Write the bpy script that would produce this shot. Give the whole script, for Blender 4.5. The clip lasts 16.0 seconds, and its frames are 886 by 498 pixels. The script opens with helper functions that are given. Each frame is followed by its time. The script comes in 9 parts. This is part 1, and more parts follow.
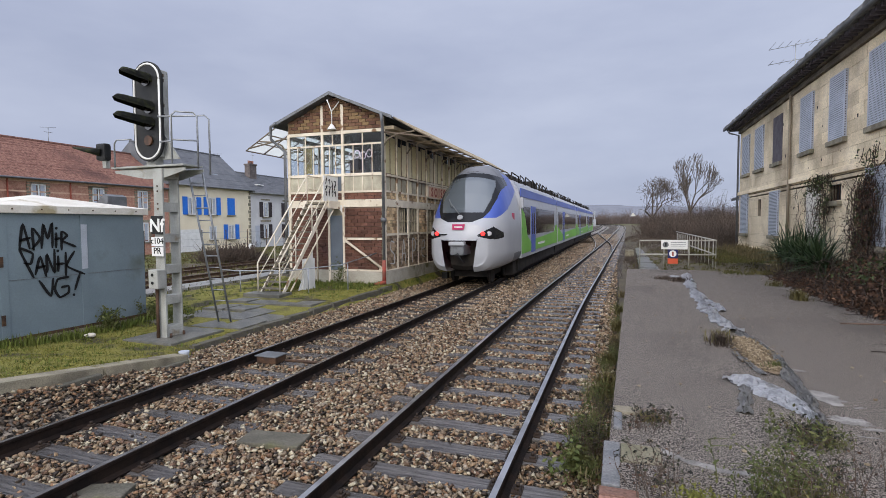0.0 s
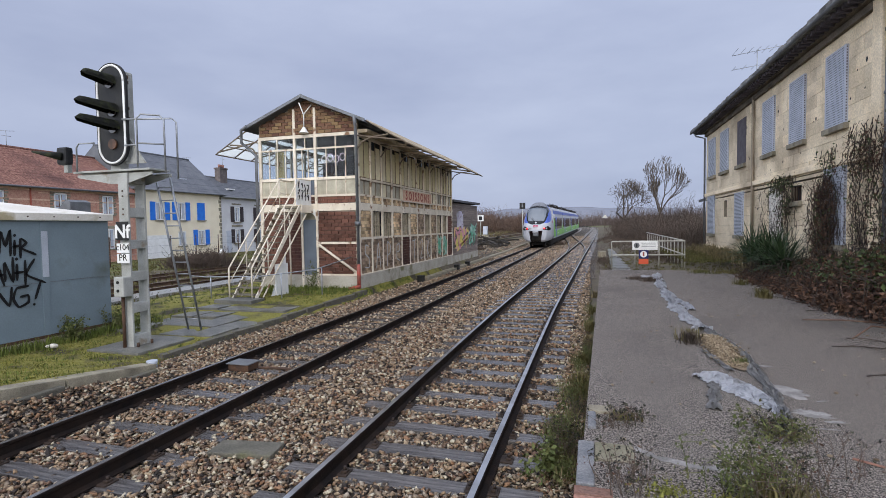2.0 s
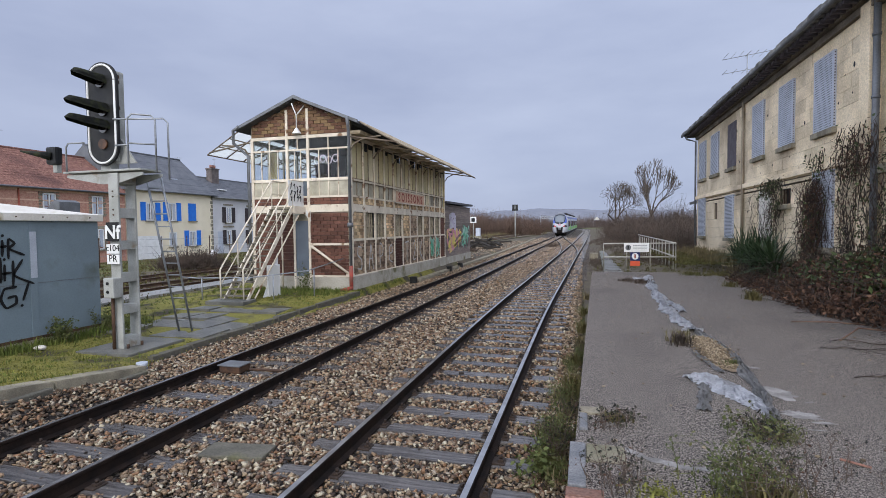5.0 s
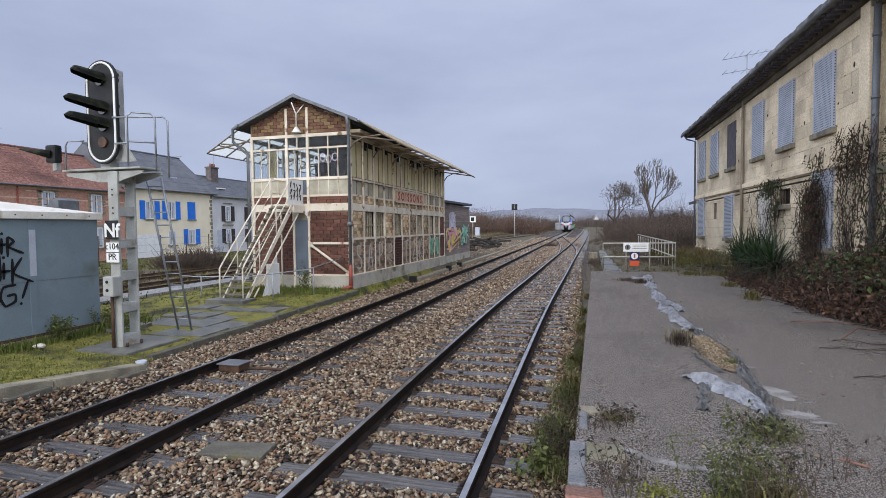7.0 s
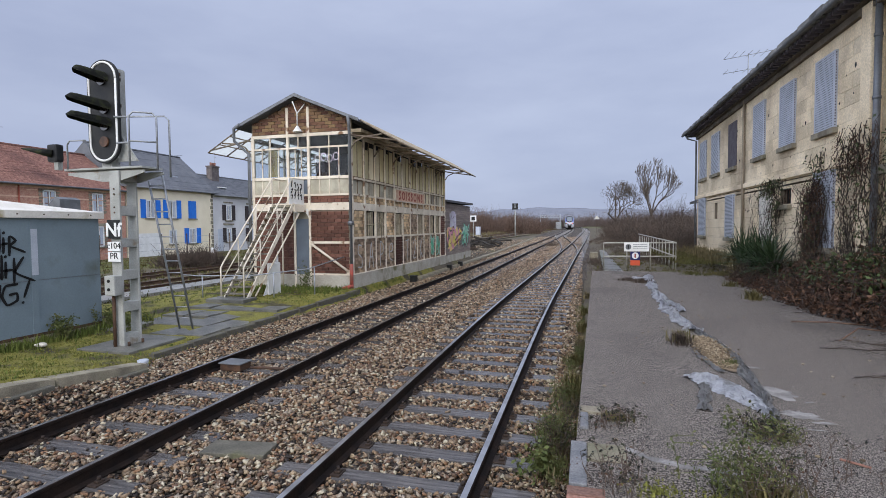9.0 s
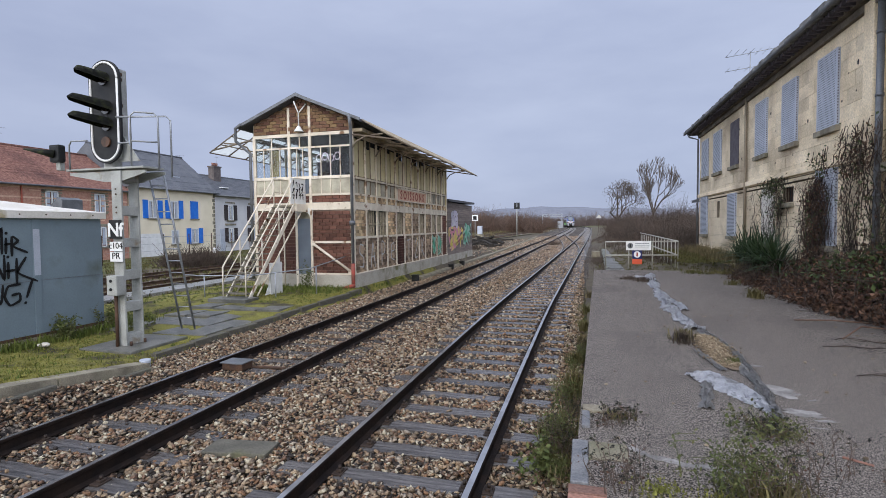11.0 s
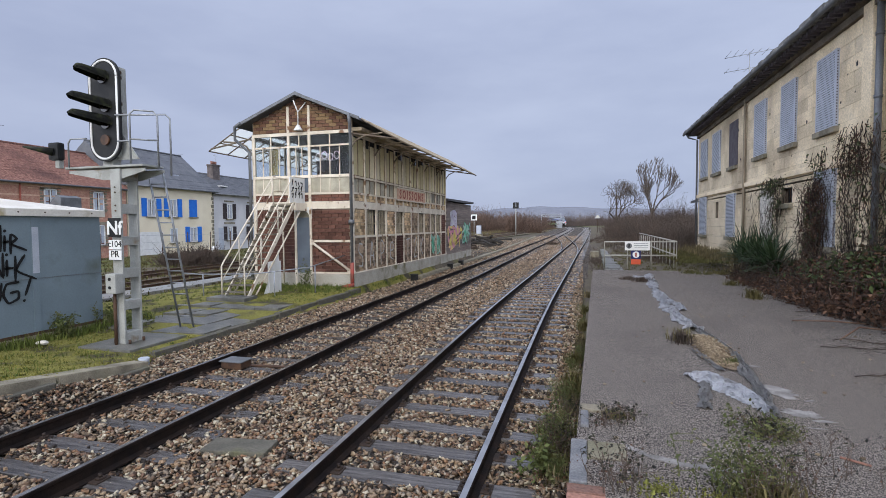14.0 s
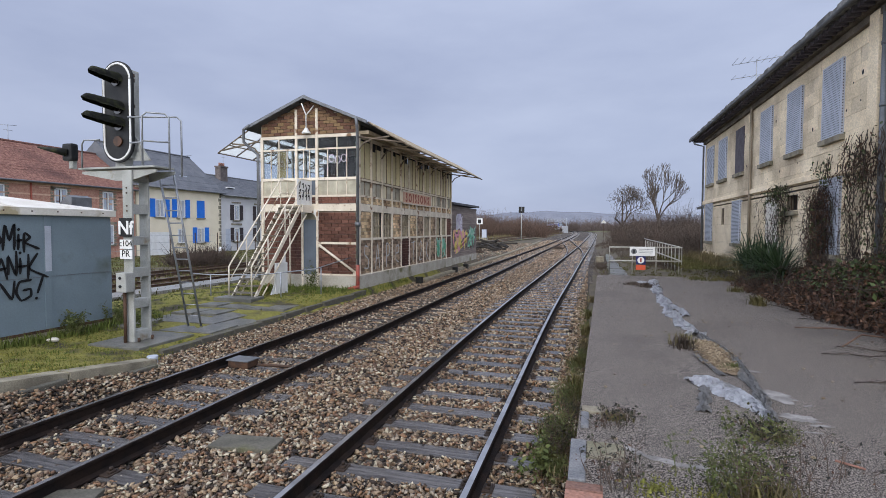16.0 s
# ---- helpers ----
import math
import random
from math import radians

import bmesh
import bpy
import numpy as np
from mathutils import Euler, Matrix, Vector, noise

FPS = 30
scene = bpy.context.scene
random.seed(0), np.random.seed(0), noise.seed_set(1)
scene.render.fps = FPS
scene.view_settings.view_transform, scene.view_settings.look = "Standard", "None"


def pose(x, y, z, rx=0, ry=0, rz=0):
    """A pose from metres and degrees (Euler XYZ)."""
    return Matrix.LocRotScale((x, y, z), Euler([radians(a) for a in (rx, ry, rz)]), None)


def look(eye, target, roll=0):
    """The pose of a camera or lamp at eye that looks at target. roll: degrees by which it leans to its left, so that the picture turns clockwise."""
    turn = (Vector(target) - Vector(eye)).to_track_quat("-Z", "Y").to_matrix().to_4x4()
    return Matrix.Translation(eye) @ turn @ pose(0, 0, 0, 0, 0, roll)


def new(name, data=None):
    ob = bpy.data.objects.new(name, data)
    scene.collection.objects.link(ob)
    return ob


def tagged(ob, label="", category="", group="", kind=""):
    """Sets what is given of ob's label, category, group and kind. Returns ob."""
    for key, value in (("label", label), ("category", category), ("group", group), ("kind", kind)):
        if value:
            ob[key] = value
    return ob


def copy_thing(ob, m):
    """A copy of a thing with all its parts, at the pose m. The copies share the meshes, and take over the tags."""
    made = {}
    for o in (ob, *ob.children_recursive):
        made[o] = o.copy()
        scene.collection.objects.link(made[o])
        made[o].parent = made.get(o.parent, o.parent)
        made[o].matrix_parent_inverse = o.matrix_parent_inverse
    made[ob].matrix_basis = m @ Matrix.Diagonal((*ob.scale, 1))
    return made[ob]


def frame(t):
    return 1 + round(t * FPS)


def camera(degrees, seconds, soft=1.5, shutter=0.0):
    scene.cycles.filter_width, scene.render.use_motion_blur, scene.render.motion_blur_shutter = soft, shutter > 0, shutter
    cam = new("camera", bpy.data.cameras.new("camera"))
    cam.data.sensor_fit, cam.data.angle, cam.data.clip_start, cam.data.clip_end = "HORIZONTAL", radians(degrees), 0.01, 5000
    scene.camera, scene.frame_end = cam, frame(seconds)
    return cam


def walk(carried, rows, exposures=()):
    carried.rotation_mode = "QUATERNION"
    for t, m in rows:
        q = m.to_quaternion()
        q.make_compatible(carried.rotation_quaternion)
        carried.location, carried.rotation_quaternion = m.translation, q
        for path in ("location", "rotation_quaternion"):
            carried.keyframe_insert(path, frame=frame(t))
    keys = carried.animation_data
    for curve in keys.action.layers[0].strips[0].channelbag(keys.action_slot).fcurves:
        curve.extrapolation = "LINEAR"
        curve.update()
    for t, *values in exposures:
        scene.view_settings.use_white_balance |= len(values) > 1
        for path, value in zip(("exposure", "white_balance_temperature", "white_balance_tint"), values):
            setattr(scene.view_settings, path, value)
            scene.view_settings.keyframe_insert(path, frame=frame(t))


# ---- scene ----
cam = camera(82.2, 16.0, soft=0.5)
PATH = [
    (0, (5.378, -0.003, 2.272), (2.122, 9.439, 1.779), -0.29),
    (0.5, (5.381, -0.005, 2.276), (2.291, 9.494, 1.800), -0.24),
    (1, (5.385, 0.004, 2.276), (2.431, 9.546, 1.809), -0.40),
    (1.5, (5.384, 0.002, 2.277), (2.527, 9.575, 1.828), -0.59),
    (2, (5.388, 0.010, 2.271), (2.594, 9.602, 1.835), -0.83),
    (2.5, (5.393, 0.004, 2.276), (2.649, 9.611, 1.851), -0.88),
    (3, (5.387, 0.005, 2.277), (2.672, 9.621, 1.870), -0.83),
    (3.5, (5.386, 0.010, 2.273), (2.691, 9.631, 1.867), -0.77),
    (4, (5.390, 0.003, 2.275), (2.714, 9.630, 1.873), -0.71),
    (6.5, (5.383, 0.001, 2.275), (2.740, 9.636, 1.855), -0.59),
    (7, (5.380, 0.000, 2.273), (2.738, 9.636, 1.850), -0.49),
    (7.5, (5.378, 0.003, 2.271), (2.745, 9.641, 1.841), -0.33),
    (8, (5.380, -0.006, 2.273), (2.742, 9.630, 1.846), -0.28),
    (8.5, (5.373, -0.006, 2.274), (2.736, 9.631, 1.844), -0.34),
    (9, (5.373, -0.013, 2.283), (2.722, 9.619, 1.844), -0.42),
    (11.5, (5.381, -0.006, 2.273), (2.694, 9.615, 1.825), -0.59),
    (12, (5.377, -0.009, 2.274), (2.699, 9.615, 1.827), -0.61),
    (12.5, (5.376, 0.000, 2.272), (2.714, 9.629, 1.826), -0.60),
    (13, (5.372, -0.001, 2.273), (2.712, 9.628, 1.818), -0.50),
    (13.5, (5.378, -0.010, 2.274), (2.720, 9.620, 1.818), -0.47),
    (14, (5.375, -0.015, 2.274), (2.711, 9.613, 1.815), -0.36),
    (14.5, (5.373, -0.005, 2.268), (2.703, 9.621, 1.815), -0.29),
    (15, (5.383, -0.012, 2.276), (2.709, 9.614, 1.837), -0.28),
    (15.5, (5.389, -0.040, 2.275), (2.699, 9.583, 1.855), -0.19),
    (16, (5.409, -0.119, 2.272), (2.644, 9.483, 1.882), 0.27),
]
walk(cam, [(t, look(eye, target, roll)) for t, eye, target, roll in PATH], exposures=[(0, 0.02, 6850, 10), (1.5, 0.01, 6650, 10), (3, 0.0, 6500, 10), (16, 0.0, 6500, 10)])

# ---- world and light: an overcast winter day ----
world = bpy.data.worlds.new("overcast_sky")
scene.world = world
world.use_nodes = True
wn, wl = world.node_tree.nodes, world.node_tree.links
wn.clear()
w_out = wn.new("ShaderNodeOutputWorld")
w_bg = wn.new("ShaderNodeBackground")
w_sky = wn.new("ShaderNodeTexSky")
w_sky.sky_type = "NISHITA"
w_sky.sun_disc = False
w_sky.sun_elevation = radians(24)
w_sky.sun_rotation = radians(200)
w_gain = wn.new("ShaderNodeVectorMath")
w_gain.operation = "SCALE"
w_gain.inputs["Scale"].default_value = 0.05
w_co = wn.new("ShaderNodeTexCoord")
w_map = wn.new("ShaderNodeMapping")
w_map.inputs["Scale"].default_value = (1.0, 1.0, 3.2)
w_noise = wn.new("ShaderNodeTexNoise")
w_noise.inputs["Scale"].default_value = 2.1
w_noise.inputs["Detail"].default_value = 6.0
w_noise.inputs["Roughness"].default_value = 0.52
w_ramp = wn.new("ShaderNodeValToRGB")
w_ramp.color_ramp.elements[0].position = 0.3
w_ramp.color_ramp.elements[0].color = (0.345, 0.40, 0.572, 1)
w_ramp.color_ramp.elements[1].position = 0.72
w_ramp.color_ramp.elements[1].color = (0.475, 0.535, 0.708, 1)
w_mix = wn.new("ShaderNodeMix")
w_mix.data_type = "RGBA"
w_mix.inputs[0].default_value = 0.9
wl.new(w_sky.outputs[0], w_gain.inputs[0])
wl.new(w_co.outputs["Generated"], w_map.inputs[0])
wl.new(w_map.outputs[0], w_noise.inputs["Vector"])
wl.new(w_noise.outputs[0], w_ramp.inputs[0])
wl.new(w_gain.outputs[0], w_mix.inputs[6])
wl.new(w_ramp.outputs[0], w_mix.inputs[7])
# an overcast sky is brighter overhead than at the horizon
w_sep = wn.new("ShaderNodeSeparateXYZ")
w_up = wn.new("ShaderNodeMapRange")
w_up.inputs[1].default_value, w_up.inputs[2].default_value = 0.25, 1.0
w_up.inputs[3].default_value, w_up.inputs[4].default_value = 1.17, 1.45
wl.new(w_co.outputs["Generated"], w_sep.inputs[0])
wl.new(w_sep.outputs[2], w_up.inputs[0])
# the cloud thins towards the hidden sun, behind the platform
w_side = wn.new("ShaderNodeMapRange")
w_side.interpolation_type = "SMOOTHSTEP"
w_side.inputs[1].default_value, w_side.inputs[2].default_value = 0.5, -0.35
w_side.inputs[3].default_value, w_side.inputs[4].default_value = 1.0, 3.2
wl.new(w_sep.outputs[1], w_side.inputs[0])
# and is whiter there
w_warm = wn.new("ShaderNodeMapRange")
w_warm.interpolation_type = "SMOOTHSTEP"
w_warm.inputs[1].default_value, w_warm.inputs[2].default_value = 0.5, -0.2
wl.new(w_sep.outputs[1], w_warm.inputs[0])
w_tint = wn.new("ShaderNodeMix")
w_tint.data_type = "RGBA"
w_tint.inputs[6].default_value, w_tint.inputs[7].default_value = (1, 1, 1, 1), (1.05, 1.0, 0.9, 1)
wl.new(w_warm.outputs[0], w_tint.inputs[0])
w_mul = wn.new("ShaderNodeMix")
w_mul.data_type, w_mul.blend_type = "RGBA", "MULTIPLY"
w_mul.inputs[0].default_value = 1.0
wl.new(w_mix.outputs[2], w_mul.inputs[6])
wl.new(w_tint.outputs[2], w_mul.inputs[7])
wl.new(w_mul.outputs[2], w_bg.inputs[0])
w_lum = wn.new("ShaderNodeMath")
w_lum.operation = "MULTIPLY"
wl.new(w_up.outputs[0], w_lum.inputs[0])
wl.new(w_side.outputs[0], w_lum.inputs[1])
wl.new(w_lum.outputs[0], w_bg.inputs[1])
wl.new(w_bg.outputs[0], w_out.inputs[0])
sun_data = bpy.data.lights.new("sun", "SUN")
sun_data.energy, sun_data.angle, sun_data.color = 1.4, radians(30), (1.0, 0.93, 0.82)
sun = new("sun", sun_data)
sun.matrix_world = look((8, -50, 36), (0, 10, 0))


# ---- materials ----
def material(name, colour, rough=0.8, second=None, scale=3.0, mix=0.5, fine=0.0, fine_scale=60.0, bump=0.0,
             bump_scale=80.0, metal=0.0, third=None, third_scale=0.6, third_low=0.55, third_high=0.7, island=0.0,
             object_random=0.0, stretch=(1, 1, 1), spec=0.22, hard=0.12):
    """A surface with two or three colours broken up by noise at two scales, fine grain and relief."""
    m = bpy.data.materials.new(name)
    m.use_nodes = True
    n, l = m.node_tree.nodes, m.node_tree.links
    b = n["Principled BSDF"]
    b.inputs["Roughness"].default_value = rough
    b.inputs["Metallic"].default_value = metal
    b.inputs["Specular IOR Level"].default_value = spec
    co = n.new("ShaderNodeTexCoord")
    mp = n.new("ShaderNodeMapping")
    mp.inputs["Scale"].default_value = stretch
    l.new(co.outputs["Object"], mp.inputs[0])

    def noise_of(s, detail=4.0):
        t = n.new("ShaderNodeTexNoise")
        t.inputs["Scale"].default_value = s
        t.inputs["Detail"].default_value = detail
        l.new(mp.outputs[0], t.inputs["Vector"])
        return t.outputs[0]

    def ramp_of(v, lo, hi):
        r = n.new("ShaderNodeMapRange")
        r.inputs[1].default_value, r.inputs[2].default_value = lo, hi
        r.clamp = True
        l.new(v, r.inputs[0])
        return r.outputs[0]

    def blend(fac, a, c, kind="MIX"):
        x = n.new("ShaderNodeMix")
        x.data_type, x.blend_type = "RGBA", kind
        if isinstance(fac, float):
            x.inputs[0].default_value = fac
        else:
            l.new(fac, x.inputs[0])
        for s, v in ((x.inputs[6], a), (x.inputs[7], c)):
            if isinstance(v, tuple):
                s.default_value = (*v, 1)
            else:
                l.new(v, s)
        return x.outputs[2]

    col = colour
    if second:
        col = blend(ramp_of(noise_of(scale), mix - hard, mix + hard), colour, second)
    if third:
        col = blend(ramp_of(noise_of(third_scale, 6.0), third_low, third_high), col, third)
    if fine:
        g = ramp_of(noise_of(fine_scale, 2.0), 0.25, 0.75)
        h = n.new("ShaderNodeMapRange")
        h.inputs[3].default_value, h.inputs[4].default_value = 1 - fine, 1 + fine
        l.new(g, h.inputs[0])
        v = n.new("ShaderNodeVectorMath")
        v.operation = "SCALE"
        if isinstance(col, tuple):
            v.inputs[0].default_value = col
        else:
            l.new(col, v.inputs[0])
        l.new(h.outputs[0], v.inputs["Scale"])
        col = v.outputs[0]
    for amount, node, socket in ((island, "ShaderNodeNewGeometry", "Random Per Island"), (object_random, "ShaderNodeObjectInfo", "Random")):
        if amount:
            r = n.new(node)
            h = n.new("ShaderNodeMapRange")
            h.inputs[3].default_value, h.inputs[4].default_value = 1 - amount, 1 + amount
            l.new(r.outputs[socket], h.inputs[0])
            v = n.new("ShaderNodeVectorMath")
            v.operation = "SCALE"
            if isinstance(col, tuple):
                v.inputs[0].default_value = col
            else:
                l.new(col, v.inputs[0])
            l.new(h.outputs[0], v.inputs["Scale"])
            col = v.outputs[0]
    if isinstance(col, tuple):
        b.inputs["Base Color"].default_value = (*col, 1)
    else:
        l.new(col, b.inputs["Base Color"])
    if bump:
        bp = n.new("ShaderNodeBump")
        bp.inputs["Strength"].default_value = bump
        bp.inputs["Distance"].default_value = 0.02
        l.new(noise_of(bump_scale, 3.0), bp.inputs["Height"])
        l.new(bp.outputs[0], b.inputs["Normal"])
    return m


def ramp_material(name, colours, rough=0.85, fine_scale=90.0, source="island", bump=0.3):
    """Pieces that each take one of several colours at random."""
    m = material(name, colours[0], rough, fine=0.25, fine_scale=fine_scale, bump=bump)
    n, l = m.node_tree.nodes, m.node_tree.links
    b = n["Principled BSDF"]
    r = n.new("ShaderNodeNewGeometry") if source == "island" else n.new("ShaderNodeObjectInfo")
    out = r.outputs["Random Per Island"] if source == "island" else r.outputs["Random"]
    ramp = n.new("ShaderNodeValToRGB")
    ramp.color_ramp.interpolation = "CONSTANT"
    e = ramp.color_ramp.elements
    e[0].color = (*colours[0], 1)
    e[1].position, e[1].color = 1 / len(colours), (*colours[1], 1)
    for i, c in enumerate(colours[2:], 2):
        e.new(i / len(colours)).color = (*c, 1)
    l.new(out, ramp.inputs[0])
    old = b.inputs["Base Color"].links[0].from_node
    l.new(ramp.outputs[0], old.inputs[0])
    return m


def glass(name, colour=(0.02, 0.025, 0.03), rough=0.05):
    m = material(name, colour, rough, spec=0.8)
    return m


def glow(name, colour, strength):
    m = material(name, colour, 0.3)
    b = m.node_tree.nodes["Principled BSDF"]
    b.inputs["Emission Color"].default_value = (*colour, 1)
    b.inputs["Emission Strength"].default_value = strength
    return m


def clear_glass(name):
    m = bpy.data.materials.new(name)
    m.use_nodes = True
    n, l = m.node_tree.nodes, m.node_tree.links
    n.remove(n["Principled BSDF"])
    out = n["Material Output"]
    tr, gl, mx, fr = n.new("ShaderNodeBsdfTransparent"), n.new("ShaderNodeBsdfGlossy"), n.new("ShaderNodeMixShader"), n.new("ShaderNodeFresnel")
    tr.inputs[0].default_value = (0.82, 0.86, 0.87, 1)
    gl.inputs["Roughness"].default_value = 0.04
    fr.inputs[0].default_value = 1.3
    l.new(fr.outputs[0], mx.inputs[0])
    l.new(tr.outputs[0], mx.inputs[1])
    l.new(gl.outputs[0], mx.inputs[2])
    l.new(mx.outputs[0], out.inputs[0])
    return m


M = {}
M["ground"] = material("field_ground", (0.075, 0.085, 0.03), 0.95, (0.12, 0.10, 0.055), 0.5, 0.5, 0.35, 25, 0.6, 30, third=(0.10, 0.125, 0.025), third_scale=0.25)
M["mossy"] = material("mossy_ground", (0.165, 0.155, 0.038), 0.95, (0.215, 0.198, 0.05), 2.2, 0.5, 0.45, 45, 0.9, 60, third=(0.055, 0.048, 0.033), third_scale=0.9, third_low=0.52, third_high=0.62)
# near-black base puts the shade of gaps between stones into the bed
M["bed"] = material("ballast_bed", (0.016, 0.013, 0.011), 0.9, (0.21, 0.175, 0.14), 20, 0.53, 0.6, 24, 1.0, 14, third=(0.045, 0.04, 0.034), third_scale=0.5, third_low=0.5, third_high=0.62, hard=0.06)
M["stone"] = ramp_material("ballast_stones", [(0.287, 0.196, 0.120), (0.124, 0.080, 0.052), (0.357, 0.267, 0.171), (0.053, 0.039, 0.030), (0.209, 0.161, 0.113), (0.476, 0.417, 0.302), (0.257, 0.148, 0.084), (0.035, 0.028, 0.024), (0.249, 0.181, 0.119), (0.164, 0.099, 0.066), (0.339, 0.282, 0.215)], 0.6, bump=0.7)
M["stone_dirty"] = ramp_material("dirty_ballast_stones", [(0.246, 0.173, 0.108), (0.155, 0.111, 0.076), (0.348, 0.261, 0.174), (0.075, 0.058, 0.042), (0.231, 0.173, 0.123), (0.485, 0.398, 0.297), (0.262, 0.159, 0.090), (0.051, 0.041, 0.033)], 0.5)
M["asphalt"] = material("old_platform_asphalt", (0.022, 0.019, 0.017), 0.9, (0.30, 0.262, 0.228), 100, 0.5, 0.5, 45, 1.0, 90, third=(0.095, 0.083, 0.074), third_scale=0.55, third_low=0.52, third_high=0.85, hard=0.05)
M["concrete"] = material("weathered_concrete", (0.29, 0.26, 0.19), 0.9, (0.17, 0.15, 0.112), 2.5, 0.5, 0.25, 60, 0.4, 40, third=(0.16, 0.15, 0.10), third_scale=1.1)
M["plinth"] = material("pale_cement_plinth", (0.42, 0.395, 0.335), 0.9, (0.33, 0.305, 0.25), 1.6, 0.5, 0.2, 50, 0.3, 40, third=(0.16, 0.15, 0.08), third_scale=0.9, third_low=0.6)
# cornice stone, much darker than the wall below it
M["dark_cornice"] = material("dark_cornice_stone", (0.11, 0.095, 0.075), 0.95, (0.20, 0.17, 0.13), 1.5, 0.55, 0.3, 30, 0.4, 30)
M["wet_slab"] = material("wet_concrete_slab", (0.10, 0.10, 0.09), 0.4, (0.16, 0.155, 0.135), 3, 0.5, 0.25, 40, 0.3, 30, third=(0.12, 0.13, 0.045), third_scale=1.3)
M["wet_path"] = material("wet_pale_concrete", (0.30, 0.30, 0.285), 0.3, (0.22, 0.22, 0.205), 2, 0.5, 0.2, 30, 0.1, 30, spec=0.5)
M["wood"] = material("oiled_sleeper_wood", (0.045, 0.041, 0.039), 0.25, (0.115, 0.106, 0.10), 4, 0.5, 0.4, 30, 0.2, 25, stretch=(0.4, 6, 6), object_random=0.3, third=(0.16, 0.16, 0.15), third_scale=7.0, third_low=0.66, third_high=0.72, spec=0.5)
M["rail_side"] = material("rusty_rail_side", (0.012, 0.0095, 0.009), 0.7, (0.022, 0.015, 0.012), 6, 0.5, 0.3, 60, 0.3, 60, spec=0.1)
M["rail_top"] = material("worn_rail_head", (0.62, 0.61, 0.60), 0.28, (0.42, 0.41, 0.40), 3, 0.5, metal=0.95)
M["rail_dull"] = material("dull_rail_head", (0.30, 0.285, 0.27), 0.24, (0.16, 0.145, 0.13), 3, 0.5, metal=0.75)
M["rust_rail"] = material("brown_rusted_rail", (0.12, 0.075, 0.05), 0.85, (0.075, 0.05, 0.037), 6, 0.5, 0.3, 40, 0.2, 40)
M["scrap"] = material("tarred_scrap", (0.022, 0.02, 0.018), 0.8, (0.045, 0.038, 0.03), 4, 0.5, 0.3, 30)
M["chair_iron"] = material("oily_dark_iron", (0.028, 0.022, 0.019), 0.6, (0.05, 0.035, 0.027), 8, 0.5, 0.3, 60, 0.2, 50)
M["iron"] = material("rusty_iron", (0.05, 0.032, 0.024), 0.7, (0.09, 0.05, 0.03), 8, 0.5, 0.3, 60, 0.2, 50)
M["brick_pale"] = material("old_yellow_brick", (0.62, 0.47, 0.28), 0.9, (0.40, 0.27, 0.16), 2.0, 0.5, 0.3, 40, 0.3, 60, object_random=0.2, island=0.5, third=(0.16, 0.10, 0.07), third_scale=1.2)
M["brick_red"] = material("dark_red_brick", (0.135, 0.062, 0.043), 0.85, (0.085, 0.044, 0.034), 1.5, 0.5, 0.3, 40, 0.3, 60, object_random=0.4, third=(0.07, 0.035, 0.03), third_scale=0.9)
M["brick_gable"] = ramp_material("mixed_gable_brick", [(0.22, 0.145, 0.075), (0.15, 0.08, 0.05), (0.18, 0.11, 0.062), (0.115, 0.06, 0.042), (0.16, 0.088, 0.055)], 0.9, 60.0, "object")
M["mortar"] = material("grey_mortar", (0.36, 0.31, 0.235), 0.95, (0.19, 0.16, 0.12), 3, 0.5, 0.2, 60)
M["mortar_red"] = material("dark_mortar", (0.30, 0.225, 0.175), 0.95, (0.20, 0.145, 0.115), 3, 0.5, 0.2, 60)
M["cream"] = material("flaking_cream_paint", (0.72, 0.65, 0.53), 0.7, (0.59, 0.52, 0.41), 2.0, 0.5, 0.1, 60, 0.15, 60, third=(0.22, 0.13, 0.075), third_scale=3.0, third_low=0.6, third_high=0.68)
M["cream_board"] = material("yellowed_boards", (0.60, 0.51, 0.26), 0.75, (0.42, 0.34, 0.165), 1.5, 0.5, 0.15, 50, 0.2, 50, stretch=(1, 1, 0.25), third=(0.15, 0.11, 0.065), third_scale=2.0, third_low=0.58, third_high=0.68, island=0.4)
M["slate"] = material("dark_roofing", (0.065, 0.068, 0.075), 0.7, (0.10, 0.10, 0.105), 2, 0.5, 0.3, 30, 0.3, 30)
M["zinc"] = material("dull_zinc", (0.17, 0.18, 0.19), 0.5, (0.13, 0.135, 0.14), 3, 0.5, 0.15, 40, metal=0.3)
M["stone_wall"] = material("stained_limestone", (0.79, 0.675, 0.485), 0.9, (0.66, 0.55, 0.375), 1.2, 0.5, 0.2, 26, 0.4, 26, third=(0.42, 0.34, 0.235), third_scale=0.55, third_low=0.5, third_high=0.7, object_random=0.13)
M["joint"] = material("stone_joint", (0.30, 0.25, 0.18), 0.95, (0.22, 0.18, 0.13), 2, 0.5, 0.2, 40)
M["shutter"] = material("pale_blue_metal_sheet", (0.462, 0.495, 0.553), 0.55, (0.401, 0.433, 0.485), 2, 0.5, 0.1, 50, metal=0.15)
# near-black that stands in for the unlit depth of openings and pits
M["hole"] = material("painted_gloom", (0.03, 0.032, 0.036), 0.9)
M["dark_shutter"] = material("grey_wooden_shutter", (0.11, 0.10, 0.11), 0.8, (0.08, 0.07, 0.08), 3, 0.5, 0.2, 30)
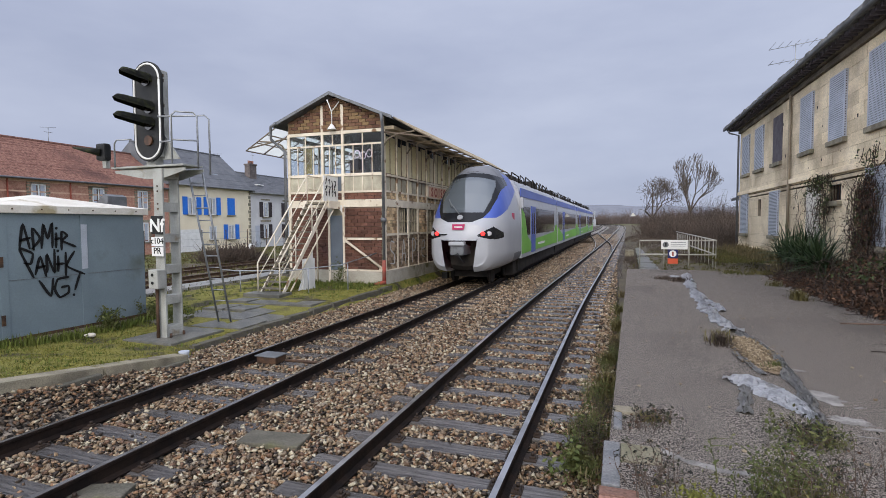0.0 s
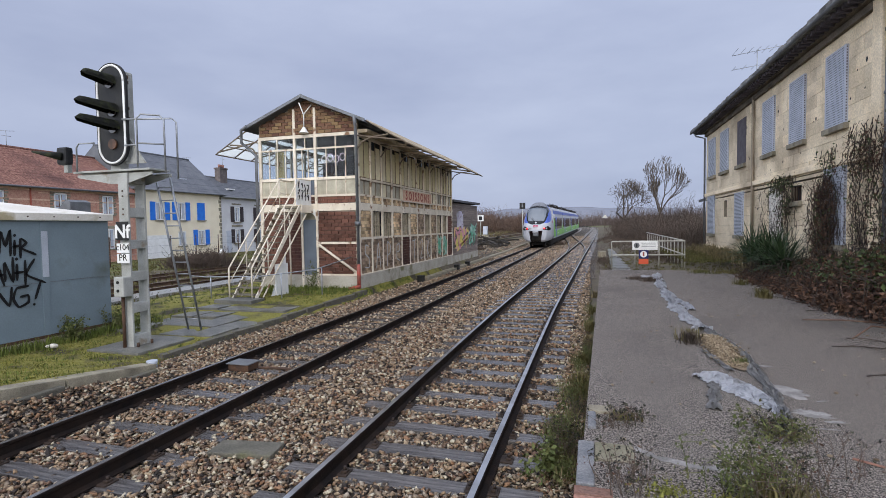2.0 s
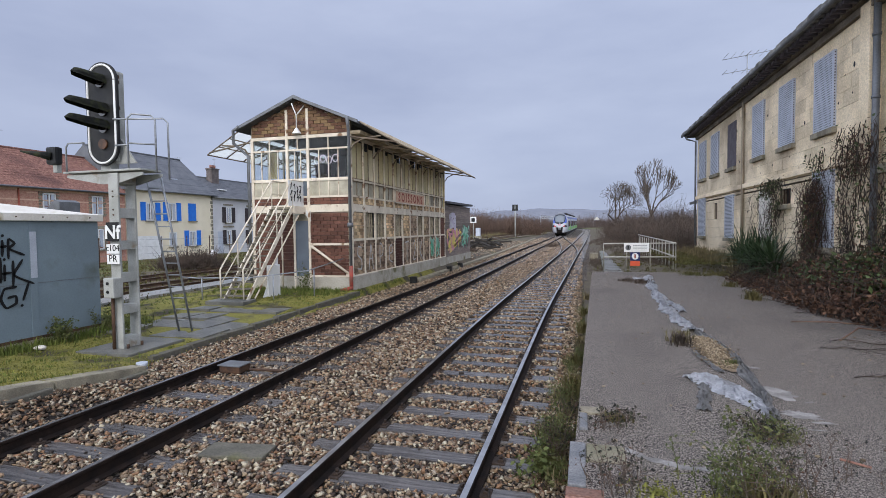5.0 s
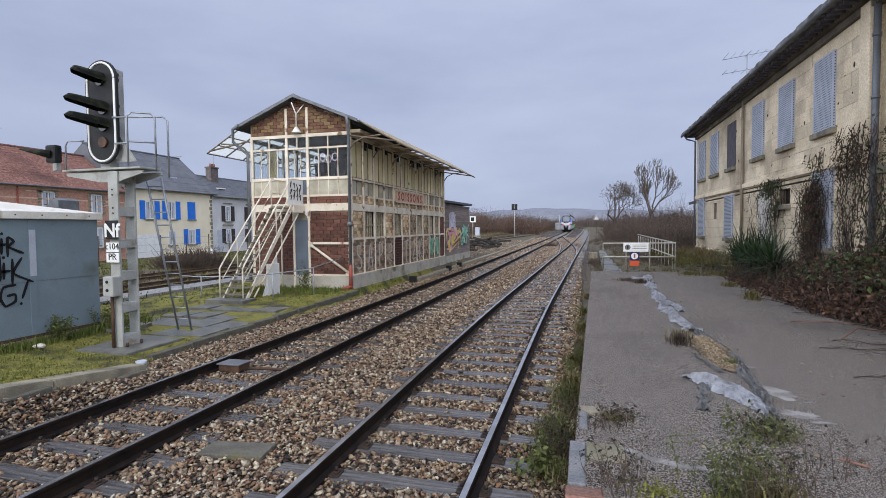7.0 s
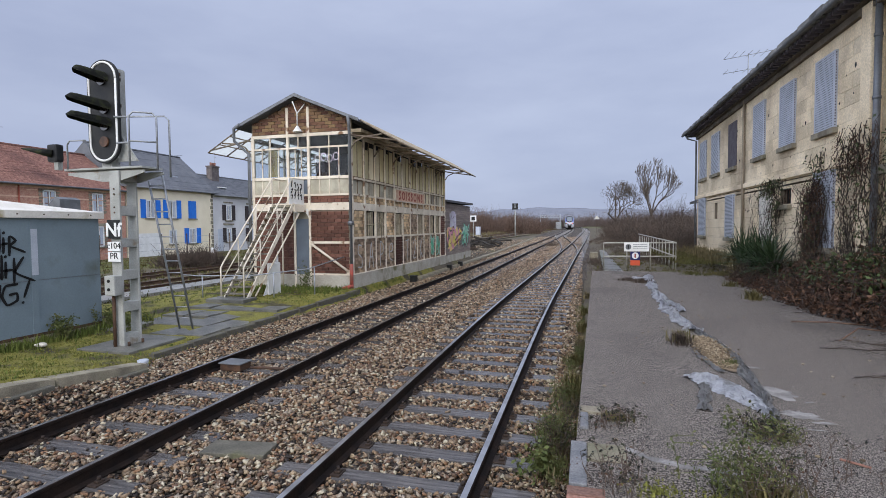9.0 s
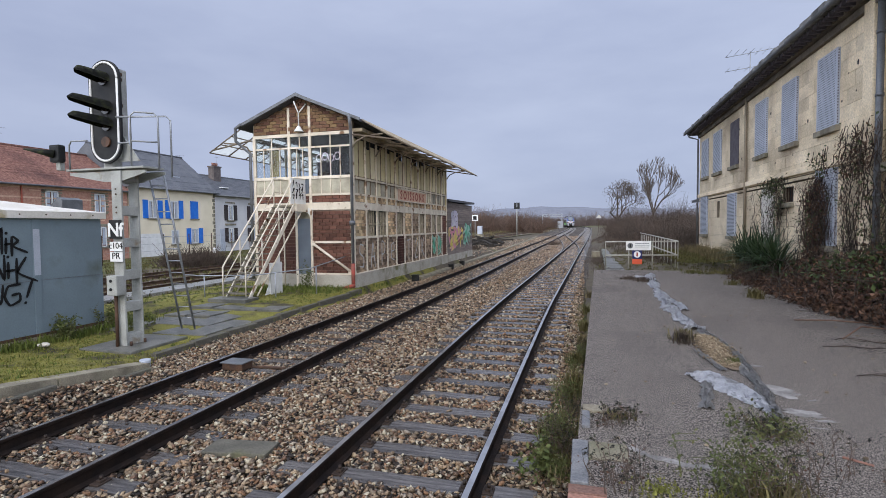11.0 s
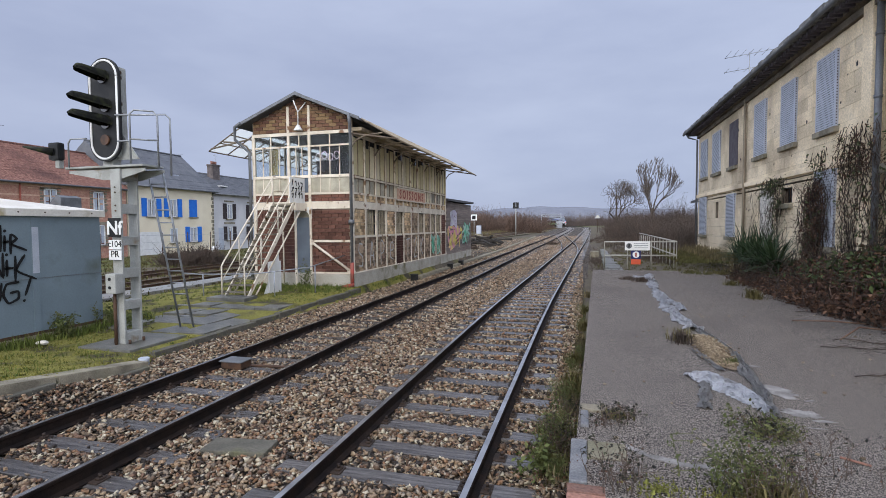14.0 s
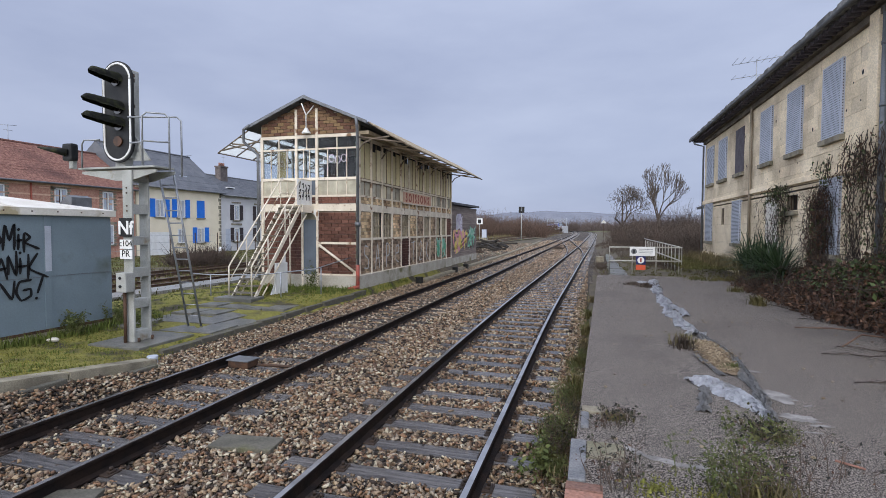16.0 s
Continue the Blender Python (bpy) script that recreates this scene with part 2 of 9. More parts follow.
M["grey_steel"] = material("grey_painted_steel", (0.189, 0.240, 0.267), 0.5, (0.163, 0.208, 0.234), 1.0, 0.5, 0.06, 40, third=(0.11, 0.13, 0.12), third_scale=0.8, third_low=0.58)
M["white_roof"] = material("off_white_sheet", (0.62, 0.58, 0.50), 0.6, (0.70, 0.67, 0.60), 2, 0.5, 0.08, 30, third=(0.40, 0.34, 0.22), third_scale=1.5, third_low=0.6)
M["mast"] = material("pale_grey_mast", (0.36, 0.365, 0.34), 0.7, (0.28, 0.285, 0.26), 3, 0.5, 0.15, 50, 0.2, 50, third=(0.20, 0.15, 0.09), third_scale=2.2, third_low=0.62)
M["black"] = material("black_paint", (0.012, 0.013, 0.014), 0.55, (0.022, 0.022, 0.021), 4, 0.5, 0.2, 40)
M["hood"] = material("mossy_black_hood", (0.018, 0.019, 0.016), 0.7, (0.05, 0.055, 0.025), 8, 0.55, 0.3, 40)
M["white"] = material("white_enamel", (0.74, 0.74, 0.72), 0.5, (0.66, 0.66, 0.63), 3, 0.5, 0.05, 60)
M["galv"] = material("galvanised_tube", (0.33, 0.35, 0.37), 0.45, (0.25, 0.26, 0.27), 8, 0.5, 0.1, 60, metal=0.5)
M["lens"] = glass("dark_signal_lens", (0.015, 0.012, 0.01), 0.08)
M["amber"] = material("rusty_lens", (0.11, 0.055, 0.03), 0.4, (0.05, 0.03, 0.02), 8, 0.5)
M["milky"] = clear_glass("milky_canopy_glass")
mk_n = M["milky"].node_tree.nodes
mk_n.remove(mk_n["Glossy BSDF"])
mk_t = mk_n.new("ShaderNodeBsdfTranslucent")
mk_t.inputs[0].default_value = (0.75, 0.74, 0.68, 1)
mk_n["Mix Shader"].inputs[0].default_value = 0.45
for lk in list(mk_n["Mix Shader"].inputs[0].links):
    M["milky"].node_tree.links.remove(lk)
M["milky"].node_tree.links.new(mk_t.outputs[0], mk_n["Mix Shader"].inputs[2])
M["cinder"] = material("dark_cinder_ground", (0.085, 0.072, 0.055), 0.95, (0.12, 0.10, 0.07), 0.8, 0.5, 0.4, 25, 0.6, 25, third=(0.11, 0.105, 0.045), third_scale=0.3)
M["pane"] = clear_glass("window_pane")
M["dark_glass"] = glass("dark_window", (0.012, 0.014, 0.017), 0.04)
M["spray_white"] = material("pale_spray_paint", (0.42, 0.42, 0.40), 0.8)
M["spray_black"] = material("black_spray_paint", (0.012, 0.012, 0.013), 0.5)
M["spray_green"] = material("green_spray_paint", (0.10, 0.40, 0.24), 0.6, (0.40, 0.58, 0.48), 3, 0.5)
M["spray_yellow"] = material("yellow_spray_paint", (0.70, 0.60, 0.12), 0.6, (0.60, 0.24, 0.34), 2.2, 0.5)
M["spray_lilac"] = material("lilac_spray_paint", (0.50, 0.44, 0.55), 0.7, (0.60, 0.60, 0.62), 3, 0.5)
M["sign_red"] = material("faded_red_sign", (0.27, 0.06, 0.04), 0.6, (0.34, 0.10, 0.065), 4, 0.5)
M["sign_field"] = material("faded_sign_field", (0.66, 0.45, 0.32), 0.7, (0.56, 0.36, 0.25), 5, 0.5)
M["red_paint"] = material("chipped_red_paint", (0.35, 0.07, 0.05), 0.6, (0.22, 0.08, 0.06), 6, 0.5)
M["door_grey"] = material("blue_grey_door", (0.13, 0.155, 0.185), 0.6, (0.11, 0.13, 0.155), 2, 0.5, 0.08, 40)


# ---- building blocks ----
def link_mesh(name, mesh, mats, parent=None, label=""):
    ob = new(name, mesh)
    for m in mats if isinstance(mats, (list, tuple)) else [mats]:
        if m.name not in mesh.materials:
            mesh.materials.append(m)
    if parent:
        ob.parent = parent
    if label:
        ob["label"] = label
    return ob


def part(name, bm, mats, parent=None, label="", smooth=False):
    mesh = bpy.data.meshes.new(name)
    bm.normal_update()
    if smooth:
        for f in bm.faces:
            f.smooth = True
    bm.to_mesh(mesh)
    bm.free()
    return link_mesh(name, mesh, mats, parent, label)


def thing(name, label, category, group="", kind="", at=(0, 0, 0), rz=0.0):
    ob = new(name)
    ob.empty_display_size = 0.2
    ob.matrix_basis = pose(*at, 0, 0, rz)
    return tagged(ob, label, category, group, kind)


def fast_mesh(name, verts, faces, smooth=False):
    """A mesh from arrays: verts (n, 3), faces (m, k)."""
    verts, faces = np.asarray(verts, np.float32), np.asarray(faces, np.int32)
    mesh = bpy.data.meshes.new(name)
    mesh.vertices.add(len(verts))
    mesh.vertices.foreach_set("co", verts.ravel())
    k = faces.shape[1]
    mesh.loops.add(faces.size)
    mesh.loops.foreach_set("vertex_index", faces.ravel())
    mesh.polygons.add(len(faces))
    mesh.polygons.foreach_set("loop_start", np.arange(0, faces.size, k, dtype=np.int32))
    if smooth:
        mesh.polygons.foreach_set("use_smooth", np.ones(len(faces), dtype=bool))
    mesh.update(calc_edges=True)
    mesh.validate()
    return mesh


def box(bm, x0, y0, z0, x1, y1, z1, bevel=0.0, mi=0):
    vs = [bm.verts.new(p) for p in ((x0, y0, z0), (x1, y0, z0), (x1, y1, z0), (x0, y1, z0), (x0, y0, z1), (x1, y0, z1), (x1, y1, z1), (x0, y1, z1))]
    fs = [bm.faces.new([vs[i] for i in q]) for q in ((3, 2, 1, 0), (4, 5, 6, 7), (0, 1, 5, 4), (1, 2, 6, 5), (2, 3, 7, 6), (3, 0, 4, 7))]
    for f in fs:
        f.material_index = mi
    if bevel:
        es = list({e for f in fs for e in f.edges})
        bmesh.ops.bevel(bm, geom=es, offset=bevel, segments=2, affect="EDGES", profile=0.6)
    return bm


def boxes(*bs, bevel=0.0):
    bm = bmesh.new()
    for b in bs:
        box(bm, *b, bevel=bevel)
    return bm


def tube(bm, pts, r, sides=8, r1=None, caps=True):
    """A round bar along pts, tapering from r to r1."""
    pts = [Vector(p) for p in pts]
    rings = []
    up = None
    for i, p in enumerate(pts):
        d = (pts[min(i + 1, len(pts) - 1)] - pts[max(i - 1, 0)]).normalized()
        if up is None:
            up = d.orthogonal().normalized()
        a = (up - d * up.dot(d)).normalized()
        up = a
        c = d.cross(a)
        k = r if r1 is None else r + (r1 - r) * i / (len(pts) - 1)
        rings.append([bm.verts.new(p + (a * math.cos(2 * math.pi * j / sides) + c * math.sin(2 * math.pi * j / sides)) * k) for j in range(sides)])
    for u, v in zip(rings, rings[1:]):
        for j in range(sides):
            f = bm.faces.new((u[j], u[(j + 1) % sides], v[(j + 1) % sides], v[j]))
            f.smooth = True
    if caps:
        bm.faces.new(rings[0][::-1])
        bm.faces.new(rings[-1])
    return bm


def tubes(r, *lines, sides=8):
    bm = bmesh.new()
    for pts in lines:
        tube(bm, pts, r, sides)
    return bm


def prism(bm, outline, thick, m=Matrix.Identity(4)):
    """A flat outline (x, y), thickened along z by thick, placed by m."""
    a = [bm.verts.new(m @ Vector((x, y, 0))) for x, y in outline]
    b = [bm.verts.new(m @ Vector((x, y, thick))) for x, y in outline]
    bm.faces.new(a[::-1])
    bm.faces.new(b)
    for i in range(len(a)):
        j = (i + 1) % len(a)
        bm.faces.new((a[i], a[j], b[j], b[i]))
    return bm


def many_tubes(segs, sides=4):
    """Vertices and faces of many tapered bars (x0, y0, z0, x1, y1, z1, r0, r1)."""
    s = np.asarray(segs, float)
    p0, p1, r0, r1 = s[:, :3], s[:, 3:6], s[:, 6], s[:, 7]
    d = p1 - p0
    d /= np.linalg.norm(d, axis=1, keepdims=True) + 1e-9
    ref = np.where(np.abs(d[:, 2:3]) > 0.9, [[1.0, 0, 0]], [[0, 0, 1.0]])
    a = np.cross(d, ref)
    a /= np.linalg.norm(a, axis=1, keepdims=True) + 1e-9
    c = np.cross(d, a)
    v, n = [], len(s)
    for p, r in ((p0, r0), (p1, r1)):
        for j in range(sides):
            t = 2 * math.pi * j / sides
            v.append(p + (a * math.cos(t) + c * math.sin(t)) * r[:, None])
    verts = np.stack(v, 1).reshape(-1, 3)
    base = np.arange(n)[:, None] * 2 * sides
    faces = np.concatenate([base + np.array([[j, (j + 1) % sides, sides + (j + 1) % sides, sides + j]]) for j in range(sides)])
    return verts, faces


def ribbon_text(word, size, mat, parent, m, name="lettering", bold=0.0, extrude=0.004):
    """Words in the built-in font, turned into a mesh."""
    cu = bpy.data.curves.new(name, "FONT")
    cu.body, cu.size, cu.extrude, cu.offset = word, size, extrude, bold
    cu.align_x = "CENTER"
    cu.resolution_u = 3
    tmp = bpy.data.objects.new("tmp", cu)
    scene.collection.objects.link(tmp)
    mesh = bpy.data.meshes.new_from_object(tmp.evaluated_get(bpy.context.evaluated_depsgraph_get()))
    bpy.data.objects.remove(tmp)
    mesh.transform(m)
    mesh.materials.clear()
    return link_mesh(name, mesh, mat, parent)


def strokes(lines, width, m, thick=0.006):
    """Painted strokes: each line of (x, y) is one rounded ribbon."""
    bm = bmesh.new()
    for k, line in enumerate(lines):
        p = [np.array(q, float) for q in line]
        p = [2 * p[0] - p[1]] + p + [2 * p[-1] - p[-2]]
        way = []
        for a, b, c, d in zip(p, p[1:], p[2:], p[3:]):
            for t in (0.0, 0.2, 0.4, 0.6, 0.8):
                # corners stay fairly tight
                u, v = (c - a) * 0.28, (d - b) * 0.28
                way.append((2 * t**3 - 3 * t**2 + 1) * b + (t**3 - 2 * t**2 + t) * u + (-2 * t**3 + 3 * t**2) * c + (t**3 - t**2) * v)
        way.append(p[-2])
        z = thick + 0.0003 * (k % 5)
        rows, n = [], len(way)
        for i, q in enumerate(way):
            d = way[min(i + 1, n - 1)] - way[max(i - 1, 0)]
            d = d / (np.linalg.norm(d) + 1e-9)
            s = np.array([-d[1], d[0]]) * width * 0.5 * (0.55 if i in (0, n - 1) else 0.92 + 0.12 * math.sin(i * 0.7 + k))
            q = q + d * width * 0.3 * ((i == n - 1) - (i == 0))
            rows.append([bm.verts.new(m @ Vector((*e, h))) for e, h in ((q + s, 0), (q + s, z), (q - s, z), (q - s, 0))])
        for a, b in zip(rows, rows[1:]):
            for e in range(3):
                bm.faces.new((a[e], b[e], b[e + 1], a[e + 1]))
        bm.faces.new(rows[0])
        bm.faces.new(rows[-1][::-1])
    bmesh.ops.recalc_face_normals(bm, faces=bm.faces)
    return bm


# the plane x = const, seen from +x: text runs along +y
def on_side(x, y, z):
    return Matrix.Translation((x, y, z)) @ Matrix(((0, 0, 1, 0), (1, 0, 0, 0), (0, 1, 0, 0), (0, 0, 0, 1)))


# the plane y = const, seen from -y: text runs along +x
def on_front(x, y, z):
    return Matrix.Translation((x, y, z)) @ Matrix(((1, 0, 0, 0), (0, 0, -1, 0), (0, 1, 0, 0), (0, 0, 0, 1)))


rng = np.random.default_rng(4)


# ---- ground ----
def smooth(a, b, v):
    t = min(1.0, max(0.0, (v - a) / (b - a)))
    return t * t * (3 - 2 * t)


def edge_x(y):
    """The edge of the platform, which draws away from the track with distance."""
    return 5.3 + 0.0245 * (y - 3.0)


def rise(y):
    """The line climbs gently in the distance."""
    return float(np.interp(y, [45, 70, 100, 127, 180, 232, 350, 800], [0, 0.15, 0.5, 0.8, 1.2, 1.5, 1.75, 1.9]))


def ground_z(x, y):
    z = -0.32
    left = -0.03 + 0.13 * max(0.0, min(4.5, 6.9 - y)) * smooth(-7.5, -4.5, x)
    left += 0.16 * smooth(10.5, 13.5, y) * smooth(-9, -6.5, x)
    if x < -1.72 and y < 60:
        z = z + (left - z) * (1 if y < 7 else smooth(-2.12, -2.36, x)) * (1 - smooth(45, 60, y) * 0.6)
    if -40 < x < -10:
        z = -0.05 - 0.12 * smooth(-10, -11, x) * smooth(-20, -17, x)
    if x > 5.4:
        r = smooth(5.6, 8.5, x)
        z = -0.3 + (0.5 + 0.3) * (1 if y < 20.3 else r) * (1 - smooth(70, 110, y) * 0.6) - (0.3 if y < 20.2 and x < 11.2 else 0)
    if y > 110:
        z = z * 0.5 - 0.1
    return z + rise(y) + 0.02 * noise.noise((x * 0.9, y * 0.9, 0))


def build_ground():
    xs = sorted({round(v, 2) for v in [-3000, -1500, -700, -300, -150, -90, -60, -45, *np.arange(-40, -10, 1.5), *np.arange(-10, -1.9, 0.4), -1.73, -1.70, *np.arange(-1.4, 5.3, 0.6), 5.4, 5.45, *np.arange(5.7, 12, 0.5), *np.arange(12, 30, 3), 40, 60, 100, 200, 500, 1200, 3000]})
    ys = sorted({round(v, 2) for v in [-60, -20, *np.arange(-8, 30, 0.5), *np.arange(30, 60, 1.5), *np.arange(60, 150, 6), 180, 220, 280, 350, 500, 800, 1300, 2200, 4000]})
    v = [(x, y, ground_z(x, y)) for y in ys for x in xs]
    n = len(xs)
    f = [(j * n + i, j * n + i + 1, (j + 1) * n + i + 1, (j + 1) * n + i) for j in range(len(ys) - 1) for i in range(n - 1)]
    mesh = fast_mesh("ground", v, f, True)
    ob = link_mesh("ground", mesh, [M["ground"], M["mossy"], M["cinder"]])
    for p in mesh.polygons:
        c = p.center
        p.material_index = 1 if -9 < c.x < -1.7 and c.y < 26 else 2 if -19 < c.x < 14 and c.y > 8 and c.y < 250 else 0
    tagged(ob, "mossy and grassy winter ground beside the railway", "ground", kind="structure")


build_ground()


# ---- tracks ----
RAIL = [(-0.07, -0.17), (0.07, -0.17), (0.07, -0.155), (0.012, -0.135), (0.012, -0.045), (0.036, -0.03), (0.036, -0.006), (0.028, 0.0), (-0.028, 0.0), (-0.036, -0.006), (-0.036, -0.03), (-0.012, -0.045), (-0.012, -0.135), (-0.07, -0.155)]


def sweep_rail(line, offset):
    """A rail along a line of (x, y), set off sideways."""
    bm = bmesh.new()
    rings = []
    for i, (x, y) in enumerate(line):
        a, b = line[max(i - 1, 0)], line[min(i + 1, len(line) - 1)]
        d = Vector((b[0] - a[0], b[1] - a[1])).normalized()
        s = Vector((d.y, -d.x))
        rings.append([bm.verts.new((x + s.x * (offset + u), y + s.y * (offset + u), w + rise(y))) for u, w in RAIL])
    k = len(RAIL)
    for u, v in zip(rings, rings[1:]):
        for j in range(k):
            f = bm.faces.new((u[j], u[(j + 1) % k], v[(j + 1) % k], v[j]))
            f.material_index = 1 if j == 7 else 0
    bm.faces.new(rings[0])
    bm.faces.new(rings[-1][::-1])
    bmesh.ops.recalc_face_normals(bm, faces=bm.faces)
    return bm


def catmull(points, y0, y1, step):
    """A smooth line x(y) through a few points."""
    ys = np.arange(y0, y1 + 1e-6, step)
    px, py = np.array([p[0] for p in points], float), np.array([p[1] for p in points], float)
    m = np.gradient(px, py)
    out = []
    for y in ys:
        i = int(np.clip(np.searchsorted(py, y) - 1, 0, len(py) - 2))
        h = py[i + 1] - py[i]
        t = (y - py[i]) / h
        if 0 <= t <= 1:
            x = (2 * t**3 - 3 * t**2 + 1) * px[i] + (t**3 - 2 * t**2 + t) * h * m[i] + (-2 * t**3 + 3 * t**2) * px[i + 1] + (t**3 - t**2) * h * m[i + 1]
        else:
            x = px[i] + (px[i + 1] - px[i]) * t
        out.append((float(x), float(y)))
    return out


LEFT_LINE = [(0, -14), (0, 20), (0, 50), (0.35, 70), (0.75, 90), (1.35, 127), (1.3, 168), (-0.4, 215), (-3.9, 250), (-9.5, 285), (-26, 350)]
RIGHT_LINE = [(3.66, -14), (3.66, 4), (3.68, 14), (3.9, 26), (4.2, 42), (4.7, 62), (5.6, 100), (6.6, 160), (5.4, 215), (1.5, 260), (-14, 330)]
CROSS_LINE = [(4.2, 42), (4.05, 52), (3.5, 64), (2.5, 78), (1.5, 92), (0.9, 104)]


def sleeper_mesh(length):
    bm = boxes((-length / 2, -0.125, -0.15, length / 2, 0.125, 0.0), bevel=0.012)
    mesh = bpy.data.meshes.new("sleeper")
    bm.to_mesh(mesh)
    bm.free()
    mesh.materials.append(M["wood"])
    return mesh


# paler than the near sleepers: wet sky sheen is put into the colour
M["sleeper_far"] = material("sheen_pale_sleepers", (0.17, 0.16, 0.152), 0.28, (0.26, 0.245, 0.23), 1.0, 0.5, 0.3, 10)
SLEEPER = sleeper_mesh(2.6)


def chair_mesh():
    bm = boxes((-0.16, -0.08, 0.0, 0.16, 0.08, 0.016), bevel=0.004)
    for sx in (-1, 1):
        box(bm, sx * 0.115 - 0.03, -0.035, 0.016, sx * 0.115 + 0.03, 0.035, 0.04, bevel=0.006)
        tube(bm, [(sx * 0.115, 0, 0.04), (sx * 0.115, 0, 0.075)], 0.018, 6)
    mesh = bpy.data.meshes.new("rail_chair")
    bm.to_mesh(mesh)
    bm.free()
    mesh.materials.append(M["chair_iron"])
    return mesh


CHAIR = chair_mesh()


def build_track(name, label, points, y0, y1, top, step=0.626, first=0.0, single_until=70.0, chairs_until=16.0, lift=0.0, side="rail_side"):
    t = thing(name, label, "railway track", kind="structure")
    line = catmull(points, y0, y1, 1.0)
    for s in (-1, 1):
        part("rail", sweep_rail(line, s * 0.7525), [M[side], top], t)
    bm = bmesh.new()
    y = max(y0, 1.2 - 0.626 * 14) + first
    pos = catmull(points, y, y1, step)
    for i, (x, yy) in enumerate(pos):
        a, b = pos[max(i - 1, 0)], pos[min(i + 1, len(pos) - 1)]
        turn = -math.atan2(b[0] - a[0], b[1] - a[1])
        m = Matrix.Translation((x + random.uniform(-0.04, 0.04), yy + random.uniform(-0.03, 0.03), -0.172 + lift + rise(yy))) @ Matrix.Rotation(turn + random.uniform(-0.015, 0.015), 4, "Z")
        if yy < single_until:
            ob = new("sleeper", SLEEPER)
            ob.parent, ob.matrix_basis = t, m
            if yy < chairs_until:
                for s in (-1, 1):
                    c = new("rail_chair", CHAIR)
                    c.parent, c.matrix_basis = t, m @ Matrix.Translation((s * 0.7525, 0, 0))
        else:
            vs = [bm.verts.new(m @ Vector((sx * 1.3, sy * 0.125, 0))) for sx, sy in ((-1, -1), (1, -1), (1, 1), (-1, 1))]
            lo = [bm.verts.new(v.co - Vector((0, 0, 0.1))) for v in vs]
            bm.faces.new(vs)
            for i2 in range(4):
                bm.faces.new((vs[i2], lo[i2], lo[(i2 + 1) % 4], vs[(i2 + 1) % 4]))
    if bm.verts:
        tagged(part("distant_sleepers", bm, M["sleeper_far"], t), kind="stuff")
    return t


def bank(x, y):
    """Dirt and stone heaped against the sloping kerb."""
    return max(0.0, 0.125 * (6.95 - y) + 0.02) * smooth(-1.05, -1.62, x) if y < 7.1 else 0.0


def build_bed():
    """The ballast bed under all the tracks, with shoulders."""
    xs = [-2.35, -2.1, -1.8, -1.55, -1.35, -1.1, -0.7, 0, 0.7, 1.3, 1.8, 2.4, 3.0, 3.7, 4.4, 4.9, 5.25, 5.6]
    hs = [-0.18, -0.19, -0.2, -0.21, -0.22, -0.225, -0.225, -0.225, -0.225, -0.225, -0.235, -0.2, -0.2, -0.2, -0.2, -0.205, -0.23, -0.3]
    ys = [*np.arange(-14, 40, 0.5), *np.arange(40, 130, 5), 160, 200, 250, 300, 350]
    v = []
    for y in ys:
        far = smooth(25, 120, y)
        for x, h in zip(xs, hs):
            xx = x + (x > 3) * far * 4.5 - (x < -1) * far * 1.0 - smooth(200, 350, y) * 24
            v.append((xx, y, h + rise(y) + bank(x, y) + 0.012 * noise.noise((x * 2, y * 2, 3))))
    n = len(xs)
    f = [(j * n + i, j * n + i + 1, (j + 1) * n + i + 1, (j + 1) * n + i) for j in range(len(ys) - 1) for i in range(n - 1)]
    ob = link_mesh("ballast_bed", fast_mesh("ballast_bed", v, f, True), M["bed"])
    tagged(ob, "brown crushed-stone bed under the tracks", "ballast", kind="structure")


build_bed()


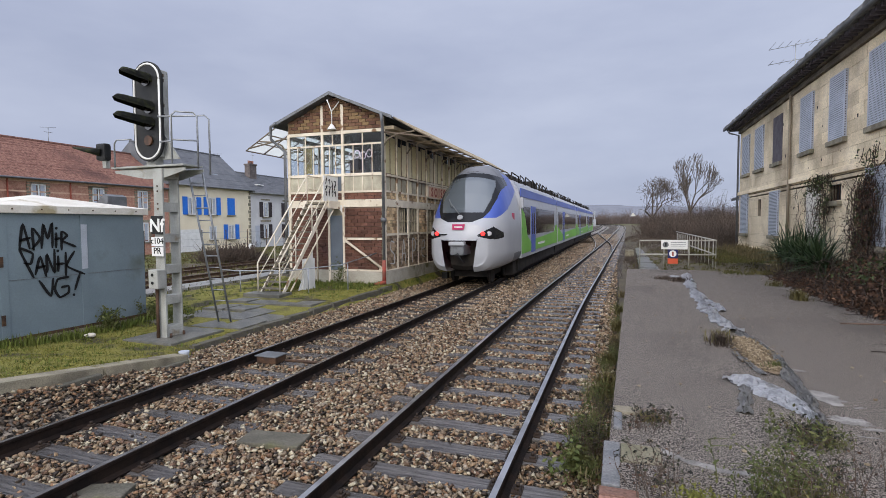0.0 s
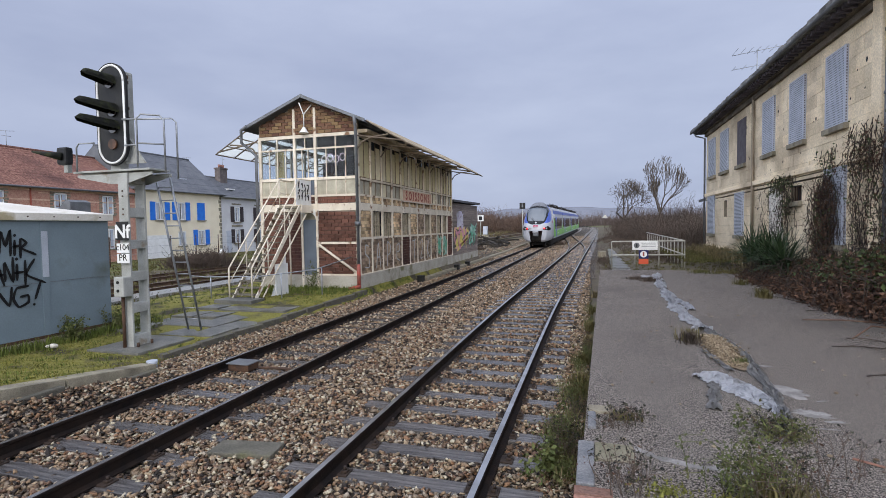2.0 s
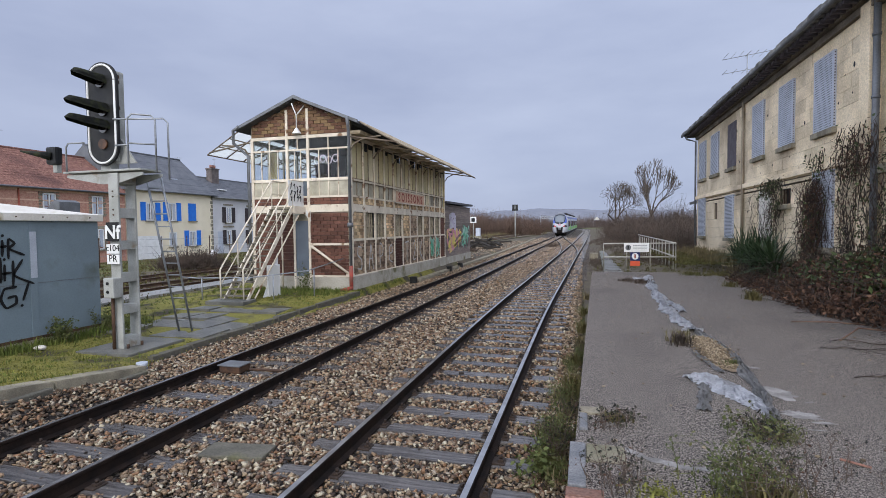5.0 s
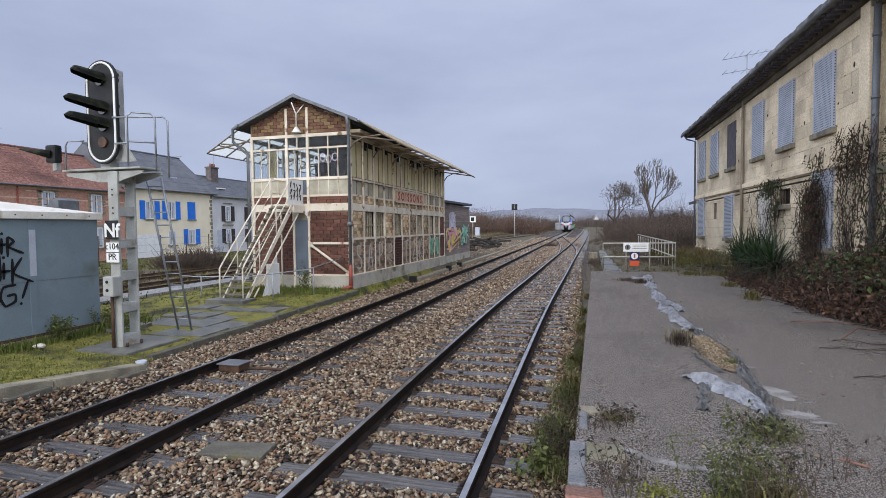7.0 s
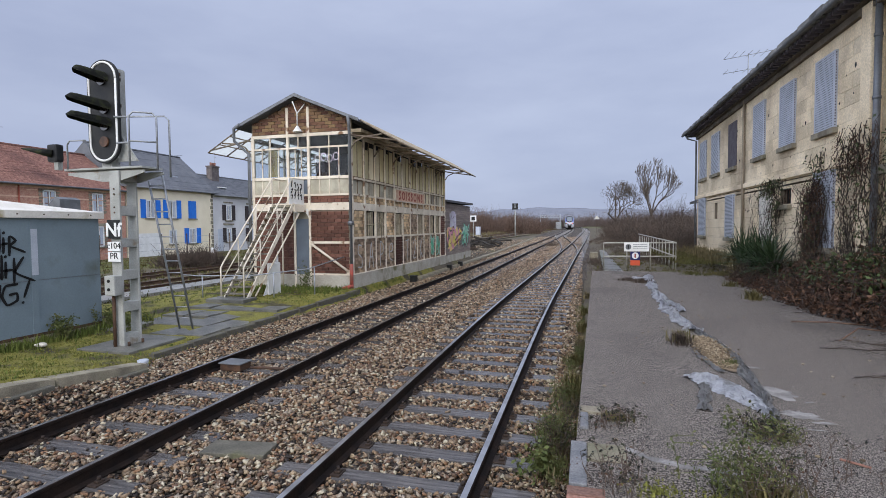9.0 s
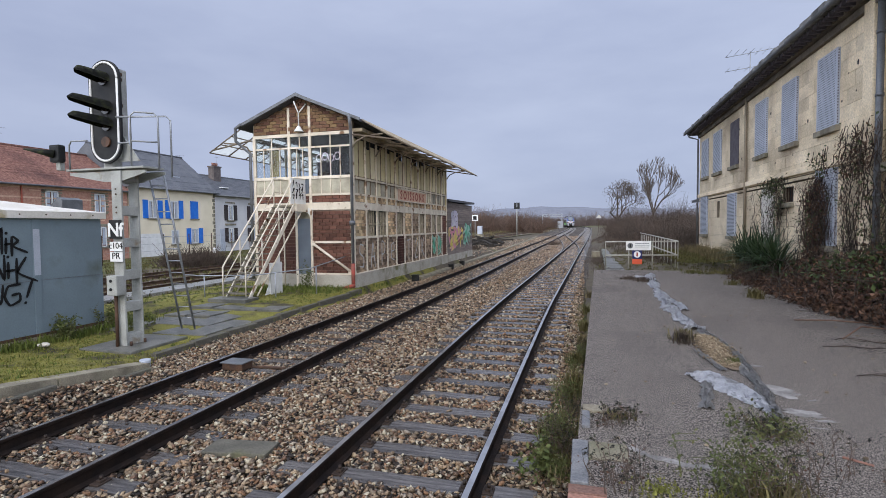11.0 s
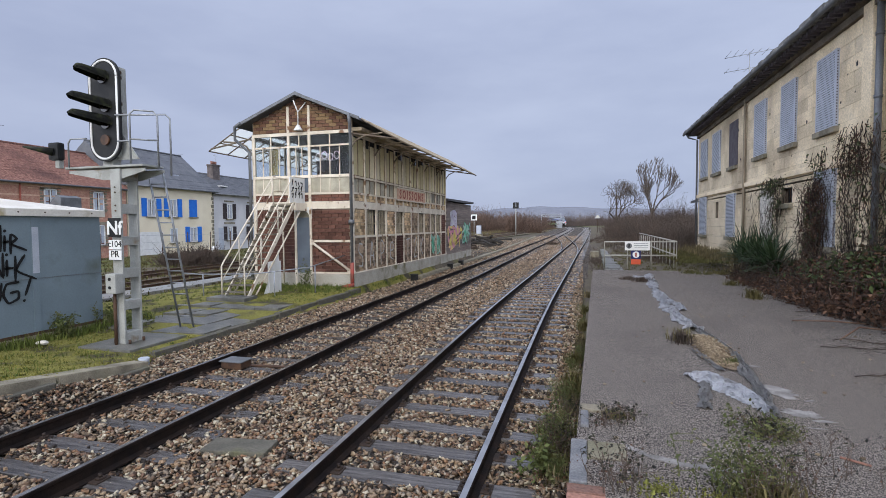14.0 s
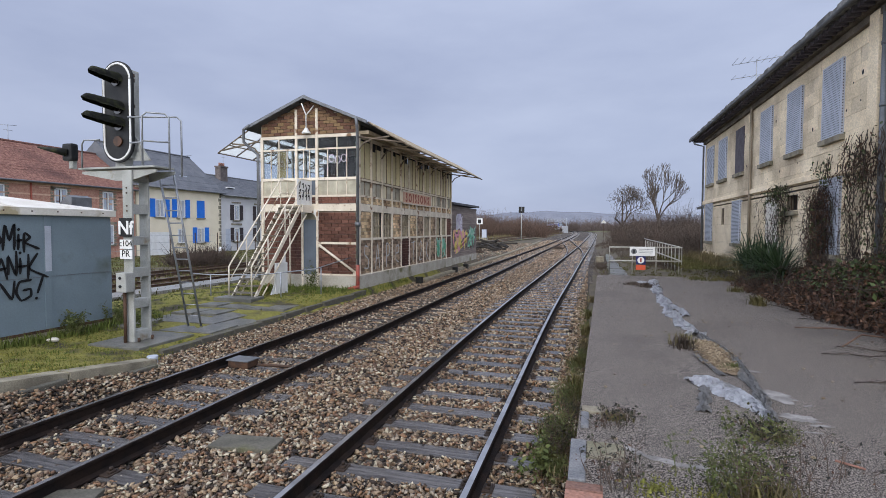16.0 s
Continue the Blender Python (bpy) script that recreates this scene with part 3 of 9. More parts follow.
def build_stones():
    """Crushed stone: one sheet of loose pieces, dense near the platform and sparser along the line."""
    # a broken block: eight corners knocked in by different amounts
    blk = np.array([(i, j, k) for i in (-1, 1) for j in (-1, 1) for k in (-1, 1)], float) * 0.62
    fc = np.array([(0, 1, 3), (0, 3, 2), (4, 6, 7), (4, 7, 5), (0, 4, 5), (0, 5, 1), (2, 3, 7), (2, 7, 6), (0, 2, 6), (0, 6, 4), (1, 5, 7), (1, 7, 3)])
    place = []
    for y0, y1, dens, size in ((-5, 1.6, 330, 0.032), (1.6, 7, 1080, 0.028), (7, 12, 760, 0.03), (12, 20, 380, 0.035), (20, 34, 190, 0.042), (34, 60, 75, 0.055), (60, 95, 30, 0.08)):
        n = int((y1 - y0) * 7.6 * dens)
        x, y = rng.uniform(-2.25, 5.35, n), rng.uniform(y0, y1, n)
        keep = np.ones(n, bool)
        for cx0, line in ((0.0, LEFT_LINE), (3.67, RIGHT_LINE)):
            cx = np.interp(y, [q[1] for q in line], [q[0] for q in line])
            sl = np.abs(((y - 1.2 - (0.2 if cx0 else 0.0) + 0.313) % 0.626) - 0.313) < (0.13 if y0 < 12 else 0.17)
            on = (np.abs(x - cx) < 1.28) & sl
            keep &= ~(on & (rng.random(n) < (0.99 if cx0 else 0.9)))
            keep &= np.abs(np.abs(x - cx) - 0.7525) > 0.085
        keep &= (y > 6.9) | (x > -1.68)
        x, y = x[keep], y[keep]
        place.append(np.stack([x, y, np.full(len(x), size)], 1))
    x, y = rng.uniform(-7.5, -2.0, 5200), rng.uniform(30, 85, 5200)
    place.append(np.stack([x, y, np.full(len(x), 0.05)], 1))
    p = np.concatenate(place)
    n = len(p)
    q = rng.normal(size=(n, 4))
    q /= np.linalg.norm(q, axis=1, keepdims=True)
    w, a, b, c = q.T
    rot = np.stack([np.stack([1 - 2 * (b * b + c * c), 2 * (a * b - c * w), 2 * (a * c + b * w)], 1), np.stack([2 * (a * b + c * w), 1 - 2 * (a * a + c * c), 2 * (b * c - a * w)], 1), np.stack([2 * (a * c - b * w), 2 * (b * c + a * w), 1 - 2 * (a * a + b * b)], 1)], 1)
    sc = p[:, 2:3] * rng.uniform(0.65, 1.45, (n, 1)) * np.array([[1.3, 0.95, 0.62]]) * rng.uniform(0.75, 1.3, (n, 3))
    v = blk[None] * sc[:, None, :] * rng.uniform(0.25, 1.35, (n, 8, 3))
    v = np.einsum("nij,nkj->nki", rot, v) * np.array([1.1, 1.1, 0.8])
    base = np.interp(p[:, 0], [-2.25, -1.6, -1.3, 1.8, 4.9, 5.35], [-0.15, -0.175, -0.185, -0.195, -0.19, -0.22])
    base = base + np.array([bank(a, b) + rise(b) for a, b in p[:, :2]])
    base[-5200:] = [ground_z(a, b) for a, b in p[-5200:, :2]]
    v[:, :, 0] += p[:, 0:1]
    v[:, :, 1] += p[:, 1:2]
    v[:, :, 2] += (base + rng.uniform(-0.03, 0.03, n))[:, None]
    far = p[:, 1] > 11 + 5 * rng.random(n)
    for name, pick, mat, label in (("ballast_stones", ~far, "stone", "loose brown and ochre crushed ballast stones"), ("dirty_ballast", far, "stone_dirty", "dark oil-stained crushed ballast stones")):
        vv = v[pick]
        ff = (fc[None] + (np.arange(len(vv)) * 8)[:, None, None]).reshape(-1, 3)
        tagged(link_mesh(name, fast_mesh(name, vv.reshape(-1, 3), ff), M[mat]), label, "ballast", kind="stuff")


M["sleeper_grey"] = material("grey_weathered_slab", (0.088, 0.083, 0.066), 0.8, (0.125, 0.115, 0.092), 4, 0.5, 0.3, 50, 0.4, 50, third=(0.10, 0.10, 0.05), third_scale=2.0)


M["kerb_granite"] = material("grey_kerb_granite", (0.13, 0.135, 0.145), 0.7, (0.20, 0.20, 0.20), 5, 0.5, 0.35, 60, 0.4, 60)
M["edge_brick"] = material("worn_red_edge_brick", (0.27, 0.13, 0.09), 0.85, (0.20, 0.12, 0.095), 5, 0.5, 0.3, 50, 0.4, 50, object_random=0.3)


# ---- the asphalt platform ----
def build_platform():
    ys = list(np.arange(-10, 20.3, 0.6)) + [20.3]
    bm = bmesh.new()
    rows = []
    for y in ys:
        xs = [edge_x(y) + 0.0, edge_x(y) + 0.35, *np.linspace(edge_x(y) + 0.9, 11.3, 16)]
        top = [bm.verts.new((x, y, 0.55 - 0.012 * (i == 0) + 0.012 * noise.noise((x, y, 1)) - 0.02 * smooth(8, 11, x))) for i, x in enumerate(xs)]
        rows.append([bm.verts.new((edge_x(y), y, -0.34))] + top + [bm.verts.new((11.3, y, -0.34))])
    for u, v in zip(rows, rows[1:]):
        for j in range(len(u) - 1):
            bm.faces.new((u[j], u[j + 1], v[j + 1], v[j]))
    bm.faces.new(rows[0][::-1])
    bm.faces.new(rows[-1])
    bmesh.ops.recalc_face_normals(bm, faces=bm.faces)
    ob = part("platform", bm, M["asphalt"])
    tagged(ob, "worn grey asphalt station platform with cracks", "platform", kind="structure")
    kerb = thing("platform_kerb", "row of weathered concrete kerb stones along the platform edge", "kerb", kind="structure")
    part("kerb_stone", boxes((5.29, 3.42, 0.2, 5.41, 4.12, 0.566), bevel=0.012), M["kerb_granite"], kerb, "grey granite edge stone")
    part("kerb_stone", boxes((5.415, 3.82, 0.3, 5.7, 4.12, 0.562), bevel=0.012), M["concrete"], kerb, "pale concrete corner slab")
    part("kerb_stone", boxes((5.36, 4.82, 0.3, 5.6, 4.98, 0.562), bevel=0.015), M["concrete"], kerb)
    part("kerb_stone", boxes((5.36, 4.45, 0.2, 5.43, 4.81, 0.56), bevel=0.012), M["kerb_granite"], kerb)
    for k in range(9):
        part("edge_brick", boxes((5.28, 3.4 - 0.12 * (k + 1), 0.3, 5.52, 3.4 - 0.12 * k - 0.012, 0.565), bevel=0.008), M["edge_brick"], kerb)
    # the old kerb of the ramp on the other side of the line
    ramp = thing("ramp_kerb", "sloping weathered concrete kerb at a platform ramp", "kerb", kind="structure")
    for y0 in (2.2, 3.75, 5.3):
        bm = bmesh.new()
        y1 = min(y0 + 1.53, 6.95)
        za, zb = 0.125 * (6.95 - y0), 0.125 * (6.95 - y1)
        vs = [bm.verts.new(p) for p in ((-2.0, y0, -0.35), (-1.68, y0, -0.35), (-1.68, y1, -0.35), (-2.0, y1, -0.35), (-2.0, y0, za), (-1.68, y0, za), (-1.68, y1, zb), (-2.0, y1, zb))]
        for q in ((3, 2, 1, 0), (4, 5, 6, 7), (0, 1, 5, 4), (1, 2, 6, 5), (2, 3, 7, 6), (3, 0, 4, 7)):
            bm.faces.new([vs[i] for i in q])
        bmesh.ops.bevel(bm, geom=list(bm.edges), offset=0.015, segments=2, affect="EDGES")
        part("kerb_stone", bm, M["concrete"], ramp)
        part("footing_stone", boxes((-1.68, y0 + 0.02, -0.35, -1.56, y1 - 0.1, max(-0.1, za - 0.24)), bevel=0.02), M["sleeper_grey"], ramp)


build_platform()


# ---- the stone building beside the platform ----
BX = 11.36
M["eave_slate"] = material("lichen_grey_slates", (0.24, 0.235, 0.22), 0.8, (0.12, 0.12, 0.115), 3, 0.5, 0.3, 30, 0.3, 30, object_random=0.35)
UPPER = [(14.67, 15.75), (17.18, 18.28), (19.72, 20.85), (23.08, 24.26), (25.7, 27.05), (28.2, 29.55)]
HOLES = [(a, b, 4.68, 6.5) for a, b in UPPER] + [(28.28, 29.65, 1.76, 3.62), (23.27, 24.45, 1.76, 3.5), (26.0, 26.5, 2.55, 3.3), (17.4, 18.28, 2.9, 3.36), (14.66, 15.75, 1.7, 3.6), (18.9, 20.2, 1.7, 3.45)]


def wall_pieces(y0, y1, z0, z1, course, length, gap):
    """Blocks of a coursed wall between y0 and y1, with the holes left free."""
    out, z, k = [], z0, 0
    cuts = sorted({z0, z1, *[h[2] for h in HOLES], *[h[3] for h in HOLES]})
    levels = []
    for a, b in zip(cuts, cuts[1:]):
        n = max(1, round((b - a) / course))
        levels += [(a + (b - a) * i / n, a + (b - a) * (i + 1) / n) for i in range(n) if b - a > 0.03]
    for k, (a, b) in enumerate(levels):
        if b - a < 0.05:
            continue
        spans, s = [], y0
        for h in sorted(HOLES):
            if h[2] < b - 0.02 and h[3] > a + 0.02 and y0 <= h[0] < y1:
                spans.append((s, h[0]))
                s = h[1]
        spans.append((s, y1))
        for p, q in spans:
            if q - p < 0.04:
                continue
            n = max(1, round((q - p) / length))
            edges = [p + (q - p) * (i + (0.5 if k % 2 and n > 1 else 0)) / n for i in range(n + 1)]
            if k % 2 and n > 1:
                edges = [p] + edges[:-1] + [q]
            out += [(u + gap, v - gap, a + gap, b - gap) for u, v in zip(edges, edges[1:]) if v - u > 0.05]
    return out


def build_stone_house():
    t = thing("stone_building", "disused two-storey limestone railway building with boarded windows", "building")
    # backing wall with real openings
    bm = bmesh.new()
    for u, v, a, b in wall_pieces(13.2, 30.3, 0.3, 7.0, 9.0, 99.0, 0.0):
        box(bm, BX + 0.012, u, a, BX + 0.42, v, b)
    part("wall", bm, M["joint"], t, "limestone wall")
    bm = bmesh.new()
    mesh_near = 0
    for u, v, a, b in wall_pieces(13.2, 30.3, 0.3, 7.0, 0.36, 0.82, 0.004):
        d = random.uniform(-0.004, 0.004)
        if v < 23 and mesh_near < 290:
            one = bmesh.new()
            box(one, BX + d, u, a, BX + 0.1, v, b)
            part("stone_block", one, M["stone_wall"], t)
            mesh_near += 1
        else:
            box(bm, BX + d, u, a, BX + 0.1, v, b)
    tagged(part("stonework", bm, M["stone_wall"], t, "coursed limestone blocks"), kind="stuff")
    part("gable_wall", boxes((BX + 0.1, 29.9, 0.3, 21, 30.3, 7.0)), M["stone_wall"], t)
    part("string_course", boxes((BX - 0.09, 13.2, 3.66, BX + 0.05, 30.34, 3.84), bevel=0.02), M["stone_wall"], t, "moulded stone band")
    part("plinth", boxes((BX - 0.05, 13.2, 0.3, BX + 0.05, 30.33, 1.15), bevel=0.02), M["stone_wall"], t, "worn stone plinth")
    part("cornice", boxes((BX - 0.1, 5, 6.86, BX + 0.1, 30.36, 7.04), (BX - 0.22, 5, 7.04, BX + 0.1, 30.42, 7.2), bevel=0.02), M["dark_cornice"], t, "dark mottled stone cornice")
    # roof: slates over a boarded eave
    bm = bmesh.new()
    n = 64
    for i in range(n):
        y = 5 + i * (25.9 / n)
        prism(bm, [(-0.62, 7.19), (5.2, 10.1), (5.2, 10.2), (-0.62, 7.29 + random.uniform(0, 0.025))], 25.9 / n - 0.006, Matrix.Translation((BX, y + 25.9 / n, 0)) @ Matrix.Rotation(radians(90), 4, "X"))
    part("roof", bm, M["slate"], t, "dark slate roof with mossy edge")
    er2 = random.Random(40)
    for k in range(74):
        y = 5.0 + k * 0.35
        part("eave_slate", boxes((BX - 0.72, y, 7.2 + er2.uniform(-0.01, 0.01), BX - 0.45, y + 0.34, 7.27 + er2.uniform(0.0, 0.05))), M["eave_slate"], t)
    first = part("rafter_end", boxes((BX - 0.5, 0, 7.06, BX + 0.05, 0.1, 7.19), bevel=0.01), M["dark_shutter"], t, "dark rafter end")
    for i in range(90):
        ob = first if i == 0 else new("rafter_end", first.data)
        ob.parent = t
        ob.matrix_basis = pose(0, 5.2 + i * 0.285, 0)
    part("gutter", tubes(0.06, [(BX - 0.66, 5, 7.2), (BX - 0.66, 31.0, 7.2)]), M["zinc"], t, "zinc gutter")
    bm = tubes(0.05, [(BX - 0.08, 21.9, 7.0), (BX - 0.08, 21.9, 0.6)])
    part("downpipe", bm, M["joint"], t, "rusty downpipe")
    bm = tubes(0.05, [(BX - 0.62, 30.5, 7.2), (BX - 0.5, 30.4, 6.95), (BX - 0.08, 30.35, 6.8), (BX - 0.08, 30.35, 0.6)])
    part("downpipe", bm, M["zinc"], t)
    for i, (a, b, z0, z1) in enumerate(HOLES):
        if i == 3:
            w = part("window", boxes((BX - 0.03, a - 0.04, z0, BX + 0.03, b + 0.0, z1), bevel=0.01), M["dark_shutter"], t, "closed grey wooden shutter")
        elif i in (8, 9):
            # the opening's gloom is a near-black sheet
            w = part("window", boxes((BX + 0.2, a, z0, BX + 0.24, b, z1)), M["hole"], t, "small dark opening")
            part("bar", tubes(0.012, *[[(BX + 0.08, a + (b - a) * k / 5, z0), (BX + 0.08, a + (b - a) * k / 5, z1)] for k in range(1, 5)]), M["iron"], w, "iron bars")
            bm = bmesh.new()
            pts = [((b - a) / 2 * math.cos(u), 0.16 * math.sin(u)) for u in np.linspace(math.pi, 0, 9)]
            prism(bm, pts, 0.03, on_side(BX + 0.015, (a + b) / 2, z1 - 0.02))
            part("arch", bm, M["hole"], w)
        elif i == 11:
            w = part("window", boxes((BX - 0.01, a, z0, BX + 0.05, b, z1)), M["white_roof"], t, "whitewashed blocked window")
        else:
            w = part("window", boxes((BX - 0.07, a - 0.02, z0 - 0.02, BX + 0.05, b + 0.02, z1 + 0.03), bevel=0.012), M["shutter"], t, "perforated pale blue steel security sheet")
            bm = bmesh.new()
            rows = 30
            near = b < 21
            for k in range(rows):
                z = z0 + (z1 - z0) * (k + 0.5) / rows
                if near:
                    for c in range(14):
                        y = a + 0.06 + (b - a - 0.12) * (c + 0.5) / 14
                        box(bm, BX - 0.0725, y - 0.016, z - 0.014, BX - 0.066, y + 0.016, z + 0.014)
                else:
                    box(bm, BX - 0.0725, a + 0.06, z - 0.012, BX - 0.066, b - 0.06, z + 0.012)
            tagged(part("perforation", bm, M["zinc"], w), kind="stuff")
            bm = bmesh.new()
            for k in range(26):
                z = z0 + (z1 - z0) * (k + 0.5) / 26
                box(bm, BX - 0.055, a - 0.0225, z - 0.016, BX - 0.03, a - 0.019, z + 0.016)
            tagged(part("flange_hole", bm, M["dark_shutter"], w), kind="stuff")
        if i != 8:
            part("sill", boxes((BX - 0.12, a - 0.08, z0 - 0.17, BX + 0.1, b + 0.08, z0 - 0.025), bevel=0.015), M["concrete"], w, "stone window sill")
    # shell marks in the stone: flat blobs, the pits' shade put into their colour
    bm = bmesh.new()
    for _ in range(70):
        y, z = random.uniform(13.5, 24), random.uniform(1.4, 6.3)
        if any(a - 0.1 < y < b + 0.1 and c - 0.2 < z < d + 0.1 for a, b, c, d in HOLES):
            continue
        r = random.uniform(0.02, 0.05)
        bmesh.ops.create_icosphere(bm, subdivisions=1, radius=r, matrix=Matrix.Translation((BX - 0.003, y, z)) @ Matrix.Diagonal((0.2, 1, random.uniform(0.8, 1.7), 1)))
    tagged(part("pock_mark", bm, M["hole"], t, "small dark pock marks"), kind="stuff")
    # the taller wing nearer to the camera
    w = thing("stone_wing", "dark ivy-covered stone wing of a disused building", "building")
    part("wall", boxes((BX + 0.12, 3.0, 0.3, BX + 0.5, 13.2, 7.0)), M["stone_wall"], w)
    part("pier", boxes((BX - 0.12, 12.95, 0.3, BX + 0.2, 13.35, 7.0), bevel=0.02), M["stone_wall"], w, "stone corner pier")
    part("sill", boxes((BX - 0.1, 8.5, 3.3, BX + 0.3, 12.6, 3.5), bevel=0.02), M["concrete"], w)
    part("window", boxes((BX + 0.08, 9.0, 3.55, BX + 0.16, 12.4, 6.3)), M["dark_shutter"], w, "dark boarded window")
    part("downpipe", tubes(0.07, [(BX - 0.04, 12.82, 7.0), (BX - 0.04, 12.82, 0.5)]), M["zinc"], w, "grey zinc downpipe")
    for z in (1.2, 2.8, 4.9, 6.2):
        part("pipe_clip", tubes(0.085, [(BX - 0.04, 12.82, z), (BX - 0.04, 12.82, z + 0.06)]), M["zinc"], w)
    # annex at the far end
    a = thing("annex", "low rendered annex with an overhanging roof", "building")
    part("wall", boxes((11.9, 31.2, 0.3, 17, 33, 3.5)), M["stone_wall"], a)
    bm = bmesh.new()
    prism(bm, [(-0.35, 3.5), (3, 4.6), (3, 4.75), (-0.35, 3.65)], 2.4, Matrix.Translation((11.9, 33.3, 0)) @ Matrix.Rotation(radians(90), 4, "X"))
    part("roof", bm, M["slate"], a)
    # aerial on the roof
    an = thing("tv_aerial", "rusty television aerial on a roof pole", "aerial")
    part("mast", tubes(0.022, [(12.6, 26.3, 7.7), (12.6, 26.3, 10.05)]), M["galv"], an)
    part("boom", tubes(0.014, [(11.65, 26.6, 9.95), (13.75, 26.0, 10.05)], [(11.65, 26.6, 9.3), (13.0, 26.2, 9.36)]), M["galv"], an)
    for ln in [*[[(x, 25.7, 10.0), (x, 26.7, 10.0)] for x in np.arange(11.7, 13.7, 0.3)], *[[(x, 26.0, 9.32), (x, 26.8, 9.32)] for x in np.arange(11.7, 13, 0.4)]]:
        part("element", tubes(0.008, ln), M["galv"], an)


build_stone_house()


M["pane_olive"] = material("yellowed_blind", (0.74, 0.665, 0.41), 0.6, (0.62, 0.55, 0.32), 1.6, 0.5, 0.12, 40, stretch=(1, 1, 0.3), object_random=0.2, third=(0.30, 0.25, 0.15), third_scale=2.2, third_low=0.62, third_high=0.75, spec=0.4)
M["pane_pale"] = material("pale_dusty_blind", (0.80, 0.73, 0.52), 0.6, (0.70, 0.63, 0.43), 1.5, 0.5, 0.12, 40, stretch=(1, 1, 0.3), object_random=0.2, spec=0.4)
M["pane_grey"] = material("dirty_frosted_glass", (0.42, 0.39, 0.29), 0.45, (0.29, 0.265, 0.195), 2.5, 0.5, 0.2, 40, object_random=0.3, spec=0.5)
M["shadow_bar"] = material("shadow_brown_glazing_bar", (0.13, 0.09, 0.058), 0.8, (0.28, 0.215, 0.14), 5, 0.55, 0.3, 40)
M["bar_tan"] = material("weathered_bar_paint", (0.46, 0.40, 0.29), 0.8, (0.32, 0.265, 0.18), 4, 0.5, 0.2, 40)
M["brick_sooty"] = material("sooty_brick", (0.33, 0.245, 0.165), 0.9, (0.20, 0.14, 0.10), 2.2, 0.5, 0.3, 40, 0.3, 60, island=0.5, third=(0.46, 0.34, 0.20), third_scale=1.1)
M["tread"] = material("worn_dark_tread", (0.12, 0.108, 0.085), 0.85, (0.20, 0.18, 0.14), 6, 0.55, 0.3, 40)
M["canopy_board"] = material("rotten_eave_boards", (0.42, 0.35, 0.24), 0.85, (0.25, 0.20, 0.13), 3, 0.5, 0.25, 40, third=(0.42, 0.38, 0.29), third_scale=1.2, third_low=0.58)
M["canopy_wood"] = material("weathered_canopy_wood", (0.20, 0.165, 0.12), 0.85, (0.13, 0.10, 0.075), 3, 0.5, 0.2, 40)


# ---- the old signal cabin ----
X0, X1, Y0, Y1 = -6.46, -2.45, 16.4, 28.8
XM = (X0 + X1) / 2
BAY = (Y1 - Y0) / 12


def bricks(t, name, x, y0, y1, z0, z1, mat, front=True, single=False, w=0.27, h=0.125, clip=None):
    """Courses of bricks on a face: the front (y = const) or the long side (x = const)."""
    bm = bmesh.new()
    shared = None
    n = max(1, round((z1 - z0) / h))
    hh = (z1 - z0) / n
    for k in range(n):
        a = y0 - (w / 2 if k % 2 else 0)
        while a < y1 - 0.02:
            p, q = max(a, y0) + 0.008, min(a + w, y1) - 0.008
            a += w
            z = z0 + k * hh
            if q - p < 0.03 or (clip and not clip((p + q) / 2, z + hh / 2)):
                continue
            d = random.uniform(0.0, 0.008)
            if single and q - p > w - 0.025:
                if shared is None:
                    one = boxes((0, -0.02, 0, w - 0.016, 0.02, hh - 0.016))
                    shared = bpy.data.meshes.new("brick")
                    one.to_mesh(shared)
                    one.free()
                    shared.materials.append(mat)
                ob = new("brick", shared)
                ob.parent = t
                ob.matrix_basis = pose(p, x - d, z + 0.006)
            elif front:
                box(bm, p, x - 0.02 - d, z + 0.006, q, x + 0.02, z + hh - 0.006)
            else:
                box(bm, x - 0.02, p, z + 0.006, x + 0.02 + d, q, z + hh - 0.006)
    if bm.verts:
        tagged(part(name, bm, mat, t), kind="stuff")
    else:
        bm.free()


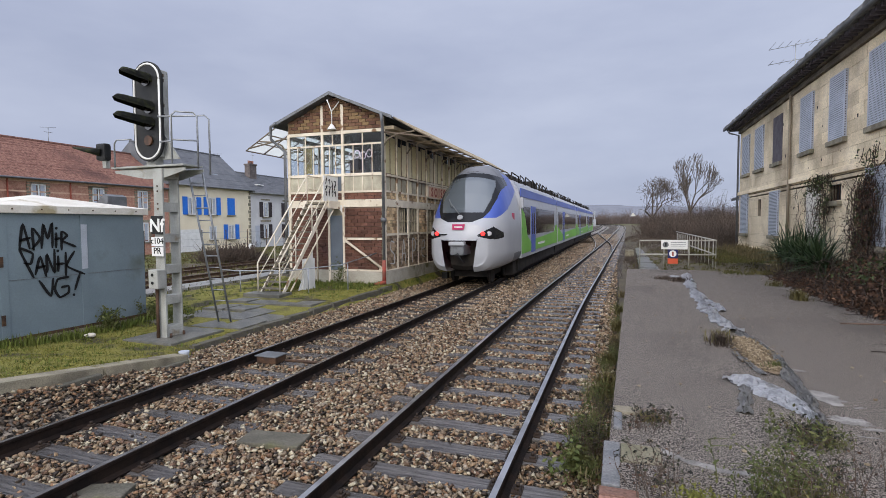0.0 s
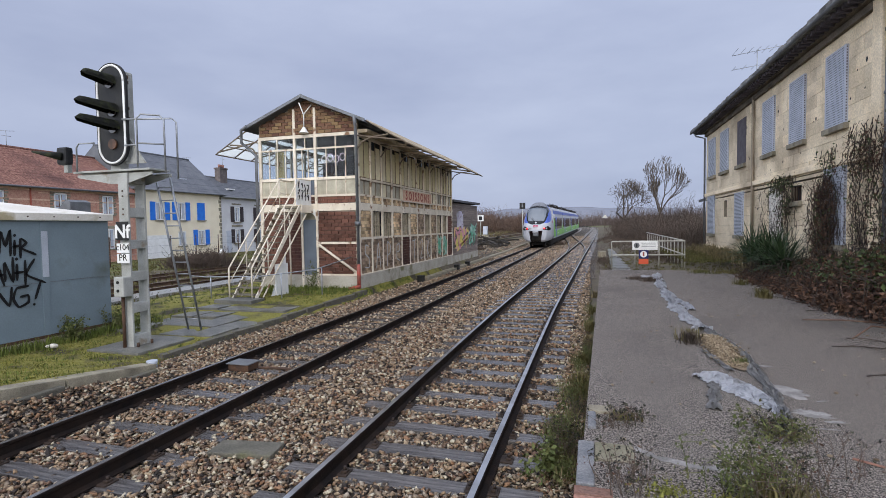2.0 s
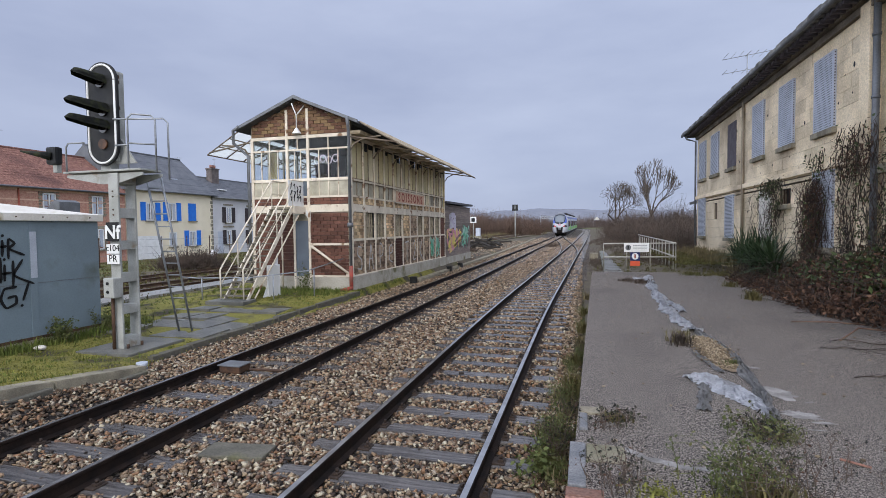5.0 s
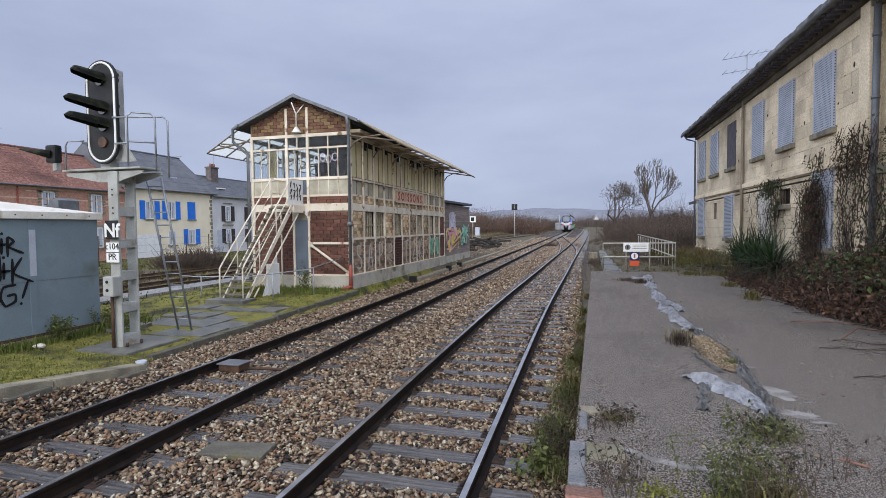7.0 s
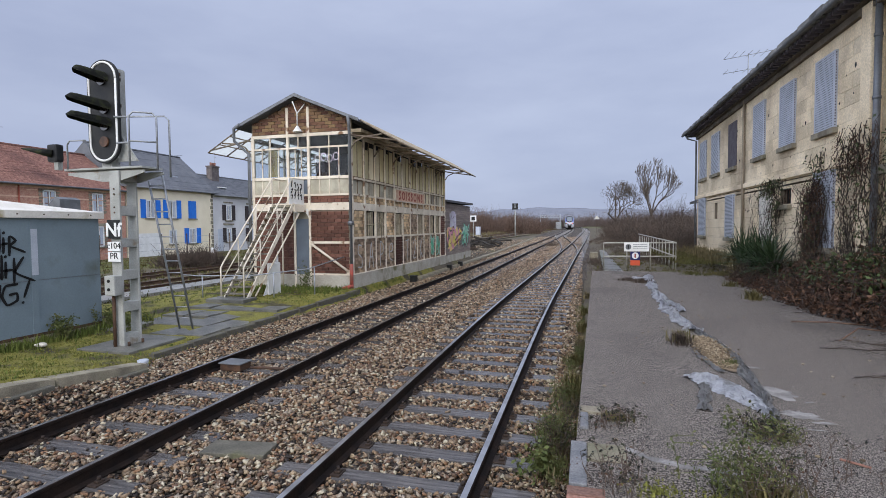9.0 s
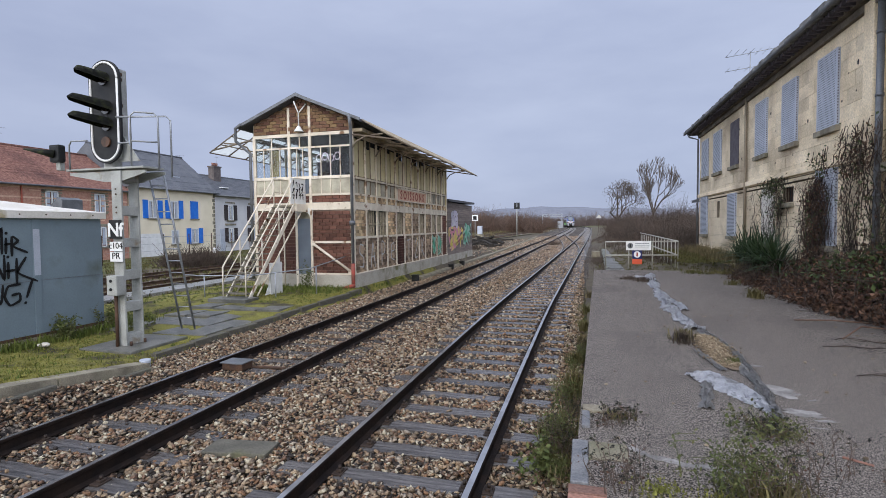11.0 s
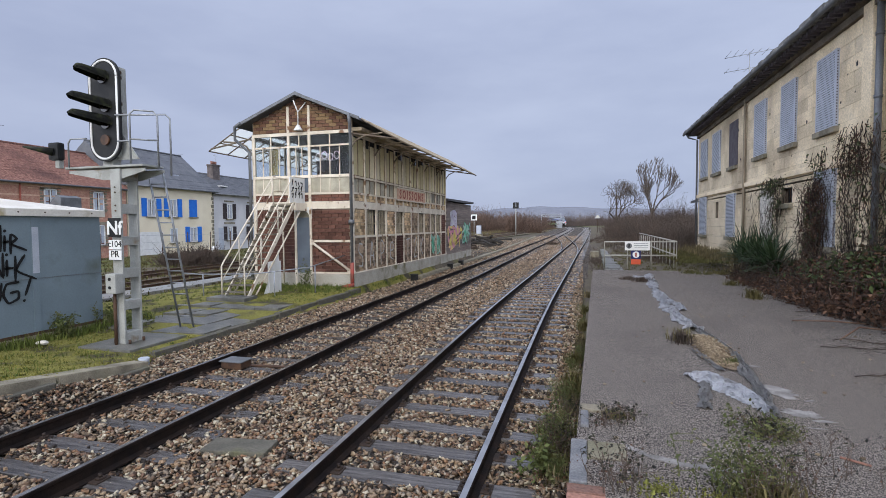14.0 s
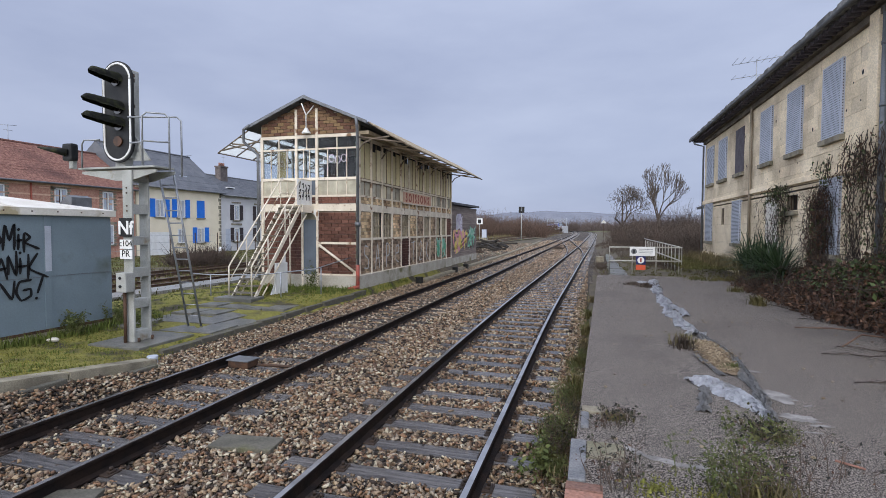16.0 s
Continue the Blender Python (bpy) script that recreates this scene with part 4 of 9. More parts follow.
def build_cabin():
    t = thing("signal_cabin", "derelict glazed railway signal cabin with cream iron frame and brick panels", "signal box")
    part("base", boxes((X0 - 0.05, Y0 - 0.05, -0.3, X1 + 0.06, Y1 + 0.05, 0.6), bevel=0.02), M["plinth"], t, "concrete base with mossy foot")
    # lower walls: mortar cores behind the bricks
    part("core_wall", boxes((X0 + 0.05, Y0 + 0.02, 0.6, X1 - 0.05, Y0 + 0.2, 3.0)), M["mortar_red"], t)
    bm = bmesh.new()
    window_bays = {1, 2, 4, 7, 9, 10}
    for i in range(12):
        y = Y0 + i * BAY
        if i in window_bays:
            box(bm, X1 - 0.2, y, 0.6, X1 - 0.02, y + BAY, 1.9)
        else:
            box(bm, X1 - 0.2, y, 0.6, X1 - 0.02, y + BAY, 3.0)
    box(bm, X0 + 0.05, Y0, 0.6, X0 + 0.2, Y1, 3.0)
    box(bm, X0, Y1 - 0.2, 0.6, X1 - 0.2, Y1, 3.0)
    part("core_wall", bm, M["mortar"], t)
    for i in range(12):
        y = Y0 + i * BAY
        dark = M["brick_red"] if i in (11,) else M["brick_sooty"] if i in (6, 8) else M["brick_pale"]
        bricks(t, "brickwork", X1, y + 0.06, y + BAY - 0.06, 0.62, 1.86, M["brick_red"] if i in (4, 11) else M["brick_sooty"], front=False, w=0.23, h=0.115)
        if i not in window_bays:
            bricks(t, "brickwork", X1, y + 0.06, y + BAY - 0.06, 1.94, 2.88, dark, front=False, w=0.23, h=0.115)
        else:
            # a near-black sheet paints the gloom between the bars
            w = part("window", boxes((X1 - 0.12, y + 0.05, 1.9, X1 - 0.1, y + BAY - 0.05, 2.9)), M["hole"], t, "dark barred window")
            for k in range(1, 6):
                part("bar", boxes((X1 - 0.09, y + BAY * k / 6 - 0.026, 1.93, X1 - 0.05, y + BAY * k / 6 + 0.026, 2.88)), M["bar_tan"], w, "weathered upright bar" if k == 1 else "")
            part("cross_bar", boxes((X1 - 0.05, y + 0.06, 2.36, X1 - 0.035, y + BAY - 0.06, 2.41)), M["bar_tan"], w)
    for a, b in ((X1 - 1.62, X1 - 0.1),):
        bricks(t, "brickwork", Y0, a, b, 0.62, 1.72, M["brick_red"], single=True)
        bricks(t, "brickwork", Y0, a, b, 1.8, 2.86, M["brick_red"], single=True)
    bricks(t, "brickwork", Y0, X0 + 0.1, -4.75, 0.3, 2.86, M["brick_red"])
    # the band and the storey beam
    part("floor_band", boxes((X1 - 0.06, Y0 - 0.02, 2.9, X1 + 0.035, Y1, 3.17), (X0, Y0 - 0.035, 2.9, X1, Y0 + 0.06, 3.17), bevel=0.01), M["cream"], t, "cream painted band, rust-streaked")
    bricks(t, "brickwork", Y0 + 0.01, X0 + 0.1, X1 - 0.1, 3.18, 3.42, M["brick_red"])
    for i in range(12):
        bricks(t, "brickwork", X1 - 0.01, Y0 + i * BAY + 0.05, Y0 + (i + 1) * BAY - 0.05, 3.18, 3.42, M["brick_pale"], front=False, w=0.23)
    part("floor", boxes((X0 + 0.06, Y0 + 0.06, 2.95, X1 - 0.06, Y1 - 0.06, 3.3)), M["dark_shutter"], t, "cabin floor")
    # posts on the long side, flared at the band
    for i in range(13):
        y = Y0 + i * BAY
        bm = boxes((X1 - 0.03, y - 0.042, 0.58, X1 + 0.04, y + 0.042, 5.6))
        for z in (0.62, 1.84, 2.9, 3.17):
            prism(bm, [(-0.07, -0.02), (0.07, -0.02), (0.03, 0.1), (-0.03, 0.1)] if z in (0.62, 3.17) else [(-0.03, -0.1), (0.03, -0.1), (0.07, 0.02), (-0.07, 0.02)], 0.052, on_side(X1, y, z))
        part("post", bm, M["cream"], t)
    part("side_rail", boxes((X1 - 0.03, Y0, 1.86, X1 + 0.035, Y1, 1.94), (X1 - 0.03, Y0, 3.42, X1 + 0.03, Y1, 3.48), (X1 - 0.03, Y0, 4.0, X1 + 0.03, Y1, 4.07), (X1 - 0.03, Y0, 5.48, X1 + 0.03, Y1, 5.62), (X1 - 0.03, Y0, 0.58, X1 + 0.04, Y1, 0.64)), M["cream"], t, "cream glazing rails")
    # upper long side: tall yellowed panes set back behind dark glazing bars
    pr = random.Random(14)
    for i in range(12):
        y = Y0 + i * BAY
        n = 2
        wd = (BAY - 0.07) / n
        for k in range(n):
            a = y + 0.035 + wd * k
            mt = "pane_olive" if pr.random() < 0.75 else "pane_pale"
            dip = pr.choice((0.0, 0.0, 0.12, 0.25))
            part("blind", boxes((X1 - 0.06, a + 0.01, 4.06, X1 - 0.035, a + wd - 0.01, 5.42 - dip)), M[mt], t, "yellowed blind behind old glass")
            part("low_pane", boxes((X1 - 0.06, a + 0.01, 3.47, X1 - 0.035, a + wd - 0.01, 4.02)), M["pane_grey" if pr.random() < 0.7 else "pane_pale"], t, "dirty frosted pane")
            # bars are dark brown so that they also draw the panes' shadow lines
            part("glazing_bar", boxes((X1 - 0.04, a + wd - 0.014, 3.47, X1 - 0.012, a + wd + 0.014, 5.5)), M["shadow_bar"], t, "brown glazing bar darkened for the shadow line between panes")
            if k == 0:
                part("glazing_bar", boxes((X1 - 0.04, a - 0.004, 3.47, X1 - 0.012, a + 0.018, 5.5)), M["shadow_bar"], t)
        # near-black strip paints the canopy's shadow along the pane tops
        part("transom_light", boxes((X1 - 0.075, y + 0.03, 5.0, X1 - 0.062, y + BAY - 0.03, 5.5)), M["hole"], t, "dark strip for the canopy's shadow")
    part("sill_rail", boxes((X1 - 0.05, Y0, 4.07, X1 + 0.012, Y1, 4.1), (X1 - 0.05, Y0, 3.97, X1 + 0.012, Y1, 4.0)), M["shadow_bar"], t)
    # front: iron frame and clear panes
    cols = [X0 + 0.06, -4.95, -4.11, X1 - 0.05]
    for k, x in enumerate(cols):
        top = 5.62 if k in (0, 3) else 6.6
        part("post", boxes((x - 0.05, Y0 - 0.045, 2.9 if k in (1, 2) else 0.6, x + 0.05, Y0 + 0.05, top), bevel=0.008), M["cream"], t)
    part("front_rail", boxes((X0, Y0 - 0.04, 5.55, X1, Y0 + 0.04, 5.66), (X0, Y0 - 0.03, 5.12, X1, Y0 + 0.03, 5.18), (X0, Y0 - 0.04, 4.02, X1, Y0 + 0.03, 4.12), (X0, Y0 - 0.04, 3.42, X1, Y0 + 0.03, 3.49)), M["cream"], t, "cream window rails")
    for z0, z1 in ((1.71, 1.79), (0.58, 0.64)):
        part("mid_rail", boxes((X1 - 1.66, Y0 - 0.05, z0, X1, Y0 - 0.01, z1)), M["cream"], t)
    for a, b, n in ((X0 + 0.1, -5.0, 4), (-4.9, -4.16, 3), (-4.06, X1 - 0.1, 4)):
        part("mullion", boxes(*[(a + (b - a) * k / n - 0.013, Y0 - 0.025, 3.45, a + (b - a) * k / n + 0.013, Y0 + 0.02, 5.15) for k in range(1, n)], ((a + b) / 2 - 0.018, Y0 - 0.025, 5.15, (a + b) / 2 + 0.018, Y0 + 0.02, 5.6)), M["cream"], t)
        for z0, z1 in ((4.12, 5.12), (5.18, 5.55)):
            p = part("pane", boxes((a, Y0 - 0.003, z0, b, Y0 + 0.003, z1)), M["pane"], t, "clear window glass")
            p.visible_shadow = False
        part("low_panel", boxes((a, Y0, 3.49, b, Y0 + 0.02, 4.02)), M["door_grey"] if n == 3 else M["pane_grey"], t, "grey frosted panel")
    rings = [[(0.3 + 0.24 * k + 0.1 * math.cos(u), 0.62 + 0.06 * (k % 2) + 0.13 * math.sin(u)) for u in np.linspace(0, 2 * math.pi, 12)] for k in range(4)]
    for ln in rings:
        part("sprayed_ring", strokes([ln], 0.028, on_front(-4.06, Y0 - 0.005, 4.12), 0.003), M["spray_lilac"], t, "white sprayed ring on glass")
    part("window_poster", boxes((-5.75, Y0 + 0.03, 4.15, -5.42, Y0 + 0.04, 5.1)), M["cream_board"], t, "yellow sheet behind the glass")
    # back and far-side frames of the glazed room
    part("back_frame", boxes(*[(X0, Y0 + i * BAY - 0.04, 3.3, X0 + 0.06, Y0 + i * BAY + 0.04, 5.6) for i in range(13)], (X0, Y0, 3.4, X0 + 0.05, Y1, 4.05), (X0, Y0, 5.45, X0 + 0.05, Y1, 5.62)), M["cream"], t)
    part("end_wall", boxes((X0, Y1 - 0.1, 3.3, X1, Y1, 5.6)), M["cream_board"], t)
    # two dark panels added inside so that the front panes read darker
    part("cupboard", boxes((-4.0, 17.6, 3.3, -2.75, 18.0, 5.05), bevel=0.02), M["hole"], t, "dark panel added to darken the front panes")
    part("cupboard", boxes((-5.3, 19.0, 3.3, -4.9, 19.6, 5.0), bevel=0.02), M["dark_shutter"], t)
    part("lever_frame", boxes((-5.0, 18.5, 3.3, -4.3, 26, 4.5), bevel=0.05), M["iron"], t, "dark lever frame inside")
    # gable of brick
    def in_gable(x, z):
        return z < 6.92 - abs(x - XM) * 0.413 and abs(x - XM) < 1.95
    bm = bmesh.new()
    prism(bm, [(-2.0, 5.62), (2.0, 5.62), (2.0, 6.06), (0, 6.88), (-2.0, 6.06)], 0.12, on_front(XM, Y0 + 0.13, 0))
    part("gable_core", bm, M["mortar"], t)
    bricks(t, "brickwork", Y0, X0 + 0.05, X1 - 0.05, 5.68, 7.0, M["brick_gable"], single=True, clip=in_gable)
    # roof with deep glazed eaves
    L = Y1 - Y0
    bm = bmesh.new()
    for s in (-1, 1):
        o = [(0, 6.98), (s * 2.42, 5.98), (s * 2.42, 5.9), (0, 6.9)]
        prism(bm, o if s < 0 else o[::-1], L + 0.65, Matrix.Translation((XM, Y1 + 0.35, 0)) @ Matrix.Rotation(radians(90), 4, "X"))
    bmesh.ops.recalc_face_normals(bm, faces=bm.faces)
    part("roof", bm, M["slate"], t, "dark shallow pitched roof")
    bm = bmesh.new()
    for s in (-1, 1):
        o = [(0, 7.02), (s * 2.44, 6.01), (s * 2.44, 5.9), (0, 6.91)]
        prism(bm, o if s < 0 else o[::-1], 0.06, Matrix.Translation((XM, Y0 - 0.31, 0)) @ Matrix.Rotation(radians(90), 4, "X"))
    bmesh.ops.recalc_face_normals(bm, faces=bm.faces)
    part("bargeboard", bm, M["zinc"], t, "grey metal bargeboard")
    part("ridge_cap", tubes(0.05, [(XM, Y0 - 0.33, 6.99), (XM, Y1 + 0.4, 6.99)]), M["zinc"], t)
    for s in (-1, 1):
        e0, e1 = XM + s * 2.4, XM + s * 3.85
        z0, z1 = 5.98, 5.14
        ya, yb = (Y0 - 0.1, Y1 + 0.1)
        n = 12
        cpy = part("canopy_frame", tubes(0.025, *[[(e0, ya + (yb - ya) * i / n, z0), (e1, ya + (yb - ya) * i / n, z1)] for i in range(n + 1)], *[[(e0 + (e1 - e0) * k, ya, z0 + (z1 - z0) * k), (e0 + (e1 - e0) * k, yb, z0 + (z1 - z0) * k)] for k in (0.33, 0.66, 1.0)], sides=6), M["canopy_wood"], t, "thin eave canopy frame")
        for i in range(n):
            a, b = ya + (yb - ya) * i / n, ya + (yb - ya) * (i + 1) / n
            bm = bmesh.new()
            vs = [bm.verts.new((x, y, z + dz)) for dz in (0.03, 0.045) for x, y, z in ((e0, a + 0.03, z0), (e1, a + 0.03, z1), (e1, b - 0.03, z1), (e0, b - 0.03, z0))]
            for q in ((3, 2, 1, 0), (4, 5, 6, 7), (0, 1, 5, 4), (1, 2, 6, 5), (2, 3, 7, 6), (3, 0, 4, 7)):
                bm.faces.new([vs[j] for j in q])
            bmesh.ops.recalc_face_normals(bm, faces=bm.faces)
            part("canopy_sheet", bm, M["milky"] if s < 0 else M["canopy_board"], cpy, "dirty glass sheet" if s < 0 else "rotten boarded eave").visible_shadow = False
        for i in range(0, n + 1, 2):
            y = ya + (yb - ya) * i / n
            part("bracket", tubes(0.03, [(XM + s * 2.02, y, 5.0), (XM + s * 2.2, y, 5.25), (XM + s * 2.55, y, 5.4), (XM + s * 3.2, y, 5.46)], [(XM + s * 2.02, y, 5.5), (XM + s * 3.75, y, 5.22)], sides=6), M["canopy_wood"], t, "curved timber canopy bracket")
    part("soffit", boxes((X1, Y0, 5.6, XM + 2.38, Y1, 5.72)), M["canopy_board"], t, "weathered boarded soffit")
    # gutters and pipes
    part("downpipe", tubes(0.055, [(X1 + 0.12, Y0 - 0.5, 6.1), (X1 + 0.14, Y0 - 0.45, 5.75), (X1 + 0.0, Y0 - 0.12, 5.3), (X1 + 0.0, Y0 - 0.12, 0.9)]), M["zinc"], t, "grey downpipe")
    part("hopper", tubes(0.11, [(X1 + 0.0, Y0 - 0.12, 2.35), (X1 + 0.0, Y0 - 0.12, 2.5)]), M["zinc"], t)
    part("pipe_shoe", tubes(0.07, [(X1, Y0 - 0.12, 1.0), (X1, Y0 - 0.12, 0.2)], [(X1 + 0.05, Y0 - 0.12, 0.22), (X1 - 0.3, Y0 - 0.45, 0.12)]), M["red_paint"], t, "red painted pipe foot")
    part("downpipe", tubes(0.055, [(X0 - 0.15, Y0 - 0.5, 6.02), (X0 - 0.42, Y0 - 0.45, 5.9), (X0 - 0.45, Y0 - 0.4, 5.45), (X0 - 0.05, Y0 - 0.12, 5.0), (X0 - 0.05, Y0 - 0.12, 0.3)]), M["zinc"], t)
    # lamp on the gable
    lamp = part("lamp_bracket", tubes(0.022, [(XM - 0.1, Y0 - 0.3, 6.75), (XM, Y0 - 0.16, 6.35), (XM, Y0 - 0.16, 5.9)], [(XM + 0.25, Y0 - 0.05, 6.7), (XM, Y0 - 0.16, 6.35)]), M["white"], t, "white swan-neck lamp bracket")
    bm = bmesh.new()
    bmesh.ops.create_cone(bm, cap_ends=True, segments=16, radius1=0.17, radius2=0.04, depth=0.2, matrix=Matrix.Translation((XM, Y0 - 0.16, 5.8)))
    part("lamp_shade", bm, M["white"], lamp)
    # door and brace
    d = part("door", boxes((-4.66, Y0 - 0.03, 0.1, -4.13, Y0 + 0.05, 2.6), bevel=0.01), M["door_grey"], t, "blue-grey steel door")
    part("door_frame", boxes((-4.74, Y0 - 0.06, 0.1, -4.66, Y0 + 0.04, 2.8), (-4.13, Y0 - 0.06, 0.1, -4.05, Y0 + 0.04, 2.9)), M["cream"], d)
    bm = bmesh.new()
    pts = [(0.27 * math.cos(u), 0.3 * math.sin(u)) for u in np.linspace(math.pi, 0, 13)]
    prism(bm, [(0.36, 0.0), (0.36, 0.42), (-0.36, 0.42), (-0.36, 0.0)] + pts, 0.06, on_front(-4.4, Y0 + 0.02, 2.55))
    part("door_arch", bm, M["white"], d, "white arched head")
    bm = bmesh.new()
    prism(bm, [(x, y) for x, y in pts], 0.03, on_front(-4.4, Y0 + 0.025, 2.56))
    part("door_light", bm, M["concrete"], d)
    part("brace", tubes(0.05, [(-4.0, Y0 - 0.08, 1.68), (X1 - 0.12, Y0 - 0.08, 0.72)], sides=4), M["cream"], t, "cream diagonal strut")
    for b in ((-4.1, Y0 - 0.1, 1.6, -3.95, Y0 - 0.04, 1.78), (X1 - 0.2, Y0 - 0.1, 0.6, X1 - 0.02, Y0 - 0.04, 0.76)):
        part("gusset", boxes(b), M["cream"], t)
    # name board
    nb = thing("station_nameboard", "faded red and cream enamel station name board on a cabin wall", "sign")
    part("board", boxes((X1 + 0.05, 20.55, 3.42, X1 + 0.08, 24.65, 3.93), bevel=0.006), M["sign_field"], nb)
    part("board_frame", boxes((X1 + 0.05, 20.5, 3.9, X1 + 0.1, 24.7, 3.96), (X1 + 0.05, 20.5, 3.38, X1 + 0.1, 24.7, 3.43), (X1 + 0.05, 20.5, 3.38, X1 + 0.1, 20.56, 3.96), (X1 + 0.05, 24.64, 3.38, X1 + 0.1, 24.7, 3.96)), M["cream"], nb)
    ribbon_text("S O I S S O N S", 0.52, M["sign_red"], nb, on_side(X1 + 0.083, 22.6, 3.49), bold=0.012)
    # painted letters on the lower panels
    g = thing("spray_lettering", "pale sprayed letters on brick panels of the cabin", "graffiti")
    glyph = {"S": [[(0.4, 0.85), (0.15, 0.9), (0.1, 0.6), (0.42, 0.4), (0.4, 0.08), (0.08, 0.1)]], "A": [[(0.05, 0), (0.25, 0.95), (0.45, 0)], [(0.12, 0.4), (0.4, 0.4)]], "P": [[(0.1, 0), (0.12, 0.95), (0.42, 0.8), (0.38, 0.5), (0.12, 0.42)]], "E": [[(0.1, 0.5), (0.42, 0.55), (0.38, 0.85), (0.12, 0.75), (0.1, 0.25), (0.42, 0.12)]], "T": [[(0.0, 0.9), (0.5, 0.95)], [(0.25, 0.92), (0.22, 0)]], "2": [[(0.08, 0.75), (0.3, 0.95), (0.45, 0.65), (0.08, 0.05), (0.48, 0.08)]], "K": [[(0.1, 0.95), (0.1, 0)], [(0.45, 0.95), (0.12, 0.45), (0.48, 0.02)]]}
    for i, ch in zip((0, 1, 2, 3, 5, 6, 7), "SAPET2K"):
        part("letter", strokes([[(u * 1.0, w * 1.0) for u, w in ln] for ln in glyph[ch]], 0.05, on_side(X1 + 0.032, Y0 + i * BAY + 0.28, 0.75)), M["spray_white"], g)
    for i, mt in ((9, "spray_green"), (10, "spray_green")):
        pts = [[(random.uniform(0, 0.75), random.uniform(0, 1.1)) for _ in range(7)] for _ in range(4)]
        part("tag", strokes(pts, 0.09, on_side(X1 + 0.032, Y0 + i * BAY + 0.12, 0.72)), M[mt], g, "green and white spray tag")
    return t


build_cabin()


def build_shed():
    t = thing("plank_shed", "low grey-brown boarded shed covered in spray paint", "shed")
    part("base", boxes((X1 - 3.0, Y1 + 0.1, -0.3, X1 + 0.02, 35.9, 0.55)), M["plinth"], t)
    part("core", boxes((X1 - 3.0, Y1 + 0.15, 0.5, X1 - 0.06, 35.85, 3.7)), M["dark_shutter"], t)
    for k in range(26):
        z = 0.55 + k * 0.122
        bm = bmesh.new()
        box(bm, X1 - 0.06, Y1 + 0.12, z, X1 - 0.01 + 0.01 * (k % 2), 35.88, z + 0.108)
        part("plank", bm, M["plank"], t)
    bm = bmesh.new()
    prism(bm, [(Y1 + 0.05, 3.74), (36.1, 3.82), (36.1, 3.95), (Y1 + 0.05, 3.87)], 3.2, on_side(X1 - 3.05, 0, 0))
    part("roof", bm, M["slate"], t)
    g = thing("spray_mural", "yellow, lilac and green sprayed lettering on a shed wall", "graffiti")
    r = random.Random(5)
    for y, z, w, h, mt in ((30.0, 2.2, 1.6, 1.0, "spray_lilac"), (29.3, 0.75, 3.6, 1.5, "spray_yellow"), (33.0, 0.9, 2.5, 1.6, "spray_green")):
        ln = [[(r.uniform(0, w), r.uniform(0, h)) for _ in range(4)] for _ in range(9)]
        part("tag", strokes(ln, 0.16, on_side(X1 + 0.01, y, z)), M[mt], g)


M["plank"] = material("weathered_planks", (0.24, 0.20, 0.17), 0.85, (0.17, 0.14, 0.125), 2, 0.5, 0.25, 40, 0.3, 40, object_random=0.25, stretch=(1, 0.3, 4))
build_shed()


# ---- the train ----
M["silver"] = material("pale_silver_body", (0.39, 0.40, 0.425), 0.4, (0.36, 0.37, 0.395), 1.2, 0.5, 0.03, 40, metal=0.1, spec=0.5)
M["body_blue"] = material("deep_blue_body", (0.045, 0.085, 0.36), 0.35, (0.06, 0.11, 0.42), 1.0, 0.5, spec=0.5)
M["body_green"] = material("lime_green_body", (0.14, 0.40, 0.045), 0.4, (0.18, 0.45, 0.06), 0.8, 0.5, spec=0.5)
M["body_grey"] = material("grey_roof_dome", (0.17, 0.175, 0.19), 0.45, (0.14, 0.145, 0.16), 1.0, 0.5)
M["body_black"] = material("black_mask", (0.012, 0.013, 0.015), 0.25)
M["under"] = material("dirty_underframe", (0.018, 0.017, 0.016), 0.8, (0.04, 0.034, 0.03), 3, 0.5)
M["logo_red"] = material("crimson_badge", (0.42, 0.02, 0.06), 0.4, (0.30, 0.02, 0.12), 2.0, 0.5)
M["tail_lamp"] = glow("red_tail_lamp", (1.0, 0.03, 0.03), 2.2)
M["head_lamp"] = material("clear_lamp_lens", (0.45, 0.46, 0.48), 0.15, metal=0.4)
M["screen"] = glass("tinted_windscreen", (0.085, 0.10, 0.112), 0.04)
M["screen"].node_tree.nodes["Principled BSDF"].inputs["Coat Weight"].default_value = 1.0


